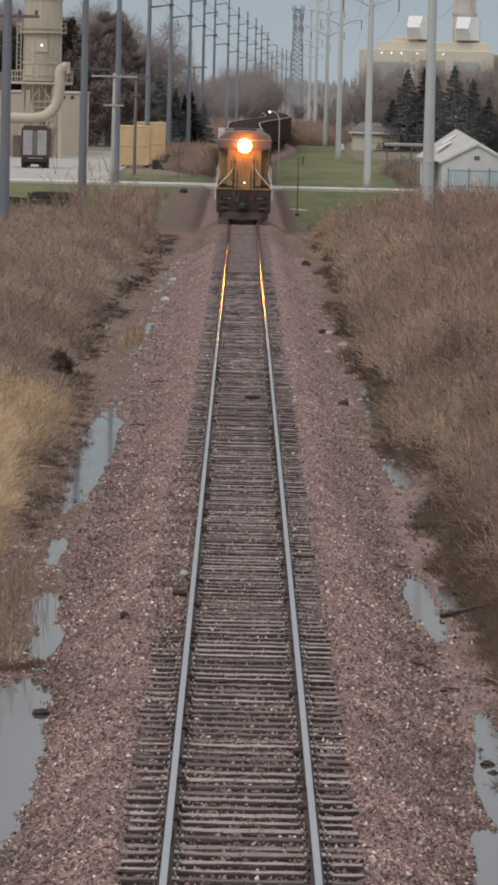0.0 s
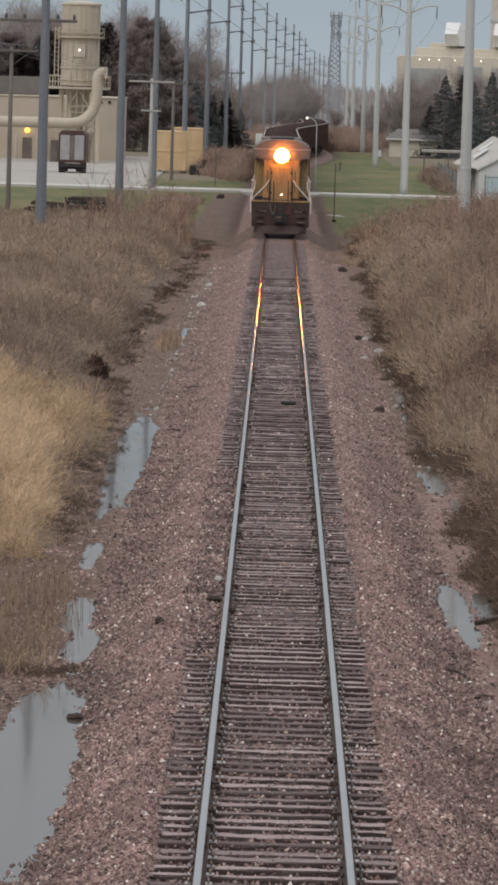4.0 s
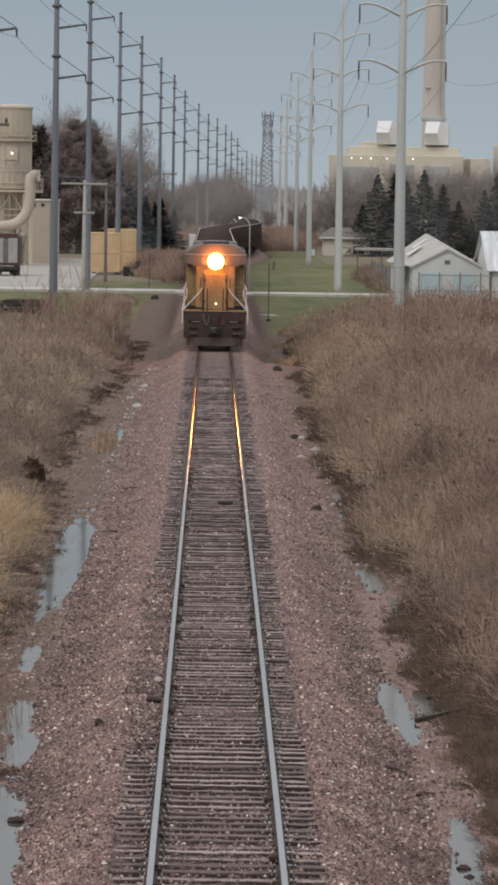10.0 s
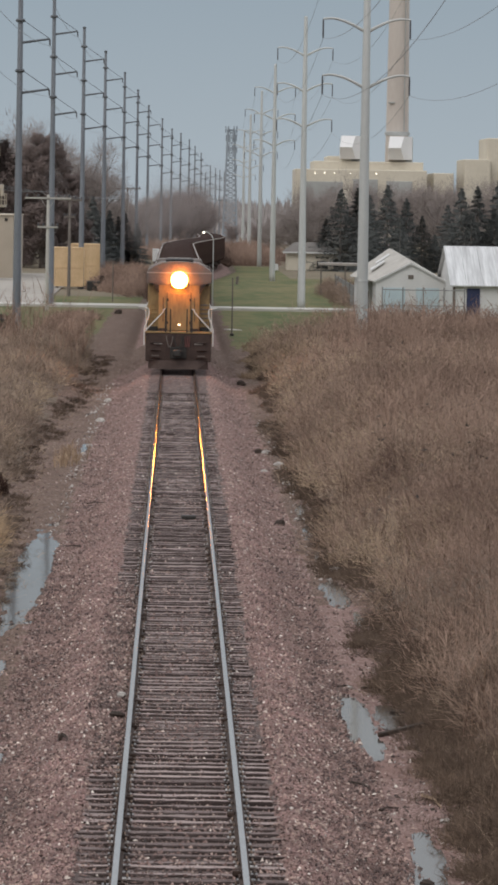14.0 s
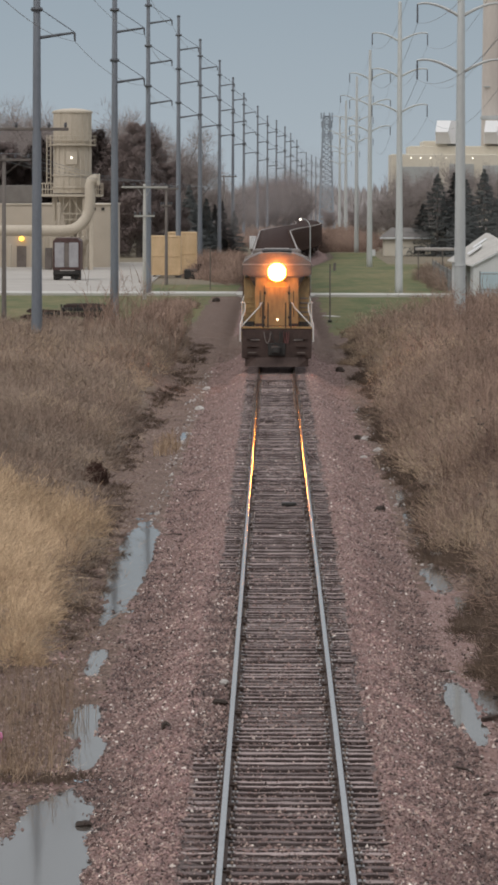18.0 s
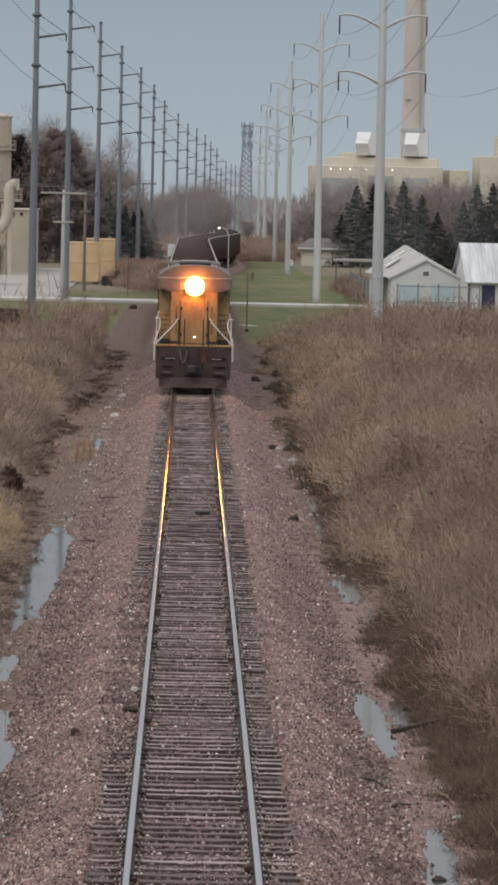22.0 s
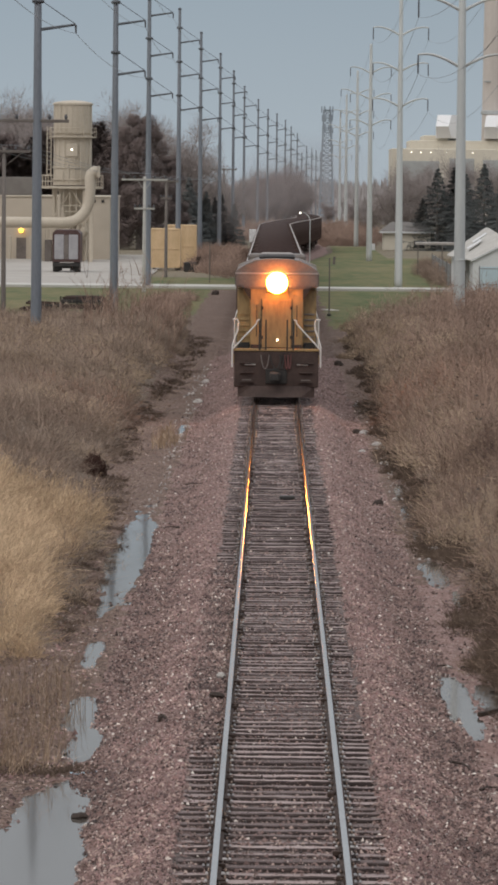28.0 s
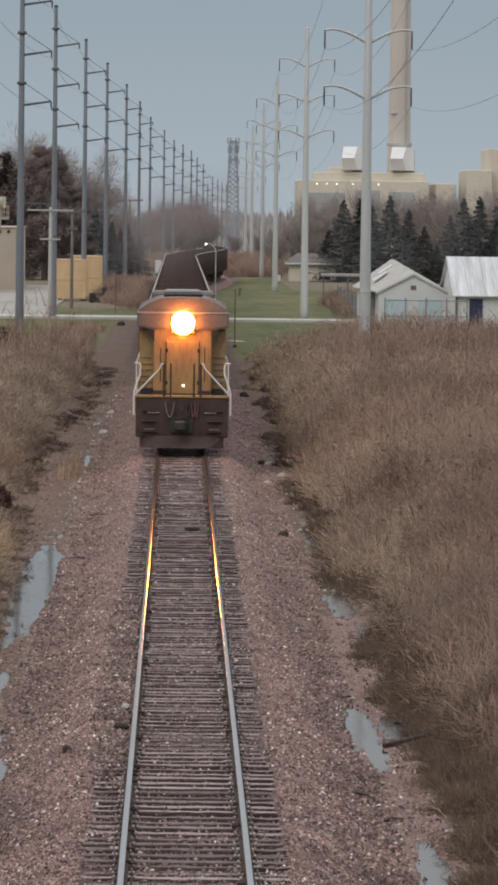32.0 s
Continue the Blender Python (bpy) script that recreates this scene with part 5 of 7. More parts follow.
def steel_pole(top, lab):
    """Dark tapered pole with three short arms to one side, foot at z = 0."""
    t = thing("transmission_pole", lab, "utility pole", group="grey transmission poles")
    part("shaft", Geo().lathe([(0.275, -0.6), (0.27, 0.0), (0.13, top - 0.1), (0.11, top)], 12), M_GALV_BLUE, t, smooth=True)
    part("cap", Geo().lathe([(0.16, top - 0.15), (0.16, top), (0.05, top + 0.06)], 10), M_ARM, t)
    for k in range(3):
        z = top - 1.8 - 3.13 * k
        part("clamp", Geo().lathe([(0.26, z - 0.10), (0.31, z), (0.26, z + 0.10)], 10), M_ARM, t, "dark pole clamp")
        arm = part("arm", Geo().tube([(0.1, 0, z - 1.38), (1.85, 0, z - 1.12)], 0.085, 7, 0.06), M_ARM, t, "slim dark davit arm")
        part("insulator", Geo().tube([(1.84, 0, z - 1.14), (1.86, 0, z - 1.55)], 0.06, 7, 0.04), M_INSUL, arm)
        part("brace", Geo().tube([(0.2, 0, z), (1.84, 0, z - 1.1)], 0.022, 5), M_INSUL, t, "thin insulated stay")
    return t


LEFT_POLES = [(-11.7, 226), (-10.1, 290), (-9.95, 362), (-9.0, 431), (-8.05, 498), (-6.9, 579), (-5.85, 650), (-4.8, 724), (-2.9, 800), (-1.3, 870), (0.4, 905), (2.2, 960), (3.7, 1040),
              (5.5, 1120), (7.1, 1200), (8.9, 1280), (11.0, 1360), (13.0, 1440), (15.2, 1520)]
TOP = 24.3
first_pole = steel_pole(TOP, "tall weathered grey steel transmission pole with three side arms")
for i, (x, y) in enumerate(LEFT_POLES):
    drop = 0.0 if y < 600 else (min(y, 1300) - 600) * 0.0022
    m = pose(x, y, lz(x, y) - drop)
    if i == 0:
        first_pole.matrix_basis = m
    else:
        copy_thing(first_pole, m)
ca = part("crossarm", Geo().box(-2.2, 1.55, -0.12, 0.0, 10.35, 10.5, 0.02), M_WOODPOLE, first_pole, "timber distribution crossarm")
for dx in (-1.9, -1.0, 0.6, 1.4):
    part("pin_insulator", Geo().lathe([(0.05, 10.5), (0.09, 10.62), (0.05, 10.75)], 8, dx, -0.06), M_INSUL, ca)
left_wires = [(-11.9, 146)] + LEFT_POLES[:14]
for k in range(3):
    for (xa, ya), (xb, yb) in zip(left_wires, left_wires[1:]):
        g = Geo()
        zs = [max(lz(a, b), -2) + TOP - 1.8 - 3.13 * k - 1.55 for a, b in ((xa, ya), (xb, yb))]
        g.tube(sag((xa + 1.86, ya, zs[0]), (xb + 1.86, yb, zs[1]), 0.55), 0.012, 4, cap=False)
        solid("conductor_wire", g, M_WIRE, "thin grey overhead wire strung pole to pole", "wire", group="overhead wires")


def davit_pole(top):
    """Pale pole with three pairs of upswept curved arms."""
    t = thing("davit_pole", "pale galvanised steel power pole with three pairs of curved arms", "utility pole", group="pale davit poles")
    part("shaft", Geo().lathe([(0.315, -1.4), (0.31, 0.0), (0.14, top - 0.1), (0.11, top)], 14), M_GALV, t, smooth=True)
    for k in range(3):
        z = top - 2.95 - 2.8 * k
        for s in (-1, 1):
            pts = [(s * (0.12 + 2.05 * u), 0, z - 0.12 + 0.62 * math.sin(min(u * 1.18, 1.0) * math.pi / 2) - 0.05 * max(u - 0.85, 0) / 0.15) for u in [j / 9 for j in range(10)]]
            arm = part("arm", Geo().tube(pts, 0.085, 7, 0.05), M_GALV, t, "upswept tubular arm")
            tip = pts[-1]
            ins = Geo().tube([tip, (tip[0], 0, tip[2] - 0.95)], 0.035, 6)
            for q in range(7):
                ins.lathe([(0.03, tip[2] - 0.2 - q * 0.1), (0.065, tip[2] - 0.23 - q * 0.1), (0.03, tip[2] - 0.26 - q * 0.1)], 8, tip[0], 0)
            part("insulator_string", ins, M_INSUL, arm, "dark hanging insulator string")
    for z, rad in ((4.0, 0.285),):
        part("flange", Geo().lathe([(rad, z - 0.06), (rad + 0.015, z), (rad, z + 0.06)], 14), M_GALV, t)
    return t


DAVITS = [(9.15, 231), (9.75, 365), (10.1, 494), (10.85, 614), (11.4, 740), (12.2, 865)]
DTOP = 22.3
first_davit = davit_pole(DTOP)
LIFT = [-0.76, 0.68, 0.78, 0.95, 1.0, 1.0]
for i, (x, y) in enumerate(DAVITS):
    m = pose(x, y, lz(x, y) + LIFT[i])
    if i == 0:
        first_davit.matrix_basis = m
    else:
        copy_thing(first_davit, m)
for k, s in itertools.product(range(3), (-1, 1)):
    line = [(9.0, 100)] + DAVITS
    for (xa, ya), (xb, yb) in zip(line, line[1:]):
        g = Geo()
        za, zb = [(max(lz(a, b), -1.5) + LIFT[DAVITS.index((a, b))] if b > 200 else 1.2) + DTOP - 2.95 - 2.8 * k + 0.45 - 0.95 for a, b in ((xa, ya), (xb, yb))]
        g.tube(sag((xa + s * 2.17, ya, za), (xb + s * 2.17, yb, zb), 1.6), 0.010, 4, cap=False)
        solid("conductor_wire", g, M_WIRE, "thin grey overhead wire strung pole to pole", "wire", group="overhead wires")


def timber_pole(x, y, h, arm, mt, lab, second=0.0):
    t = thing("timber_pole", lab, "utility pole", pose(x, y, lz(x, y)), "timber distribution poles")
    part("shaft", Geo().lathe([(0.16, -0.5), (0.15, 0), (0.10, h)], 10), mt, t, smooth=True)
    for z, arm in [(h - 0.25, arm)] + ([(h - second, arm * 0.45)] if second else []):
        c = part("crossarm", Geo().box(-arm / 2, arm / 2, -0.16, -0.05, z - 0.07, z + 0.07, 0.015), mt, t)
        for u in (-0.46, -0.22, 0.22, 0.46):
            part("pin_insulator", Geo().lathe([(0.04, z + 0.07), (0.075, z + 0.18), (0.04, z + 0.30)], 8, u * arm, -0.1), M_INSUL, c)
    part("stay", Geo().tube([(-arm * 0.35, -0.1, h - 0.3), (0, -0.05, h - 1.1), (arm * 0.35, -0.1, h - 0.3)], 0.02, 5), mt, t)
    return t


TIMBER = [(-9.75, 345, 8.6, 3.4, M_PALEPOLE, "pale weathered timber pole with crossarm", 2.4), (-9.35, 398, 8.5, 2.1, M_WOODPOLE, "dark timber pole with insulator crossarms", 1.7),
          (-7.0, 640, 10.5, 3.6, M_WOODPOLE, "dark timber pole with crossarm", 0), (-15.4, 262, 9.9, 3.0, M_WOODPOLE, "dark timber pole with crossarm", 0)]
for row in TIMBER:
    timber_pole(*row)
for off in (-1.3, -0.5, 0.6, 1.3):
    chain = [(-16, 180, 10.5), (-15.4, 262, 9.9), (-9.75, 345, 8.5), (-9.35, 398, 8.4), (-7.0, 640, 8.8)]
    for a, b in zip(chain, chain[1:]):
        g = Geo()
        g.tube(sag((a[0] + off, a[1], a[2]), (b[0] + off * 0.8, b[1], b[2]), 0.4, 10), 0.012, 4, cap=False)
        solid("distribution_wire", g, M_WIRE, "thin dark distribution wire", "wire", group="overhead wires")

# ---- crossing road, yard and pavements ----
solid("road", Geo().box(-60, -1.55, 357.5, 368.5, -0.6, -0.21, 0.02), M_CONCRETE, "pale concrete road crossing the track", "road", kind="structure")
solid("road", Geo().box(1.55, 70, 354.5, 364, -0.6, -0.21, 0.02), M_CONCRETE, "pale concrete road crossing the track", "road", kind="structure")
solid("road_kerb", Geo().box(-60, -3.0, 356.9, 357.4, -0.6, -0.10, 0.02), M_CONCRETE, "pale concrete kerb", "kerb", kind="structure")
solid("road_kerb", Geo().box(3.0, 70, 353.9, 354.4, -0.6, -0.10, 0.02), M_CONCRETE, "pale concrete kerb", "kerb", kind="structure")
solid("yard_paving", Geo().box(-70, -10.8, 369.0, 515, -0.6, -0.20, 0.02), M_YARD, "wide pale concrete factory yard", "pavement", kind="structure")

# ---- factory with dust tower ----
fac = thing("factory_building", "low beige factory building with panel walls", "building", pose(-17.1, 481, -0.3))
part("wall", Geo().box(-52, 0, 0, 30, 0, 6.5, 0.05), M_BEIGE_WALL, fac)
part("parapet", Geo().box(-52.1, 0.1, -0.1, 30.1, 6.5, 6.68, 0.03), M_BEIGE, fac)
for k in range(14):
    part("panel_joint", Geo().box(-3.7 * k - 3.75, -3.7 * k - 3.69, -0.03, 0.02, 0.1, 6.45), M_BEIGE, fac)
for k in range(4):
    part("wall_vent", Geo().box(-3.6 + k * 0.9, -3.3 + k * 0.9, -0.12, 0, 6.0, 6.3, 0.02), M_DARKSTEEL, fac)
part("roof_shed", Geo().box(-30, -8.5, 8, 24, 6.7, 8.6, 0.05), M_DARKROOF, fac, "dark roof structure")
part("door", Geo().box(-9.7, -8.7, -0.06, 0.0, 0.0, 2.3, 0.02), M_ENGINEGREY, fac, "grey steel door")
part("wall_lamp", Geo().lathe([(0.08, 2.82), (0.22, 2.9), (0.26, 3.05), (0.2, 3.2), (0.06, 3.28)], 14, -9.2, -0.3), M_SODIUM, fac, "lit amber wall lamp")
for x in (-10.3, -8.1):
    part("bollard", Geo().lathe([(0.16, 0), (0.16, 2.4), (0.1, 2.5)], 10, x, -1.2), M_BEIGE, fac)

tower = thing("dust_collector_tower", "beige steel dust collector tower with duct and platform", "industrial tower", pose(-20.55, 470, -0.22))
sil = part("silo", Geo().lathe([(1.95, 7.7), (1.95, 16.0), (1.9, 16.08), (1.0, 16.24), (0.2, 16.3)], 28), M_BEIGE, tower, "streaked beige cylinder", smooth=False)
for z in (8.3, 9.5, 12.6, 13.0, 15.9):
    part("ring", Geo().lathe([(1.95, z - 0.1), (2.06, z - 0.08), (2.06, z + 0.08), (1.95, z + 0.1)], 28), M_BEIGE, sil)
for k in range(9):
    a = math.radians(-160 + 17.5 * k)
    part("panel_rib", Geo().box(1.97 * math.cos(a) - 0.03, 1.97 * math.cos(a) + 0.03, 1.97 * math.sin(a) - 0.03, 1.97 * math.sin(a) + 0.03, 13.1, 15.8), M_BEIGE, sil)
part("gallery", Geo().lathe([(1.98, 12.50), (2.42, 12.52), (2.42, 12.62), (1.98, 12.64)], 28), M_BEIGE, sil, "narrow ring gallery")
for k in range(10):
    a = math.radians(-180 + 20 * k)
    part("gallery_post", Geo().tube([(2.38 * math.cos(a), 2.38 * math.sin(a), 12.6), (2.38 * math.cos(a), 2.38 * math.sin(a), 13.5)], 0.03, 5), M_BEIGE, sil)
for z in (13.1, 13.5):
    part("gallery_rail", Geo().tube([(2.38 * math.cos(math.radians(-180 + 10 * k)), 2.38 * math.sin(math.radians(-180 + 10 * k)), z) for k in range(19)], 0.03, 5), M_BEIGE, sil)
part("hatch", Geo().box(-0.6, 0.6, -2.1, -1.85, 10.6, 11.9, 0.04), M_BEIGE, sil, "square access hatch")
part("hatch_lamp", lamp_disc(0.10, -2.14, 11.3, 0, 0.03, 14), M_PLANTLAMP, sil, "small white lamp")
part("platform", Geo().box(-3.2, 3.05, -2.6, 2.6, 7.35, 7.6, 0.02), M_BEIGE, tower)
for s, y in itertools.product((-1, 1), (-2.5, 2.5)):
    x0, x1 = (-3.15, -2.05) if s < 0 else (2.05, 3.0)
    for z in (8.1, 8.7):
        part("guard_rail", Geo().box(x0, x1, y - 0.04, y + 0.04, z - 0.05, z + 0.05), M_BEIGE, tower)
    for x in (x0, (x0 + x1) / 2, x1):
        part("guard_post", Geo().box(x - 0.05, x + 0.05, y - 0.05, y + 0.05, 7.6, 8.75), M_BEIGE, tower)
for x, y in itertools.product((-1.8, 1.8), (-1.8, 1.8)):
    part("leg", Geo().box(x - 0.16, x + 0.16, y - 0.16, y + 0.16, 0, 7.35, 0.02), M_BEIGE, tower)
part("hopper_cone", Geo().lathe([(0.4, 3.0), (0.5, 3.6), (1.5, 7.35)], 20), M_BEIGE, tower)
part("lower_platform", Geo().box(-1.6, 1.9, -2.2, 1.9, 4.2, 4.35, 0.02), M_BEIGE, tower)
for k in range(6):
    part("stair_baluster", Geo().box(-1.5 + k * 0.65, -1.42 + k * 0.65, -2.2, -2.1, 4.35, 7.3), M_BEIGE, tower)
for z in (5.0, 5.6):
    part("stair_rail", Geo().box(-1.5, 1.85, -2.22, -2.12, z, z + 0.1), M_BEIGE, tower)
lad = Geo()
for x in (-2.55, -2.15):
    lad.box(x - 0.05, x + 0.05, -0.9, -0.8, 8.6, 13.6)
for k in range(11):
    lad.box(-2.55, -2.15, -0.88, -0.82, 8.8 + k * 0.45, 8.86 + k * 0.45)
part("ladder", lad, M_BEIGE, tower)
duct = [(-12, -5, 3.95), (-3.3, -5, 3.95), (-0.6, -5, 3.95), (0.3, -5, 4.1), (1.0, -5, 4.5), (1.6, -5, 5.2), (1.92, -5, 6.1), (2.0, -5, 7.2), (2.0, -5, 8.5), (2.12, -5, 8.95), (2.4, -5, 9.1), (2.75, -5, 9.1)]
part("duct", Geo().tube(duct, 0.54, 16), M_BEIGE, tower, "fat beige bent air duct", smooth=True)
for i in (0, 2):
    part("duct_strut", Geo().box(duct[i][0] - 0.1, duct[i][0] + 0.1, -5.1, -4.9, 0, 3.5), M_BEIGE, tower)
part("duct_mouth", Geo().box(2.7, 3.0, -5.5, -4.5, 8.5, 9.65, 0.03), M_BEIGE, tower, "square duct mouth")
part("duct_bracket", Geo().box(2.0, 2.9, -4.6, -2.4, 8.8, 9.0, 0.02), M_BEIGE, tower)
part("duct_post", Geo().box(1.9, 2.3, -5.2, -4.8, 0, 5.2, 0.02), M_BEIGE, tower)
for k in range(3):
    part("side_bin", Geo().box(-3.2 + k * 0.35, -2.95 + k * 0.35, -2, -1.6, 0, 5.5 - k, 0.02), M_BEIGE, tower)
for x, y, z0, z1 in ((-1.2, -2.4, 0, 6.8), (0.9, -2.4, 0, 4.2), (1.3, -2.3, 0, 7.2), (-0.2, -2.6, 0.4, 3.4)):
    part("riser_pipe", Geo().tube([(x, y, z0), (x, y, z1)], 0.13, 8), M_BEIGE, tower)
for s in (-1, 1):
    part("cross_brace", Geo().tube([(-1.8 * s, -1.85, 0.4), (1.8 * s, -1.85, 4.1)], 0.08, 5), M_BEIGE, tower)
# Dark panel added to imitate the unlit interior below the platform.
part("machine_cabinet", Geo().box(-1.3, 0.9, -1.2, 0.6, 0, 2.6, 0.05), M_ENGINEGREY, tower, "dark panel added for the shaded space under the tower")
part("screw_feeder", Geo().tube([(-1.6, -2.7, 2.9), (1.5, -2.7, 2.3)], 0.28, 10), M_BEIGE, tower)
for k in range(4):
    part("wall_conduit", Geo().tube([(-0.9 + k * 0.6, -1.98, 8.0), (-0.9 + k * 0.6, -1.98, 9.2 + k * 0.8)], 0.06, 6), M_BEIGE, tower)
for k in range(7):
    a = math.radians(-150 + 20 * k)
    part("stiffener", Geo().box(1.98 * math.cos(a) - 0.035, 1.98 * math.cos(a) + 0.035, 1.98 * math.sin(a) - 0.035, 1.98 * math.sin(a) + 0.035, 9.6, 12.5), M_BEIGE, sil)
for x in (-1.55, -0.75, 0.75, 1.5):
    part("downpipe", Geo().tube([(x, -2.75, 0.2), (x, -2.75, 4.0)], 0.11, 7), M_BEIGE, tower)
for x0, x1, z0, z1 in ((-1.8, 0.0, 4.4, 7.3), (1.8, 0.0, 4.4, 7.3), (-1.8, 0.0, 0.2, 3.6), (1.8, 0.0, 0.2, 3.6)):
    part("knee_brace", Geo().tube([(x0, -2.0, z0), (x1, -2.0, z1)], 0.09, 5), M_BEIGE, tower)
part("dust_bin", Geo().box(-2.6, -1.9, -3.6, -2.6, 0, 2.2, 0.04), M_ENGINEGREY, tower, "dark steel dust bin")
part("pump_casing", Geo().tube([(-0.4, -3, 1.6), (1.6, -3, 3.2)], 0.45, 12), M_BEIGE, tower)

trl = thing("parked_trailer", "dark maroon trailer with grey curtained rear doors", "trailer", pose(-18.55, 412, -0.2))
part("body", Geo().prism([(-1.22, 0.9), (-1.22, 3.45), (-0.95, 3.75), (0.95, 3.75), (1.22, 3.45), (1.22, 0.9)], 0, 5.5), M_MAROON, trl)
part("rear_door", Geo().box(-1.05, -0.22, -0.05, 0, 1.15, 3.35, 0.02), M_CURTAIN, trl, "grey rear door")
part("rear_door", Geo().box(0.22, 1.05, -0.05, 0, 1.15, 3.35, 0.02), M_CURTAIN, trl, "grey rear door")
part("door_gap", Geo().box(-0.2, 0.2, -0.03, 0, 1.15, 3.3, 0.01), M_ENGINEGREY, trl)
part("bumper", Geo().box(-1.2, 1.2, -0.1, 0.05, 0.5, 0.85, 0.03), M_DARKSTEEL, trl)
# Dark skirt added across the gap below the body, standing in for shade.
part("mud_flap", Geo().box(-1.15, -0.35, 0.35, 0.4, 0.12, 0.7, 0.01).box(0.35, 1.15, 0.35, 0.4, 0.12, 0.7, 0.01), M_DARKSTEEL, trl)
part("axle_beam", Geo().box(-0.9, 0.9, 0.9, 2.4, 0.32, 0.62, 0.04), M_DARKSTEEL, trl)
for s, y in itertools.product((-1, 1), (1.0, 2.3)):
    w = Geo().tube([(s * 1.2, y, 0.5), (s * 0.7, y, 0.5)], 0.5, 18)
    part("wheel", w, M_DARKSTEEL, trl)

flat = thing("flatbed_trailer", "low black flatbed trailer parked on the grass", "trailer", pose(-11.6, 284, lz(-11.6, 284)))
part("deck", Geo().box(-1.55, 1.6, -1.1, 1.1, 0.72, 0.95, 0.03), M_DARKSTEEL, flat)
for x in (-1.5, -0.5, 0.5, 1.5):
    part("stake", Geo().box(x - 0.05, x + 0.05, -1.14, -1.05, 0.5, 1.15, 0.01), M_DARKSTEEL, flat)
for s, x in itertools.product((-1, 1), (0.2, 1.05)):
    part("wheel", Geo().tube([(x, s * 0.85, 0.36), (x, s * 1.08, 0.36)], 0.36, 16), M_DARKSTEEL, flat)
part("tow_bar", Geo().box(-3.4, -1.5, -0.1, 0.1, 0.5, 0.62, 0.01), M_DARKSTEEL, flat)
part("side_board", Geo().box(-1.5, 1.55, -1.2, -1.14, 0.38, 0.70, 0.01), M_UNDER, flat)
for k in range(4):
    part("load_beam", Geo().box(-1.4 + 0.15 * k, 1.3 - 0.2 * k, -0.8 + k * 0.45, -0.5 + k * 0.45, 0.95, 1.12 + 0.06 * (k % 2), 0.01), M_UNDER, flat, "rusty steel beam on the deck")
pile = thing("scrap_pile", "low pile of dark rusty scrap overgrown with weeds", "scrap", pose(-14.3, 286, lz(-14.3, 286)))
for k in range(7):
    part("beam", Geo().box(-1.2, 1.1, -0.1, 0.1, -0.08, 0.08, 0.01), M_UNDER if k % 2 else M_RUST, pile, "rusty beam", at=pose(-0.3 + 0.12 * k, -0.5 + k * 0.18, 0.15 + 0.13 * (k % 5), 0, 6 - 4 * (k % 3), 12 * (k % 4) - 15))

for i, (x0, x1, y, h) in enumerate([(-11.65, -8.75, 430, 3.75), (-10.25, -7.45, 441, 4.1)]):
    c = thing("plywood_crate", "tall yellow plywood shipping crate on the yard edge", "crate", pose((x0 + x1) / 2, y, -0.16 if y < 435 else -0.26), "plywood crates")
    w = (x1 - x0) / 2
    part("panel", Geo().box(-w, w, 0, 3.2, 0.1, h, 0.02), M_CRATE, c)
    for u in (-w + 0.06, 0, w - 0.06):
        part("batten", Geo().box(u - 0.06, u + 0.06, -0.05, 0.0, 0.1, h, 0.008), M_CRATE, c)
    for z in (0.15, h / 2, h - 0.1):
        part("cross_batten", Geo().box(-w + 0.12, w - 0.12, -0.04, 0.0, z - 0.05, z + 0.05, 0.008), M_CRATE, c)
    for u in (-w * 0.7, w * 0.7):
        part("skid", Geo().box(u - 0.1, u + 0.1, 0, 3.2, -0.1, 0.1, 0.01), M_WOODPOLE, c)
scrap = thing("machine_scrap", "dark rusty machine parts beside the crates", "machinery", pose(-7.6, 424, lz(-7.6, 424)))
part("block", Geo().box(-0.7, 0.5, -0.4, 0.4, 0.0, 0.9, 0.1), M_DARKSTEEL, scrap)
part("wheel", Geo().tube([(0.7, -0.1, 1.1), (0.7, 0.1, 1.1)], 0.26, 14), M_RUST, scrap)
part("bracket", Geo().box(0.5, 0.9, -0.15, 0.15, 0.0, 1.4, 0.04), M_RUST, scrap)

# ---- white house, metal shed, fence and far house ----
house = thing("white_house", "small white gabled house with grey shingle roof", "house", pose(17.1, 340, -0.3))
part("wall", Geo().prism([(-2.55, 0), (-2.55, 2.7), (0, 4.0), (2.55, 2.7), (2.55, 0)], 0, 6), M_WHITE, house)
part("rear_wall", Geo().prism([(-3.6, 0), (-3.6, 2.7), (-1.0, 4.6), (2.4, 2.7), (2.4, 0)], 9.0, 14), M_WHITE, house)
for ea, eb in (((-2.72, 2.68), (-3.95, 2.85)), ((2.72, 2.68), (2.75, 2.85))):
    up = [(0, -0.12, 4.1), (ea[0], -0.12, ea[1]), (eb[0], 9.0, eb[1]), (-1.0, 9.0, 4.95), (eb[0], 14.2, eb[1]), (-1.0, 14.2, 4.95)]
    g = Geo().add(up + [(p, q, z - 0.07) for p, q, z in up], [(0, 1, 2, 3), (3, 2, 4, 5), (9, 8, 7, 6), (11, 10, 8, 9), (0, 6, 7, 1), (1, 7, 8, 2), (2, 8, 10, 4), (4, 10, 11, 5), (5, 11, 9, 3), (3, 9, 6, 0)])
    part("roof", g, M_SHINGLE, house, "pale grey shingled roof slope")
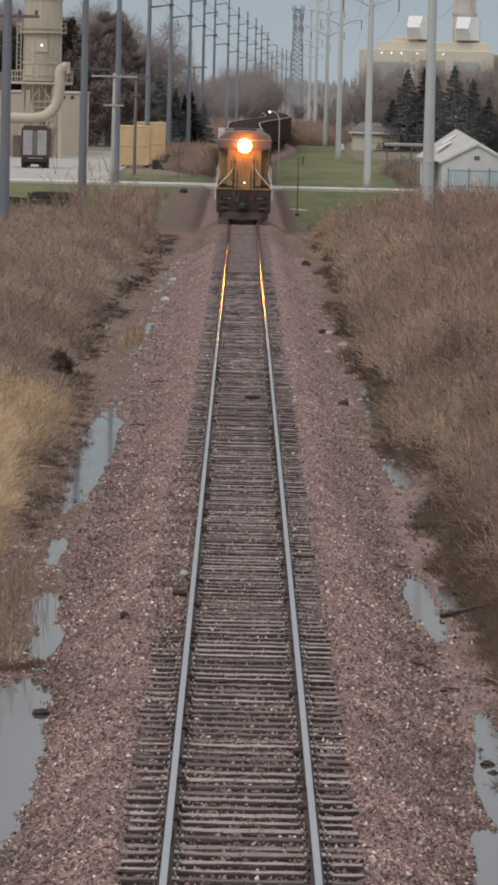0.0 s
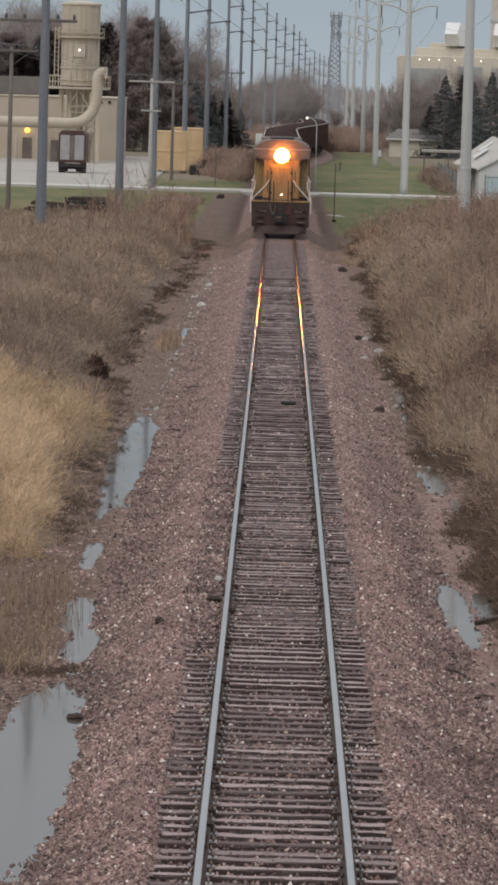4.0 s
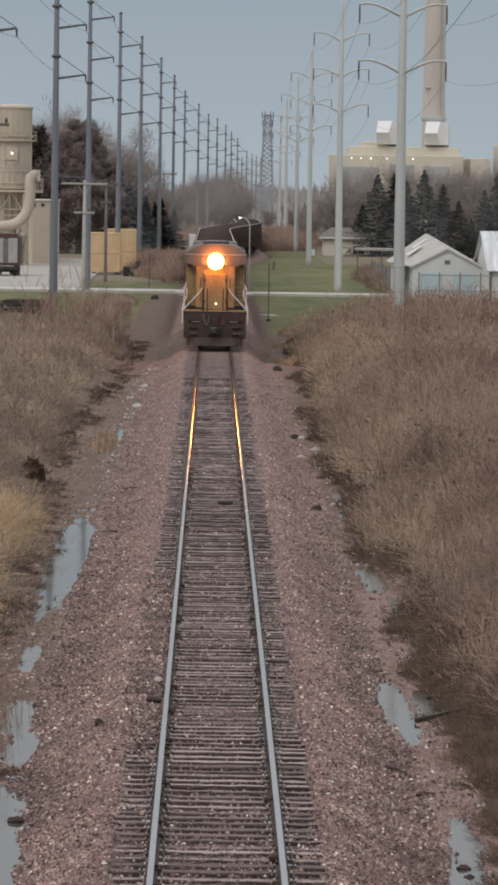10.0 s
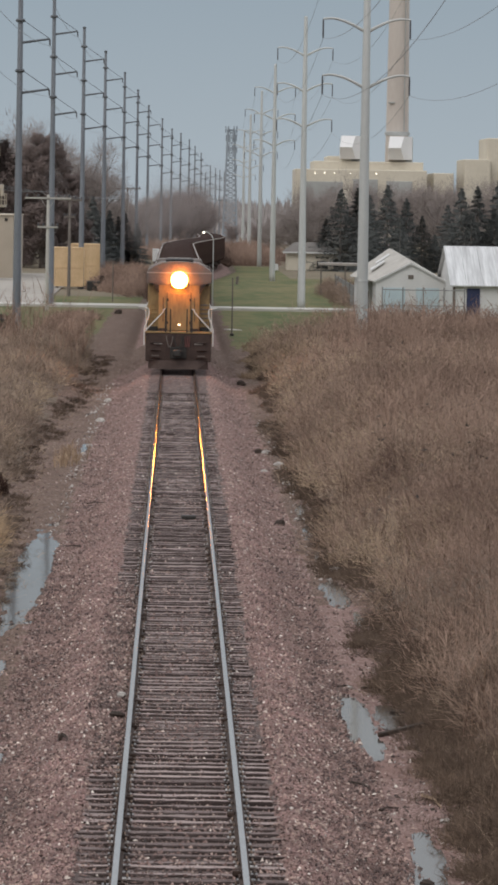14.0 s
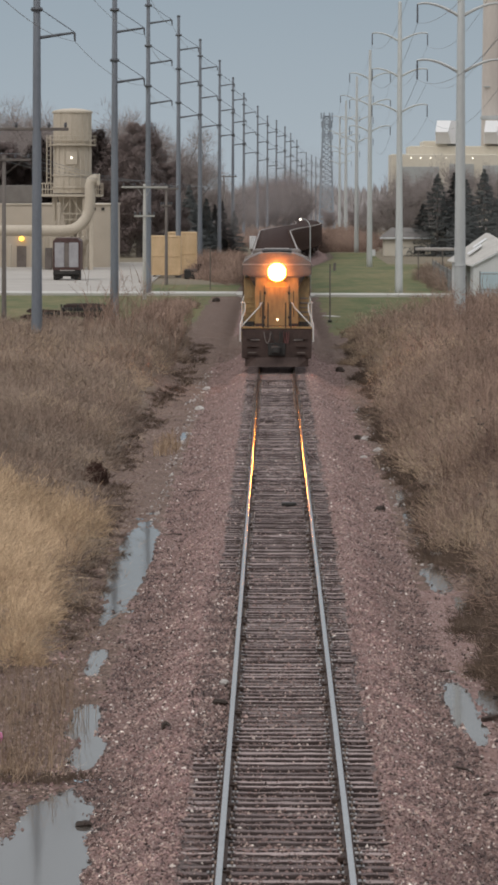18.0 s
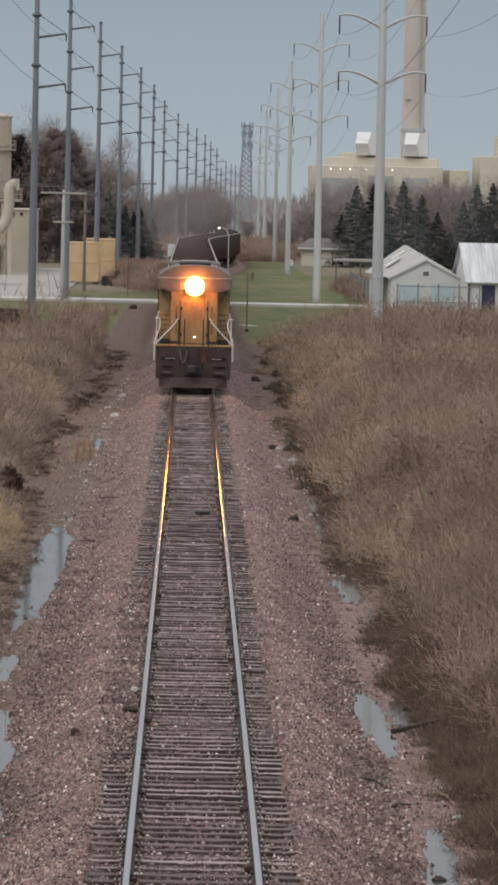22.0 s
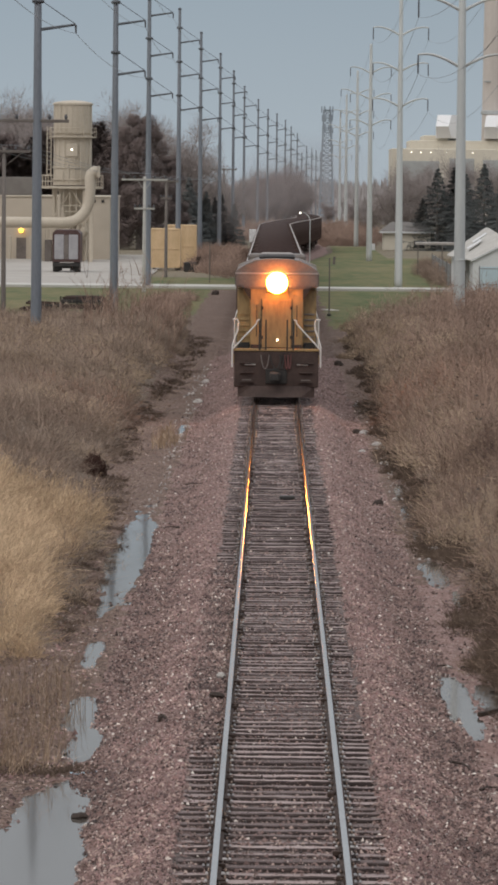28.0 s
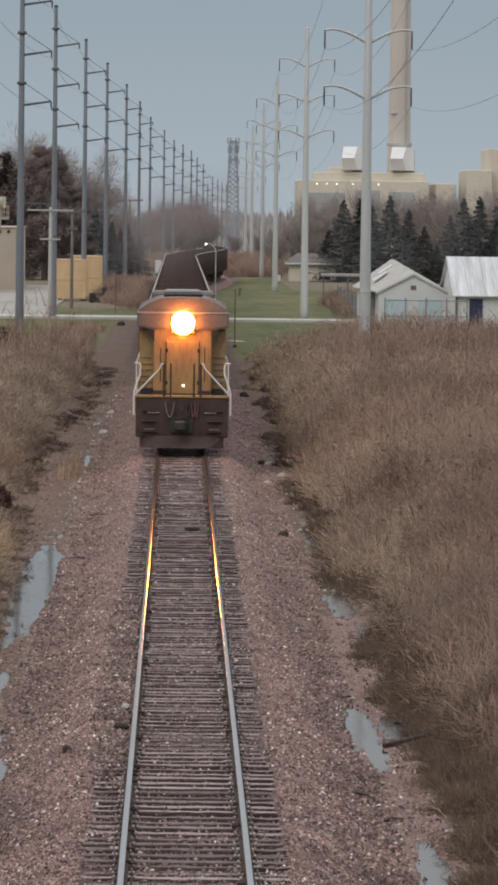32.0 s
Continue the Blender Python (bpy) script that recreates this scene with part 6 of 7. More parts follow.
for s in (-1, 1):
    part("garage_door", Geo().box(s * 1.25 - 0.85, s * 1.25 + 0.85, -0.06, 0, 0.1, 2.2, 0.02), M_PALEBLUE, house, "pale blue garage door")
    part("barge_board", Geo().add([(0, -0.18, 4.10), (s * 2.74, -0.18, 2.67), (s * 2.74, -0.18, 2.53), (0, -0.18, 3.94), (0, -0.13, 4.10), (s * 2.74, -0.13, 2.67), (s * 2.74, -0.13, 2.53), (0, -0.13, 3.94)],
                                  [(0, 1, 2, 3), (7, 6, 5, 4), (0, 4, 5, 1), (1, 5, 6, 2), (2, 6, 7, 3), (3, 7, 4, 0)]), M_WHITE, house, "white barge board")
part("attic_vent", Geo().box(-0.2, 0.2, -0.05, 0, 2.85, 3.15, 0.01), M_ENGINEGREY, house)
for k in range(2):
    part("roof_panel", Geo().box(-0.6, 0.6, -0.5, 0.5, 0, 0.05, 0.01), M_WHITE, house, "pale roof light panel", at=pose(-1.75 - 0.5 * k, 7.6 - 2.6 * k, 4.22 - 0.46 * k, 5, -34, 0))

shed = thing("metal_shed", "long white shed with streaked metal roof and navy door", "shed", pose(19.65, 330, -0.3))
wallp = Geo().add([(0, 0, 0), (0, 18, 0), (0, 18, 2.6), (0, 9, 5.2), (0, 0, 2.6), (14, 0, 0), (14, 18, 0), (14, 18, 2.6), (14, 9, 5.2), (14, 0, 2.6)],
                  [(0, 1, 2, 3, 4), (9, 8, 7, 6, 5), (0, 4, 9, 5), (1, 6, 7, 2), (2, 7, 8, 3), (3, 8, 9, 4), (0, 5, 6, 1)])
part("wall", wallp, M_WHITE, shed)
for k in range(12):
    g = Geo().add([(-0.25 + k * 1.2, -0.35, 2.62), (0.93 + k * 1.2, -0.35, 2.62), (0.93 + k * 1.2, 9, 5.34), (-0.25 + k * 1.2, 9, 5.34),
                   (-0.25 + k * 1.2, -0.35, 2.54), (0.93 + k * 1.2, -0.35, 2.54), (0.93 + k * 1.2, 9, 5.26), (-0.25 + k * 1.2, 9, 5.26)],
                  [(0, 1, 2, 3), (7, 6, 5, 4), (0, 4, 5, 1), (1, 5, 6, 2), (2, 6, 7, 3), (3, 7, 4, 0)])
    part("roof_sheet", g, M_METALROOF, shed, "streaked galvanised roof sheet")
part("rear_roof", Geo().add([(-0.25, 18.3, 2.55), (14.2, 18.3, 2.55), (14.2, 9.02, 5.34), (-0.25, 9.02, 5.34), (-0.25, 18.3, 2.47), (14.2, 18.3, 2.47), (14.2, 9.02, 5.26), (-0.25, 9.02, 5.26)],
                            [(0, 3, 2, 1), (4, 5, 6, 7), (0, 1, 5, 4), (1, 2, 6, 5), (2, 3, 7, 6), (3, 0, 4, 7)]), M_METALROOF, shed)
part("roof_patch", Geo().add([(4.35, 6.2, 4.60), (6.5, 6.2, 4.60), (6.5, 8.9, 5.39), (4.35, 8.9, 5.39), (4.35, 6.2, 4.55), (6.5, 6.2, 4.55), (6.5, 8.9, 5.34), (4.35, 8.9, 5.34)],
                             [(0, 1, 2, 3), (7, 6, 5, 4), (0, 4, 5, 1), (1, 5, 6, 2), (2, 6, 7, 3), (3, 7, 4, 0)]), M_ENGINEGREY, shed, "dull grey roof patch")
part("door", Geo().box(0.95, 1.9, -0.08, 0, 0.05, 2.4, 0.02), M_BLUEDOOR, shed, "navy blue door")
part("corner_post", Geo().box(-0.05, 0.12, -0.12, 0.03, 0, 2.5, 0.01), M_ENGINEGREY, shed)

fence = thing("chain_link_fence", "grey chain-link fence before the white house", "fence", pose(14.4, 326, -0.3))
for k in range(5):
    part("post", Geo().tube([(k * 1.45, 0, -0.3), (k * 1.45, 0, 2.5)], 0.05, 7), M_FENCE, fence)
for z in (1.2, 2.3):
    part("rail", Geo().tube([(0, 0, z), (5.8, 0, z)], 0.035, 6), M_FENCE, fence)
mesh_g = Geo()
for k in range(20):
    mesh_g.tube([(k * 0.29, 0, 0.1), (k * 0.29 + 0.25, 0, 1.2)], 0.008, 3, cap=False)
    mesh_g.tube([(k * 0.29 + 0.25, 0, 0.1), (k * 0.29, 0, 1.2)], 0.008, 3, cap=False)
part("mesh", mesh_g, M_FENCE, fence)
side = thing("wire_fence", "dull wire fence running back beside the lawn", "fence", pose(13.75, 334, -0.3), "")
for k in range(9):
    part("post", Geo().tube([(k * 0.06, k * 10.5, -0.3), (k * 0.06, k * 10.5, 2.0)], 0.05, 7), M_WOODPOLE, side)
for z in (0.5, 0.95, 1.4, 1.85):
    part("wire", Geo().tube([(0, 0, z), (0.48, 84, z)], 0.02, 4), M_FENCE, side)
net = Geo()
for k in range(150):
    net.tube([(k * 0.0032, k * 0.56, 0.1), (k * 0.0032, k * 0.56, 1.85)], 0.012, 3, cap=False)
part("net", net, M_FENCE, side)
carport = thing("lean_to_roof", "low pale lean-to roof beside the house", "shelter", pose(13.0, 420, -0.3))
part("roof", Geo().box(-0.2, 4.8, 0, 3, 2.7, 2.95, 0.03), M_CHORD, carport)
for x in (0, 2.2, 4.5):
    part("post", Geo().box(x - 0.06, x + 0.06, 0.1, 0.22, 0, 2.7), M_WOODPOLE, carport)

far_house = thing("far_house", "low beige house with brown roof beyond the lawn", "house", pose(13.4, 575, -0.3))
part("wall", Geo().box(0.2, 6.0, 0, 7, 0, 2.2, 0.03), M_PLANT, far_house)
part("fascia", Geo().box(-0.32, 6.62, -0.54, -0.5, 2.12, 2.32, 0.01), M_WHITE, far_house, "white eaves board")
part("roof", Geo().add([(-0.3, -0.5, 2.2), (6.6, -0.5, 2.2), (6.6, 7.5, 2.2), (-0.3, 7.5, 2.2), (1.2, 3.5, 3.5), (5.2, 3.5, 3.5)], [(0, 1, 5, 4), (1, 2, 5), (2, 3, 4, 5), (3, 0, 4), (3, 2, 1, 0)]), M_DARKROOF, far_house)
part("window", Geo().box(3.9, 5.3, -0.05, 0, 0.3, 1.2, 0.02), M_DARKSTEEL, far_house, "dark window")
part("white_box", Geo().box(-1.6, -0.9, -1, -0.4, 0, 0.8, 0.03), M_WHITE, far_house)

# ---- power plant far off ----
plant = thing("power_plant", "yellow power plant blocks on the skyline, paled for haze", "power plant", pose(0, 1600, -6.0))
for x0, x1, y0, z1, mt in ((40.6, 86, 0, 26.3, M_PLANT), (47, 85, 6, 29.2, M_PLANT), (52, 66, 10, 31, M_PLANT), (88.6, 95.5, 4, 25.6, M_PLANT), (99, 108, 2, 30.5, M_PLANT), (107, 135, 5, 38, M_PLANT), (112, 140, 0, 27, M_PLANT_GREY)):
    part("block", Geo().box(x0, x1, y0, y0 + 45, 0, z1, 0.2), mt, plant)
for x0, x1, z0, z1 in ((60.5, 69, 10, 23), (72, 81, 10, 22.5), (43, 57, 12, 22)):
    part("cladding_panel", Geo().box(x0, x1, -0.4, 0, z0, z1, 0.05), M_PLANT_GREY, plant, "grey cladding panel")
for x in (44, 47.3, 50.6, 54.0, 59.5, 68.5):
    part("roof_lamp", lamp_disc(0.17, -0.6, 25.0, x, 0.2, 10), M_PLANTLAMP, plant, "small white lamp")
for x in (56.0, 72.8):
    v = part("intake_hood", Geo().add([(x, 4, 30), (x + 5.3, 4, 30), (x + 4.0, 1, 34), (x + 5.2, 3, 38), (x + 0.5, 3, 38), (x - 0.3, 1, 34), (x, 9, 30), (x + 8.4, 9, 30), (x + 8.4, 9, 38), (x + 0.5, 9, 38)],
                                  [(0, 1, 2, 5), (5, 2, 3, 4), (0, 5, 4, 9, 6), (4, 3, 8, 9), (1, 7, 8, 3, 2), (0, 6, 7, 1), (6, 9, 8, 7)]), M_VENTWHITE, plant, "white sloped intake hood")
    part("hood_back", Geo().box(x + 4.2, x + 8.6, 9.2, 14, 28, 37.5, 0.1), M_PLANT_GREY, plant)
stack = thing("chimney_stack", "tall beige concrete chimney stack", "chimney", pose(76.0, 1612, -6.0))
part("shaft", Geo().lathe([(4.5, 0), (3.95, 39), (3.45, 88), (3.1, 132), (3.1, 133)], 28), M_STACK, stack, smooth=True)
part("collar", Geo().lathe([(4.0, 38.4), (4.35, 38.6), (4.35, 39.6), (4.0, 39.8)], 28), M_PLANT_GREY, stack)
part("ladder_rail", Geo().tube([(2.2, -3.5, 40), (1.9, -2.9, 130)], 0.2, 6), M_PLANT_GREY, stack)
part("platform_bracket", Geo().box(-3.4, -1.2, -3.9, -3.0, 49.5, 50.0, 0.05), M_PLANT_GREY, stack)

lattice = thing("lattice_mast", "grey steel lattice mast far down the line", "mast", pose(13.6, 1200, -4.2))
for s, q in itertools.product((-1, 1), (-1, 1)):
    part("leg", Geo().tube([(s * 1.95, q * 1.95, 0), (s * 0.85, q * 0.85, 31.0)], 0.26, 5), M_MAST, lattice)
for k in range(24):
    w0, w1 = 1.95 - 1.1 * k / 24, 1.95 - 1.1 * (k + 1) / 24
    z0, z1 = 31.0 * k / 24, 31.0 * (k + 1) / 24
    for q in (-1, 1):
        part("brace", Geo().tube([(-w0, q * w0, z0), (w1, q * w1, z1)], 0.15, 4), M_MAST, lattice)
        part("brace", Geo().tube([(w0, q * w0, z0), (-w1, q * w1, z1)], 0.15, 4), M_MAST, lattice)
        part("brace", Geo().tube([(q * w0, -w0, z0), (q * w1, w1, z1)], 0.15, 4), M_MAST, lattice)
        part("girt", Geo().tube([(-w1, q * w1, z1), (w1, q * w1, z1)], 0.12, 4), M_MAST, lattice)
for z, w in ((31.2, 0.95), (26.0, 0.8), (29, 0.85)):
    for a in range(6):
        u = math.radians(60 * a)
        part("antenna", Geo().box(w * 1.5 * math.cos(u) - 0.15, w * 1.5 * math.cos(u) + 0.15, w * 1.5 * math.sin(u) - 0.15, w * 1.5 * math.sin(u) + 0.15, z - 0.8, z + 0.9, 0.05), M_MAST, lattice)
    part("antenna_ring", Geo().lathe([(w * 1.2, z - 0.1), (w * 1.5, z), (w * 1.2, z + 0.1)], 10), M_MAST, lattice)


# ---- trees ----
def leaf_cloud(points, size, seed):
    """Loose triangles round given points."""
    r = np.random.RandomState(seed)
    k = len(points)
    a = r.normal(0, 1, (k, 3))
    b = r.normal(0, 1, (k, 3))
    a = a / np.linalg.norm(a, axis=1)[:, None] * size[:, None]
    b = b / np.linalg.norm(b, axis=1)[:, None] * size[:, None] * 0.35
    v = np.stack([points, points + a + b, points + a - b], 1).reshape(-1, 3)
    return v, np.arange(3 * k)


def bare_tree(h, seed, twig=None):
    t = thing("bare_tree", "leafless grey-brown deciduous tree", "tree", group="bare trees")
    rr = random.Random(seed)
    g = Geo()
    g.tube([(0, 0, -0.4), (rr.uniform(-0.1, 0.1) * h * 0.2, 0, h * 0.3), (rr.uniform(-0.1, 0.1) * h * 0.3, 0, h * 0.62)], h * 0.022, 6, h * 0.008)
    part("trunk", g, M_BARK, t)
    lg = Geo()
    ends = []
    for k in range(20):
        z0 = h * rr.uniform(0.18, 0.6)
        a = rr.uniform(0, 6.28)
        ln = h * rr.uniform(0.2, 0.42)
        up = rr.uniform(0.5, 1.3)
        p0 = Vector((0, 0, z0))
        d = Vector((math.cos(a), math.sin(a), up)).normalized()
        p1 = p0 + d * ln * 0.5
        p2 = p1 + (d + Vector((0, 0, 0.35))).normalized() * ln * 0.6
        lg.tube([p0, p1, p2], h * 0.008, 4, h * 0.002, cap=False)
        for q in range(5):
            b = p1.lerp(p2, rr.uniform(0, 1))
            e2 = b + Vector((rr.uniform(-1, 1), rr.uniform(-1, 1), rr.uniform(0.2, 1.3))).normalized() * h * rr.uniform(0.08, 0.18)
            lg.tube([b, e2], h * 0.003, 3, h * 0.001, cap=False)
            ends += [tuple(b.lerp(e2, w)) for w in (0.3, 0.6, 0.9, 1.0)]
    part("branch_work", lg, M_BARK, t)
    r = np.random.RandomState(seed)
    pts = np.array(ends)
    pts = np.repeat(pts, 34, 0) + r.normal(0, h * 0.034, (len(pts) * 34, 3))
    v, loops = leaf_cloud(pts, r.uniform(0.03, 0.07, len(pts)) * h, seed)
    v = v.reshape(-1, 3, 3)
    v[:, 1, 2] += h * 0.02
    v[:, 2] = v[:, 0] + (v[:, 2] - v[:, 1]) * 0.08
    crown = new("crown", raw_mesh("crown", v.reshape(-1, 3), loops, 3, twig or M_CROWN))
    crown.parent = t
    return t


def conifer(h, w, seed, mt, lab):
    t = thing("conifer", lab, "tree", group="evergreens")
    part("trunk", Geo().lathe([(h * 0.02, -0.3), (h * 0.018, 0), (h * 0.003, h * 0.98)], 7), M_BARK, t)
    r = np.random.RandomState(seed)
    pts, sz, nrm = [], [], []
    layers = int(h * 1.9)
    for k in range(layers):
        for j in range(13):
            f = min(max((k + r.uniform(-0.7, 0.7)) / layers, 0.0), 0.985)
            a = 6.283 * (j + r.uniform(-0.4, 0.4)) / 13 + k * 1.1
            reach = w * (1 - f) ** 1.0 * r.uniform(0.66, 1.14) + 0.06
            u = r.uniform(0.10, 1.0, 105) ** 0.7
            side = r.normal(0, 0.13, 105) * reach * (1.2 - u) + r.normal(0, 0.06, 105)
            z = h * (0.03 + 0.97 * f) - reach * 0.30 * u + reach * 0.16 * u ** 3 - np.abs(r.normal(0, 0.10, 105)) * (1 - 0.6 * u)
            pts.append(np.stack([math.cos(a) * reach * u - math.sin(a) * side, math.sin(a) * reach * u + math.cos(a) * side, np.maximum(z, 0.05)], 1))
            sz.append(r.uniform(0.10, 0.26, 105) * (1 - 0.5 * f))
            nrm.append(np.stack([math.cos(a) * u, math.sin(a) * u, 0.55 + 0 * u + 1.5 * (z - h * (0.03 + 0.97 * f)) / (reach + 0.3)], 1))
    pts, sz = np.concatenate(pts), np.concatenate(sz)
    v, loops = leaf_cloud(pts, sz, seed + 1)
    crown = new("crown", soften(raw_mesh("crown", outward(v), loops, 3, mt), np.repeat(np.concatenate(nrm), 3, 0)))
    crown.parent = t
    return t


def round_tree(h, w, seed, mt, lab):
    """A broad tree with a lumpy crown of old leaves down to the ground."""
    t = thing("round_evergreen", lab, "tree", group="evergreens")
    part("trunk", Geo().lathe([(h * 0.025, -0.3), (h * 0.02, h * 0.3), (h * 0.006, h * 0.9)], 7), M_BARK, t)
    r = np.random.RandomState(seed)
    lumps = []
    for k in range(110):
        f = r.uniform(0.06, 0.95)
        reach = w * math.sin(math.pi * min(0.16 + 0.84 * f, 1.0)) ** 0.55 * 0.75
        a = r.uniform(0, 6.28)
        lumps.append((math.cos(a) * reach * r.uniform(0.3, 1), math.sin(a) * reach * r.uniform(0.3, 1), h * f, r.uniform(0.16, 0.28) * w * (1.15 - 0.5 * f)))
    pts, sz, nrm = [], [], []
    for x, y, z, q in lumps:
        d = r.normal(0, 1, (440, 3))
        d /= np.linalg.norm(d, axis=1)[:, None]
        pts.append(np.array([x, y, z]) + d * (q * r.uniform(0.45, 1.1, 440))[:, None])
        sz.append(r.uniform(0.12, 0.24, 440))
        nrm.append(d + np.array([x / w, y / w, 0.3]))
    v, loops = leaf_cloud(np.concatenate(pts), np.concatenate(sz), seed + 1)
    crown = new("crown", soften(raw_mesh("crown", outward(v), loops, 3, mt), np.repeat(np.concatenate(nrm), 3, 0)))
    crown.parent = t
    return t


def scatter(proto, rows, zoff=0.0):
    for i, (x, y, s, a) in enumerate(rows):
        m = pose(x, y, lz(x, y) + zoff, 0, 0, a)
        ob = proto if i == 0 else copy_thing(proto, m)
        ob.matrix_basis = m @ Matrix.Diagonal((s, s, s, 1))


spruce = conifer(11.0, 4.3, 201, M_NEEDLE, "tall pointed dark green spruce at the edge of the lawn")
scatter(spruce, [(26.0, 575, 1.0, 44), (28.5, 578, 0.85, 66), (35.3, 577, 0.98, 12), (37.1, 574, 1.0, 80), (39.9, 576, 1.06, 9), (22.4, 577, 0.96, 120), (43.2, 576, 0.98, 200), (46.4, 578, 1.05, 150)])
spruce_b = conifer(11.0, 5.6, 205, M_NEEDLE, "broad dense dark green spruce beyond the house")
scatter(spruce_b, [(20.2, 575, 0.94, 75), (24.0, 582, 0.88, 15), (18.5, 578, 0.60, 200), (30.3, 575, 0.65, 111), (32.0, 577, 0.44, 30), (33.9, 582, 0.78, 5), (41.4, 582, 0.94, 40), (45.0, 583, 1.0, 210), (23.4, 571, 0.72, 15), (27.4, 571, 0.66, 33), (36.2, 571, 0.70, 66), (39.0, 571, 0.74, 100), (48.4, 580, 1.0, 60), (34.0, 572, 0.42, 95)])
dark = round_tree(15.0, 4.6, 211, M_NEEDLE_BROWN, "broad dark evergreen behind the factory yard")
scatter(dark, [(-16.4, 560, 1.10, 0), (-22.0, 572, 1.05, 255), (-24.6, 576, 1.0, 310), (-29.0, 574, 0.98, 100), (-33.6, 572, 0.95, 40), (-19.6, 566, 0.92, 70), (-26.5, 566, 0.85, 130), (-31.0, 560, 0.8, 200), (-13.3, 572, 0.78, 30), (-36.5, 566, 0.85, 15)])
hedge = conifer(8.0, 2.9, 215, M_NEEDLE, "dark evergreen in the hedge row behind the yard")
scatter(hedge, [(-11.05, 600, 1.12, 0), (-8.9, 604, 0.90, 90), (-6.9, 610, 0.85, 180), (-12.8, 604, 0.9, 45), (-10.0, 614, 0.86, 100), (-7.9, 616, 0.8, 200), (-5.4, 618, 0.7, 300)])
bare_a = bare_tree(15.0, 301)
scatter(bare_a, [(-38.0, 630, 1.28, 0), (-33.5, 650, 1.25, 80), (-17.8, 640, 1.25, 150), (-29, 640, 1.1, 220), (-22, 650, 1.2, 10), (17.2, 604, 0.66, 40), (27.0, 650, 0.82, 120), (38.5, 640, 0.78, 200), (-30.5, 600, 1.12, 30), (-25.2, 605, 1.16, 99), (-35.5, 604, 1.05, 170), (14.9, 612, 0.5, 77), (32.6, 612, 0.74, 210), (-12.0, 630, 0.9, 60), (-40.5, 600, 1.1, 20), (-27.5, 588, 1.0, 200), (-31.8, 586, 1.06, 310), (-36.0, 588, 1.0, 70), (-29.6, 612, 1.2, 140), (-23.4, 615, 1.1, 250), (-20.4, 622, 1.15, 15)])
bare_b = bare_tree(13.0, 305)
scatter(bare_b, [(15.9, 598, 0.66, 140), (18.6, 610, 0.84, 10), (33.9, 604, 0.8, 60), (-22.8, 590, 1.15, 80), (-33.0, 590, 1.2, 160), (-9.6, 660, 0.75, 10), (-6.2, 690, 0.75, 200), (-14.0, 660, 1.3, 30), (-42, 640, 1.35, 100), (19.0, 648, 0.78, 170), (31.5, 655, 0.9, 240), (35.5, 650, 0.88, 70), (13.6, 655, 0.5, 0), (44, 650, 0.95, 130), (23.5, 660, 0.85, 15)])
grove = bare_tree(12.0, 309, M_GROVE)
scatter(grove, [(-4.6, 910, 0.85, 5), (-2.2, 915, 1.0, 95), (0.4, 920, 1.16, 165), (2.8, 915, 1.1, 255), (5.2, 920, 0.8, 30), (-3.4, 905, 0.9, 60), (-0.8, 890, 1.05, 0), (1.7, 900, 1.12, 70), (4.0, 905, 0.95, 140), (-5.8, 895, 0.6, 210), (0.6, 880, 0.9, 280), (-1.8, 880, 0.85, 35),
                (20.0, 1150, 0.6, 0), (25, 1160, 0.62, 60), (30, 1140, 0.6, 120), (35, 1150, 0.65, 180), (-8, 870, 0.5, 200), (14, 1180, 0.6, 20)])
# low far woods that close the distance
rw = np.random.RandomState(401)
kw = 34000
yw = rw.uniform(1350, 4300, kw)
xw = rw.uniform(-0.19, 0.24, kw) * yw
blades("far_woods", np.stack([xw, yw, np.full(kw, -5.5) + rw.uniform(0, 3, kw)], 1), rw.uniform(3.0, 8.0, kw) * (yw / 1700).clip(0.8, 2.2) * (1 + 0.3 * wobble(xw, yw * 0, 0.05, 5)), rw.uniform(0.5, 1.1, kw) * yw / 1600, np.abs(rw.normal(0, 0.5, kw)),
       np.zeros(kw), M_CROWN_HAZE, 402, "hazy bare woods on the horizon", "woods")

# ---- small things along the line ----
def rough(g, s, seed):
    """Knocks a rock out of round."""
    r = random.Random(seed)
    g.v = [(x * 0.85 + r.uniform(-0.3, 0.3) * s, y * 0.85 + r.uniform(-0.3, 0.3) * s, z + r.uniform(-0.15, 0.15) * s) for x, y, z in g.v]



solid("tie_offcut", Geo().box(-0.18, 0.18, -0.16, 0.16, 0.0, 0.09, 0.02), M_DARKSTEEL, "black steel scrap lying between the rails", "scrap", pose(0.25, 115.2, 0.0, 0, 0, 6))
log = thing("timber_baulk", "dark wet sawn timber at the edge of a puddle", "timber", pose(3.30, 73.6, WATER_Z + 0.07, 0, -4, 50))
part("beam", Geo().box(-0.15, 1.05, -0.045, 0.045, -0.035, 0.035, 0.010), M_STUMP, log)
part("broken_end", Geo().box(1.05, 1.16, -0.04, 0.01, -0.03, 0.015, 0.01), M_STUMP, log)
bushes("withered_dock", 9, (-5.30, -4.98), (131.0, 132.2), (0.24, 0.34), 2.3, 420, (0.08, 0.2), (0.012, 0.024), M_DOCK, 133, "dark rust-brown withered weed clump on the bank", lambda x, y, r: x < 0, "weeds")
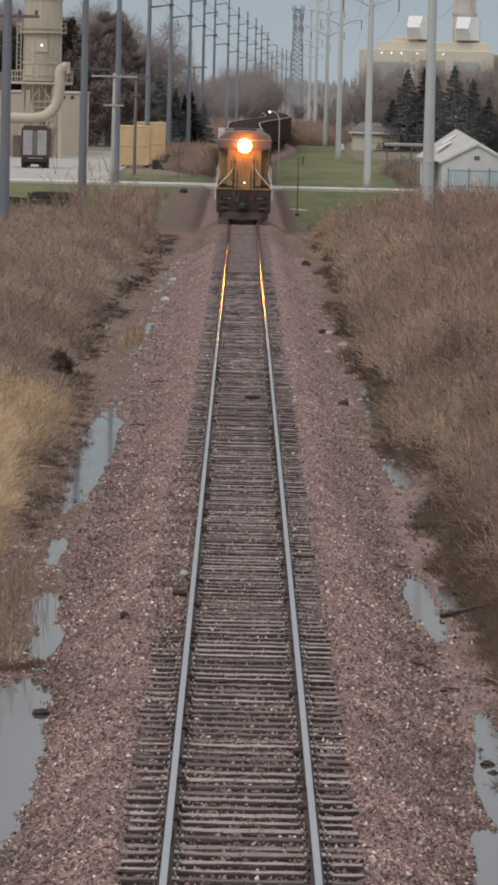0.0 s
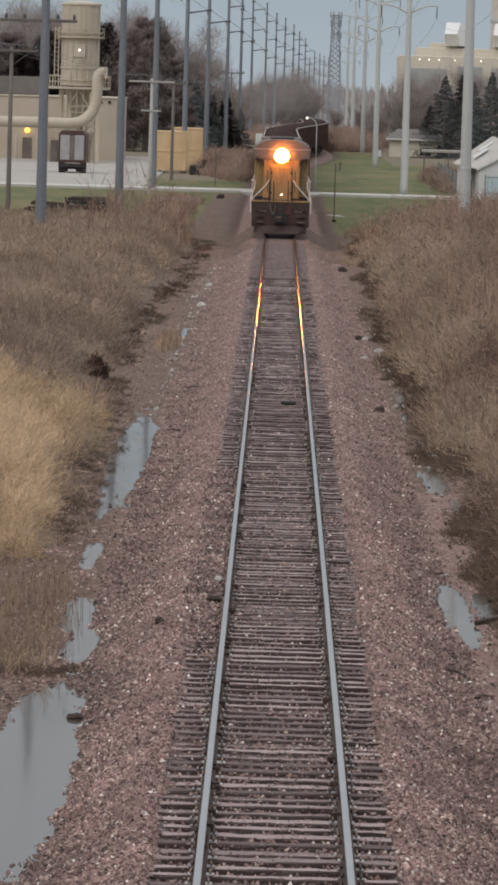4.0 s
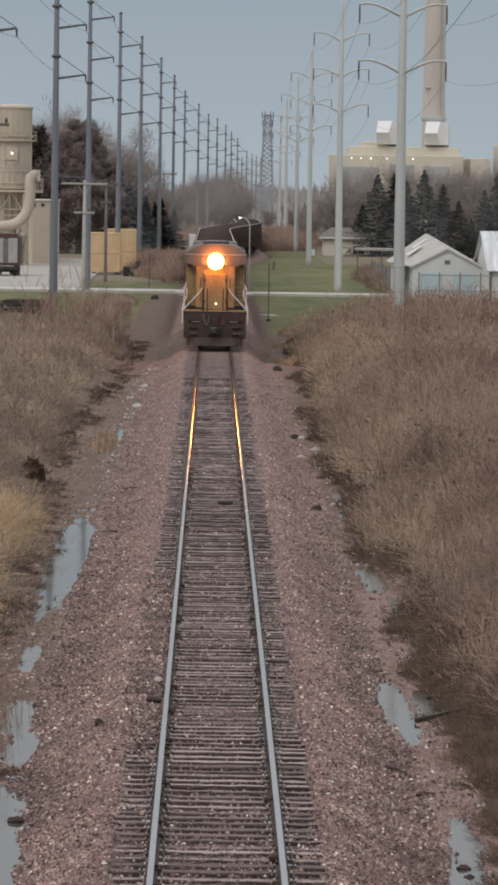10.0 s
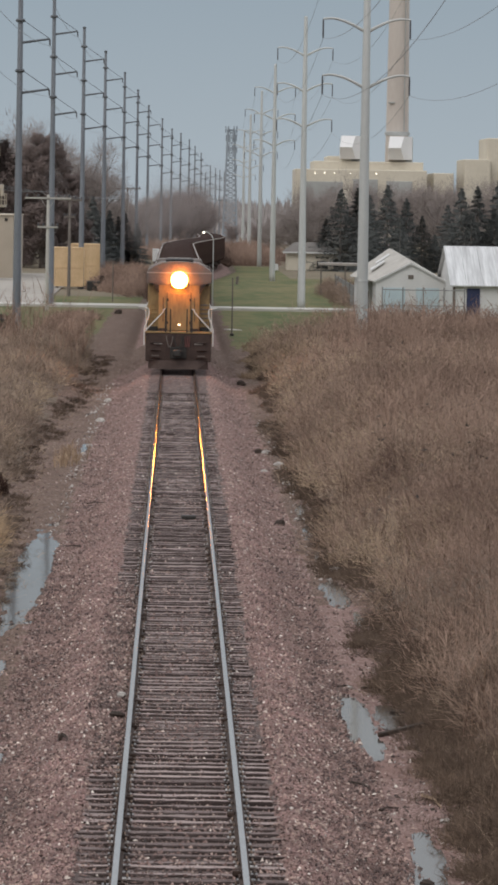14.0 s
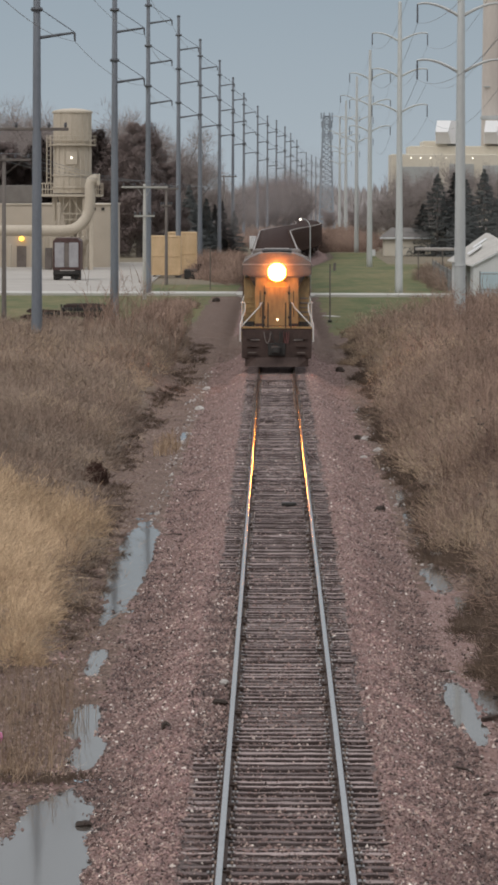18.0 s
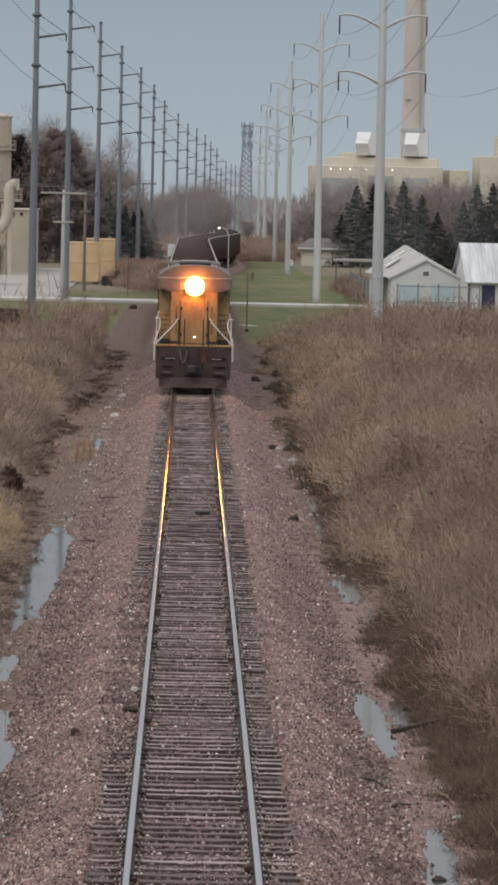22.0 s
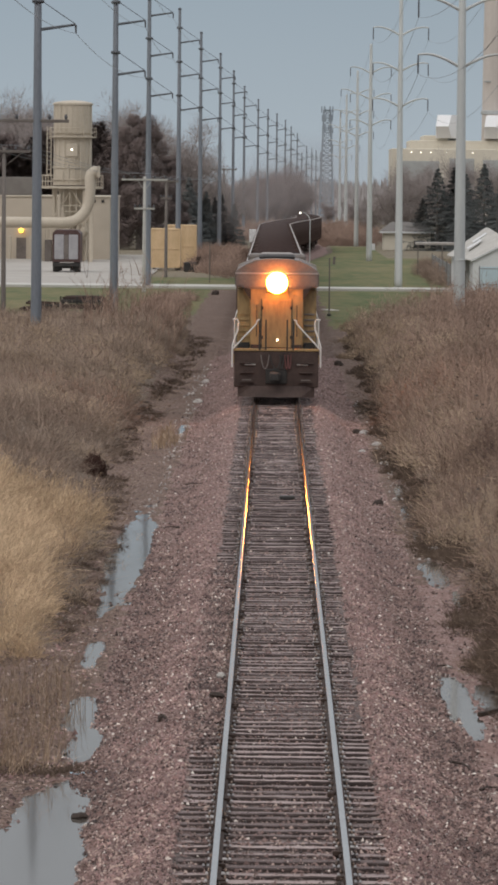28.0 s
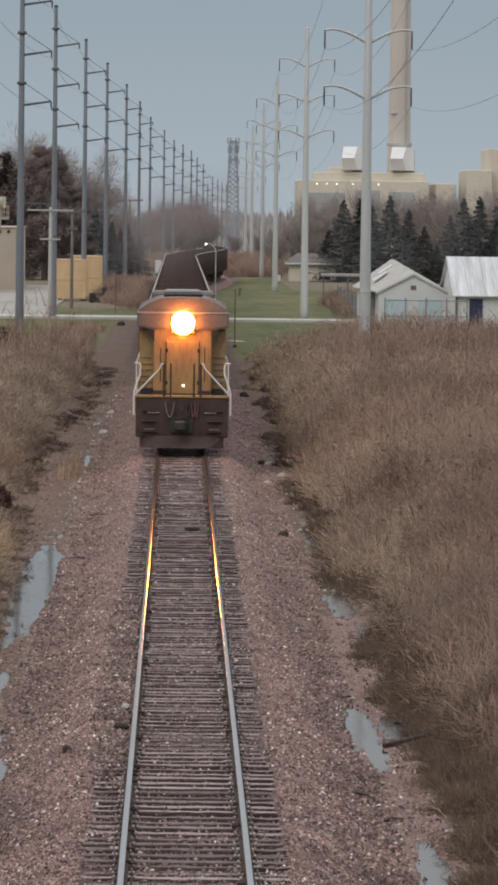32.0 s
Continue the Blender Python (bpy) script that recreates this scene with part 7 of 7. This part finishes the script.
for x, y, s, a in ((2.74, 157.0, 0.16, 10), (2.68, 121.7, 0.14, 70), (-4.3, 338, 0.30, 20), (-1.75, 68.6, 0.09, 30), (2.95, 216, 0.22, 0)):
    g = Geo().lathe([(s * 0.9, -0.05), (s * 1.05, s * 0.3), (s * 0.7, s * 0.8), (s * 0.2, s)], 9)
    rough(g, s, int(y))
    solid("dark_rock", g, M_STUMP, "dark rock lying on the ballast shoulder", "rock", pose(x, y, lz(x, y), 5, -6, a), "loose rocks")
for x, y, s in ((3.6, 106.8, 0.16), (3.0, 157, 0.2), (3.25, 150, 0.18), (2.75, 146, 0.14), (3.3, 140, 0.16), (3.1, 176, 0.2), (3.2, 124, 0.12), (-3.1, 160, 0.16), (-3.0, 178, 0.2), (-2.95, 196, 0.2), (3.0, 81.0, 0.09), (3.67, 63.4, 0.09), (3.42, 104.2, 0.10)):
    g = Geo().lathe([(s * 0.8, -0.05), (s, s * 0.2), (s * 0.8, s * 0.5), (s * 0.3, s * 0.65)], 8)
    rough(g, s, int(y))
    solid("pale_rock", g, M_PALESTONE, "pale stone at the wet foot of the bank", "rock", pose(x, y, lz(x, y), 8, 4, 40 * x), "loose rocks")
for x, y, s in ((3.10, 57.6, 0.085), (3.14, 56.9, 0.06), (-2.66, 61.4, 0.10)):
    g = Geo().lathe([(s * 0.8, -0.06), (s * 1.3, s * 0.1), (s * 0.9, s * 0.4), (s * 0.3, s * 0.55)], 8)
    rough(g, s, int(y * 10))
    solid("mud_clump", g, M_STUMP, "dark clump of mud and roots standing in a puddle", "mud clump", pose(x, y, WATER_Z + 0.02, 0, 0, 30 * y), "mud clumps")
rj = random.Random(12)
for k in range(26):
    s = rj.choice((-1, 1))
    x, y = s * rj.uniform(2.3, 3.9), rj.uniform(50, 125)
    n, turn = rj.uniform(0.25, 0.6), rj.uniform(0, 360)
    ends = [lz(x + q * n * math.cos(math.radians(turn)), y + q * n * math.sin(math.radians(turn))) for q in (0, 0.5, 1)]
    if min(ends) < WATER_Z + 0.03:
        continue
    z = max(ends) + 0.02
    solid("stick", Geo().tube([(0, 0, 0), (n * 0.5, 0.04, 0.03), (n, -0.02, 0.01)], 0.018, 5, 0.008), M_STUMP, "dead stick lying on the ditch edge", "stick", pose(x, y, z, 0, 0, turn), "dead sticks")
for x, y, x2, y2, m in ((3.49, 66.1, 3.71, 64.8, M_TAN), (2.50, 67.6, 2.80, 66.8, M_STUMP), (2.82, 64.6, 3.08, 64.9, M_STUMP), (2.80, 81.0, 3.05, 81.2, M_STUMP), (3.22, 81.0, 3.48, 81.3, M_STUMP), (3.55, 77.2, 3.95, 76.6, M_STUMP)):
    n = math.hypot(x2 - x, y2 - y)
    z = max(lz(x, y), lz(x2, y2), WATER_Z) + 0.015
    solid("stick", Geo().tube([(0, 0, 0), (n * 0.5, 0.03, 0.02), (n, -0.02, 0.0)], 0.024, 6, 0.012), m, "bleached dead stick beside the puddle" if m == M_TAN else "dark wet stick lying by the puddle", "stick", pose(x, y, z, 0, 0, math.degrees(math.atan2(y2 - y, x2 - x))), "dead sticks")
litter = Geo()
for k in range(5):
    litter.box(-0.22 + k * 0.09, -0.12 + k * 0.09, -0.1 + 0.02 * k, 0.12 - 0.03 * k, 0.0, 0.02 + 0.012 * (k % 2), 0.004)
solid("plastic_litter", litter, M_LITTER, "pale blue plastic scrap at the puddle edge", "litter", pose(-2.75, 65.9, WATER_Z + 0.02, 0, 0, 20))
bag = thing("bottle", "discarded pink-topped dark bottle in the reeds", "bottle", pose(-4.35, 68.6, lz(-4.35, 68.6) + 0.05, 0, 20, 0))
part("body", Geo().lathe([(0.07, 0), (0.08, 0.04), (0.08, 0.2), (0.05, 0.26)], 12), M_DARKSTEEL, bag)
part("cap", Geo().lathe([(0.085, 0.2), (0.09, 0.3), (0.05, 0.36)], 12), M_PINK, bag, "pink plastic top")
for x, y, h in ((3.35, 286, 3.6), (-5.3, 378, 3.4)):
    p = thing("marker_post", "thin weathered trackside marker post", "post", pose(x, y, lz(x, y)), "marker posts")
    part("post", Geo().tube([(0, 0, -0.3), (0, 0, h)], 0.045, 7), M_WOODPOLE, p)
    if x > 0:
        part("board", Geo().box(-0.04, 0.12, -0.05, -0.02, h - 0.4, h + 0.1, 0.01), M_WOODPOLE, p, at=pose(0, 0, 0, 0, 4, 0))
        part("base_plate", Geo().box(-0.12, 0.12, -0.12, 0.12, -0.05, 0.15, 0.02), M_DARKSTEEL, p)
solid("pale_rock", Geo().lathe([(0.06, -0.02), (0.085, 0.02), (0.06, 0.06), (0.02, 0.075)], 8), M_PALESTONE, "pale stone lying on the tie ends", "rock", pose(-0.92, 73.2, 0.03, 6, 8, 20), "loose rocks")
solid("dark_rock", Geo().lathe([(0.10, -0.02), (0.13, 0.03), (0.09, 0.07), (0.03, 0.085)], 9), M_STUMP, "dark oily clump beside the rail", "rock", pose(-0.95, 70.3, 0.03, 6, 8, 70), "loose rocks")
rb = random.Random(31)
for k in range(16):
    x, y, s = rb.uniform(6.5, 12.5), rb.uniform(272, 290), rb.uniform(0.12, 0.32)
    g = Geo().lathe([(s * 0.8, -0.05), (s, s * 0.2), (s * 0.75, s * 0.5), (s * 0.3, s * 0.6)], 7)
    rough(g, s, k)
    solid("pale_rock", g, M_PALESTONE, "pale broken stone lying on the lawn edge", "rock", pose(x, y, lz(x, y), 8, 4, 40 * k), "loose rocks")
sig = thing("signal_cabinet", "pale trackside signal cabinet on a short stand", "cabinet", pose(-2.9, 622, lz(-2.9, 622)))
part("body", Geo().box(-0.45, 0.45, -0.3, 0.3, 0.4, 2.1, 0.04), M_VENTWHITE, sig)
part("stand", Geo().box(-0.3, 0.3, -0.2, 0.2, -0.3, 0.4, 0.02), M_ENGINEGREY, sig)
lampm = thing("crossing_lamp_mast", "thin grey mast with a bracketed white lamp beside the crossing", "signal", pose(2.83, 375, lz(2.83, 375)))
part("mast", Geo().tube([(0, 0, -0.3), (0, 0, 5.3), (-0.12, 0, 5.6), (-0.4, 0, 5.86), (-0.7, 0, 5.92)], 0.04, 7), M_GALV, lampm)
part("lamp", lamp_disc(0.09, -0.1, 5.86, -0.8, 0.10, 12), M_PLANTLAMP, lampm, "small lit white lamp")
slab = solid("broken_slab", Geo().box(-0.35, 0.35, -1.2, 1.2, -0.1, 0.05, 0.03), M_PALESTONE, "broken pale concrete slab beside the track", "slab", pose(3.6, 300, lz(3.6, 300) - 0.02, 0, 0, 12))
solid("crossing_panel", Geo().box(-0.66, 0.66, 356, 367, 0.0, 0.13, 0.02), M_CONCRETE, "concrete level crossing panel between the rails", "crossing panel", kind="structure")

# ---- ties: the nearest three hundred are pieces of their own ----
def tie_mesh(seed):
    """One hewn tie: a bar with worn, uneven edges and checked ends."""
    r = random.Random(seed)
    g = Geo()
    n = 14
    x0, x1 = -1.295 + r.uniform(0, 0.04), 1.295 - r.uniform(0, 0.10)
    for i in range(n + 1):
        x = x0 + (x1 - x0) * i / n
        e = 0.009 if 0 < i < n else 0.022
        a, b = r.uniform(-e, e * 0.4), r.uniform(-e, e * 0.4)
        g.v += [(x, -0.108 - a, -0.17), (x, -0.108 - a, -0.018 + r.uniform(-0.008, 0.004)), (x, -0.094 + r.uniform(-0.008, 0.012), r.uniform(-0.010, 0.003)),
                (x, 0.094 + r.uniform(-0.012, 0.008), r.uniform(-0.010, 0.003)), (x, 0.108 + b, -0.018 + r.uniform(-0.008, 0.004)), (x, 0.108 + b, -0.17)]
    for i in range(n):
        for j in range(5):
            g.f.append((i * 6 + j, i * 6 + j + 1, i * 6 + j + 7, i * 6 + j + 6))
    g.f += [(0, 1, 2, 3, 4, 5), tuple(n * 6 + j for j in range(6))]
    return fixed(g.mesh("tie", M_TIE))


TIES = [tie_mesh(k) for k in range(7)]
# Steep faces take the dark mix of creosote and painted gap shade.
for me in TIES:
    me.materials.append(M_CREOSOTE_SHADE)
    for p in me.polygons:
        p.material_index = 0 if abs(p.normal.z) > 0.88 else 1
pg = Geo().box(-0.135, 0.135, -0.085, 0.085, 0.0, 0.014, 0.004)
for s, q in itertools.product((-1, 1), (-1, 1)):
    pg.box(s * 0.098 - 0.010, s * 0.098 + 0.010, q * 0.055 - 0.010, q * 0.055 + 0.010, 0.012, 0.040)
plate_faces = len(pg.f)
for s, q in itertools.product((-1, 1), (-1, 1)):
    rings = [(s * 0.095 + r * 0.021 * math.cos(j * math.pi / 4), q * 0.055 + r * 0.024 * math.sin(j * math.pi / 4), z) for r, z in ((1.0, 0.036), (0.92, 0.046), (0.6, 0.055), (0.22, 0.059)) for j in range(8)]
    pg.add(rings, [(k * 8 + j, k * 8 + (j + 1) % 8, k * 8 + 8 + (j + 1) % 8, k * 8 + 8 + j) for k in range(3) for j in range(8)] + [tuple(range(24, 32)), tuple(reversed(range(8)))])
PLATE = fixed(pg.mesh("tie_plate", M_PLATE))
PLATE.materials.append(M_SPIKE)
for p in PLATE.polygons:
    if p.index >= plate_faces:
        p.material_index, p.use_smooth = 1, True
rt = random.Random(77)
far_ties = Geo()
for k in range(250):
    far_ties.box(-1.29, 1.29, 39.9 - k * 0.505 - 0.11, 39.9 - k * 0.505 + 0.11, -0.18, -0.01)
y = 40.5
count = 0
while y < 520:
    xc, zc = float(track_x(y)) + rt.uniform(-0.04, 0.04), rt.uniform(-0.020, 0.004)
    yaw = rt.gauss(0, 0.9)
    if count < 300:
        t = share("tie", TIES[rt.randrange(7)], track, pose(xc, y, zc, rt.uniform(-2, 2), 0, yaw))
        for s in (-1, 1):
            share("tie_plate", PLATE, t, pose(s * 0.7535, 0, 0.0))
    else:
        far_ties.box(xc - 1.29, xc + 1.29, y - 0.11, y + 0.11, zc - 0.17, zc)
    count += 1
    y += 0.505 + rt.uniform(-0.05, 0.05)
ob = part("far_ties", far_ties, M_TIE, track, "weathered ties farther along")
tagged(ob, kind="stuff")

# ---- thin exhaust over the train ----
SMOKE = thing("exhaust_smoke", "thin brownish exhaust smoke drifting over the cars", "smoke", pose(0, 256.5, 0.172))
for x, y, z, wide, tall in ((-1.3, 24.0, 6.2, 2.3, 1.9), (-0.4, 52.0, 6.9, 3.4, 2.6), (1.6, 96.0, 7.6, 5.2, 3.4)):
    puff = Geo().lathe([(wide * math.cos(k * math.pi / 12), tall * math.sin(k * math.pi / 12)) for k in range(-6, 7)], 28)
    puff.v = [(u, w * 0.35, q) for u, w, q in puff.v]
    part("smoke_puff", puff, M_SMOKE, SMOKE, at=pose(x, y, z), smooth=True)

# ---- what moves ----
TRAIN = [(0, 256.5), (2, 248.7), (4, 241.7), (6, 235.2), (8, 229.0), (10, 223.1), (12, 217.2), (14, 211.2), (16, 205.1), (18, 198.8), (20, 192.3), (22, 185.5), (24, 178.6), (26, 171.5), (28, 164.3),
         (30, 157.1), (32, 150.2)]


def front(t):
    ts, ys = zip(*TRAIN)
    return float(np.interp(t, ts, ys))


def motions():
    walk(LOCO, [(t, pose(0, y, 0.172)) for t, y in TRAIN])
    walk(SMOKE, [(t, pose(0.5 * math.sin(t * 0.7), y, 0.3 + 0.25 * math.sin(t * 0.45 + 1))) for t, y in TRAIN])
    for i, car in enumerate(CARS):
        rows = []
        for t, y in TRAIN:
            m = y + FIRST_CAR + CAR_PITCH * i
            slope = float(track_x(m + 5.9) - track_x(m - 5.9)) / 11.8
            rows.append((t, pose(float(track_x(m)), m, 0.172 - 0.0062 * max(m - 600, 0), 0, 0, -math.degrees(math.atan(slope)))))
        walk(car, rows)
    for axle, ya in LOCO_AXLES:
        rows = []
        for k in range(161):
            t = k * 0.2
            rows.append((t, pose(0, ya, 0.53, math.degrees((256.5 - front(t)) / 0.53), 0, 0)))
        walk(axle, rows)


motions()
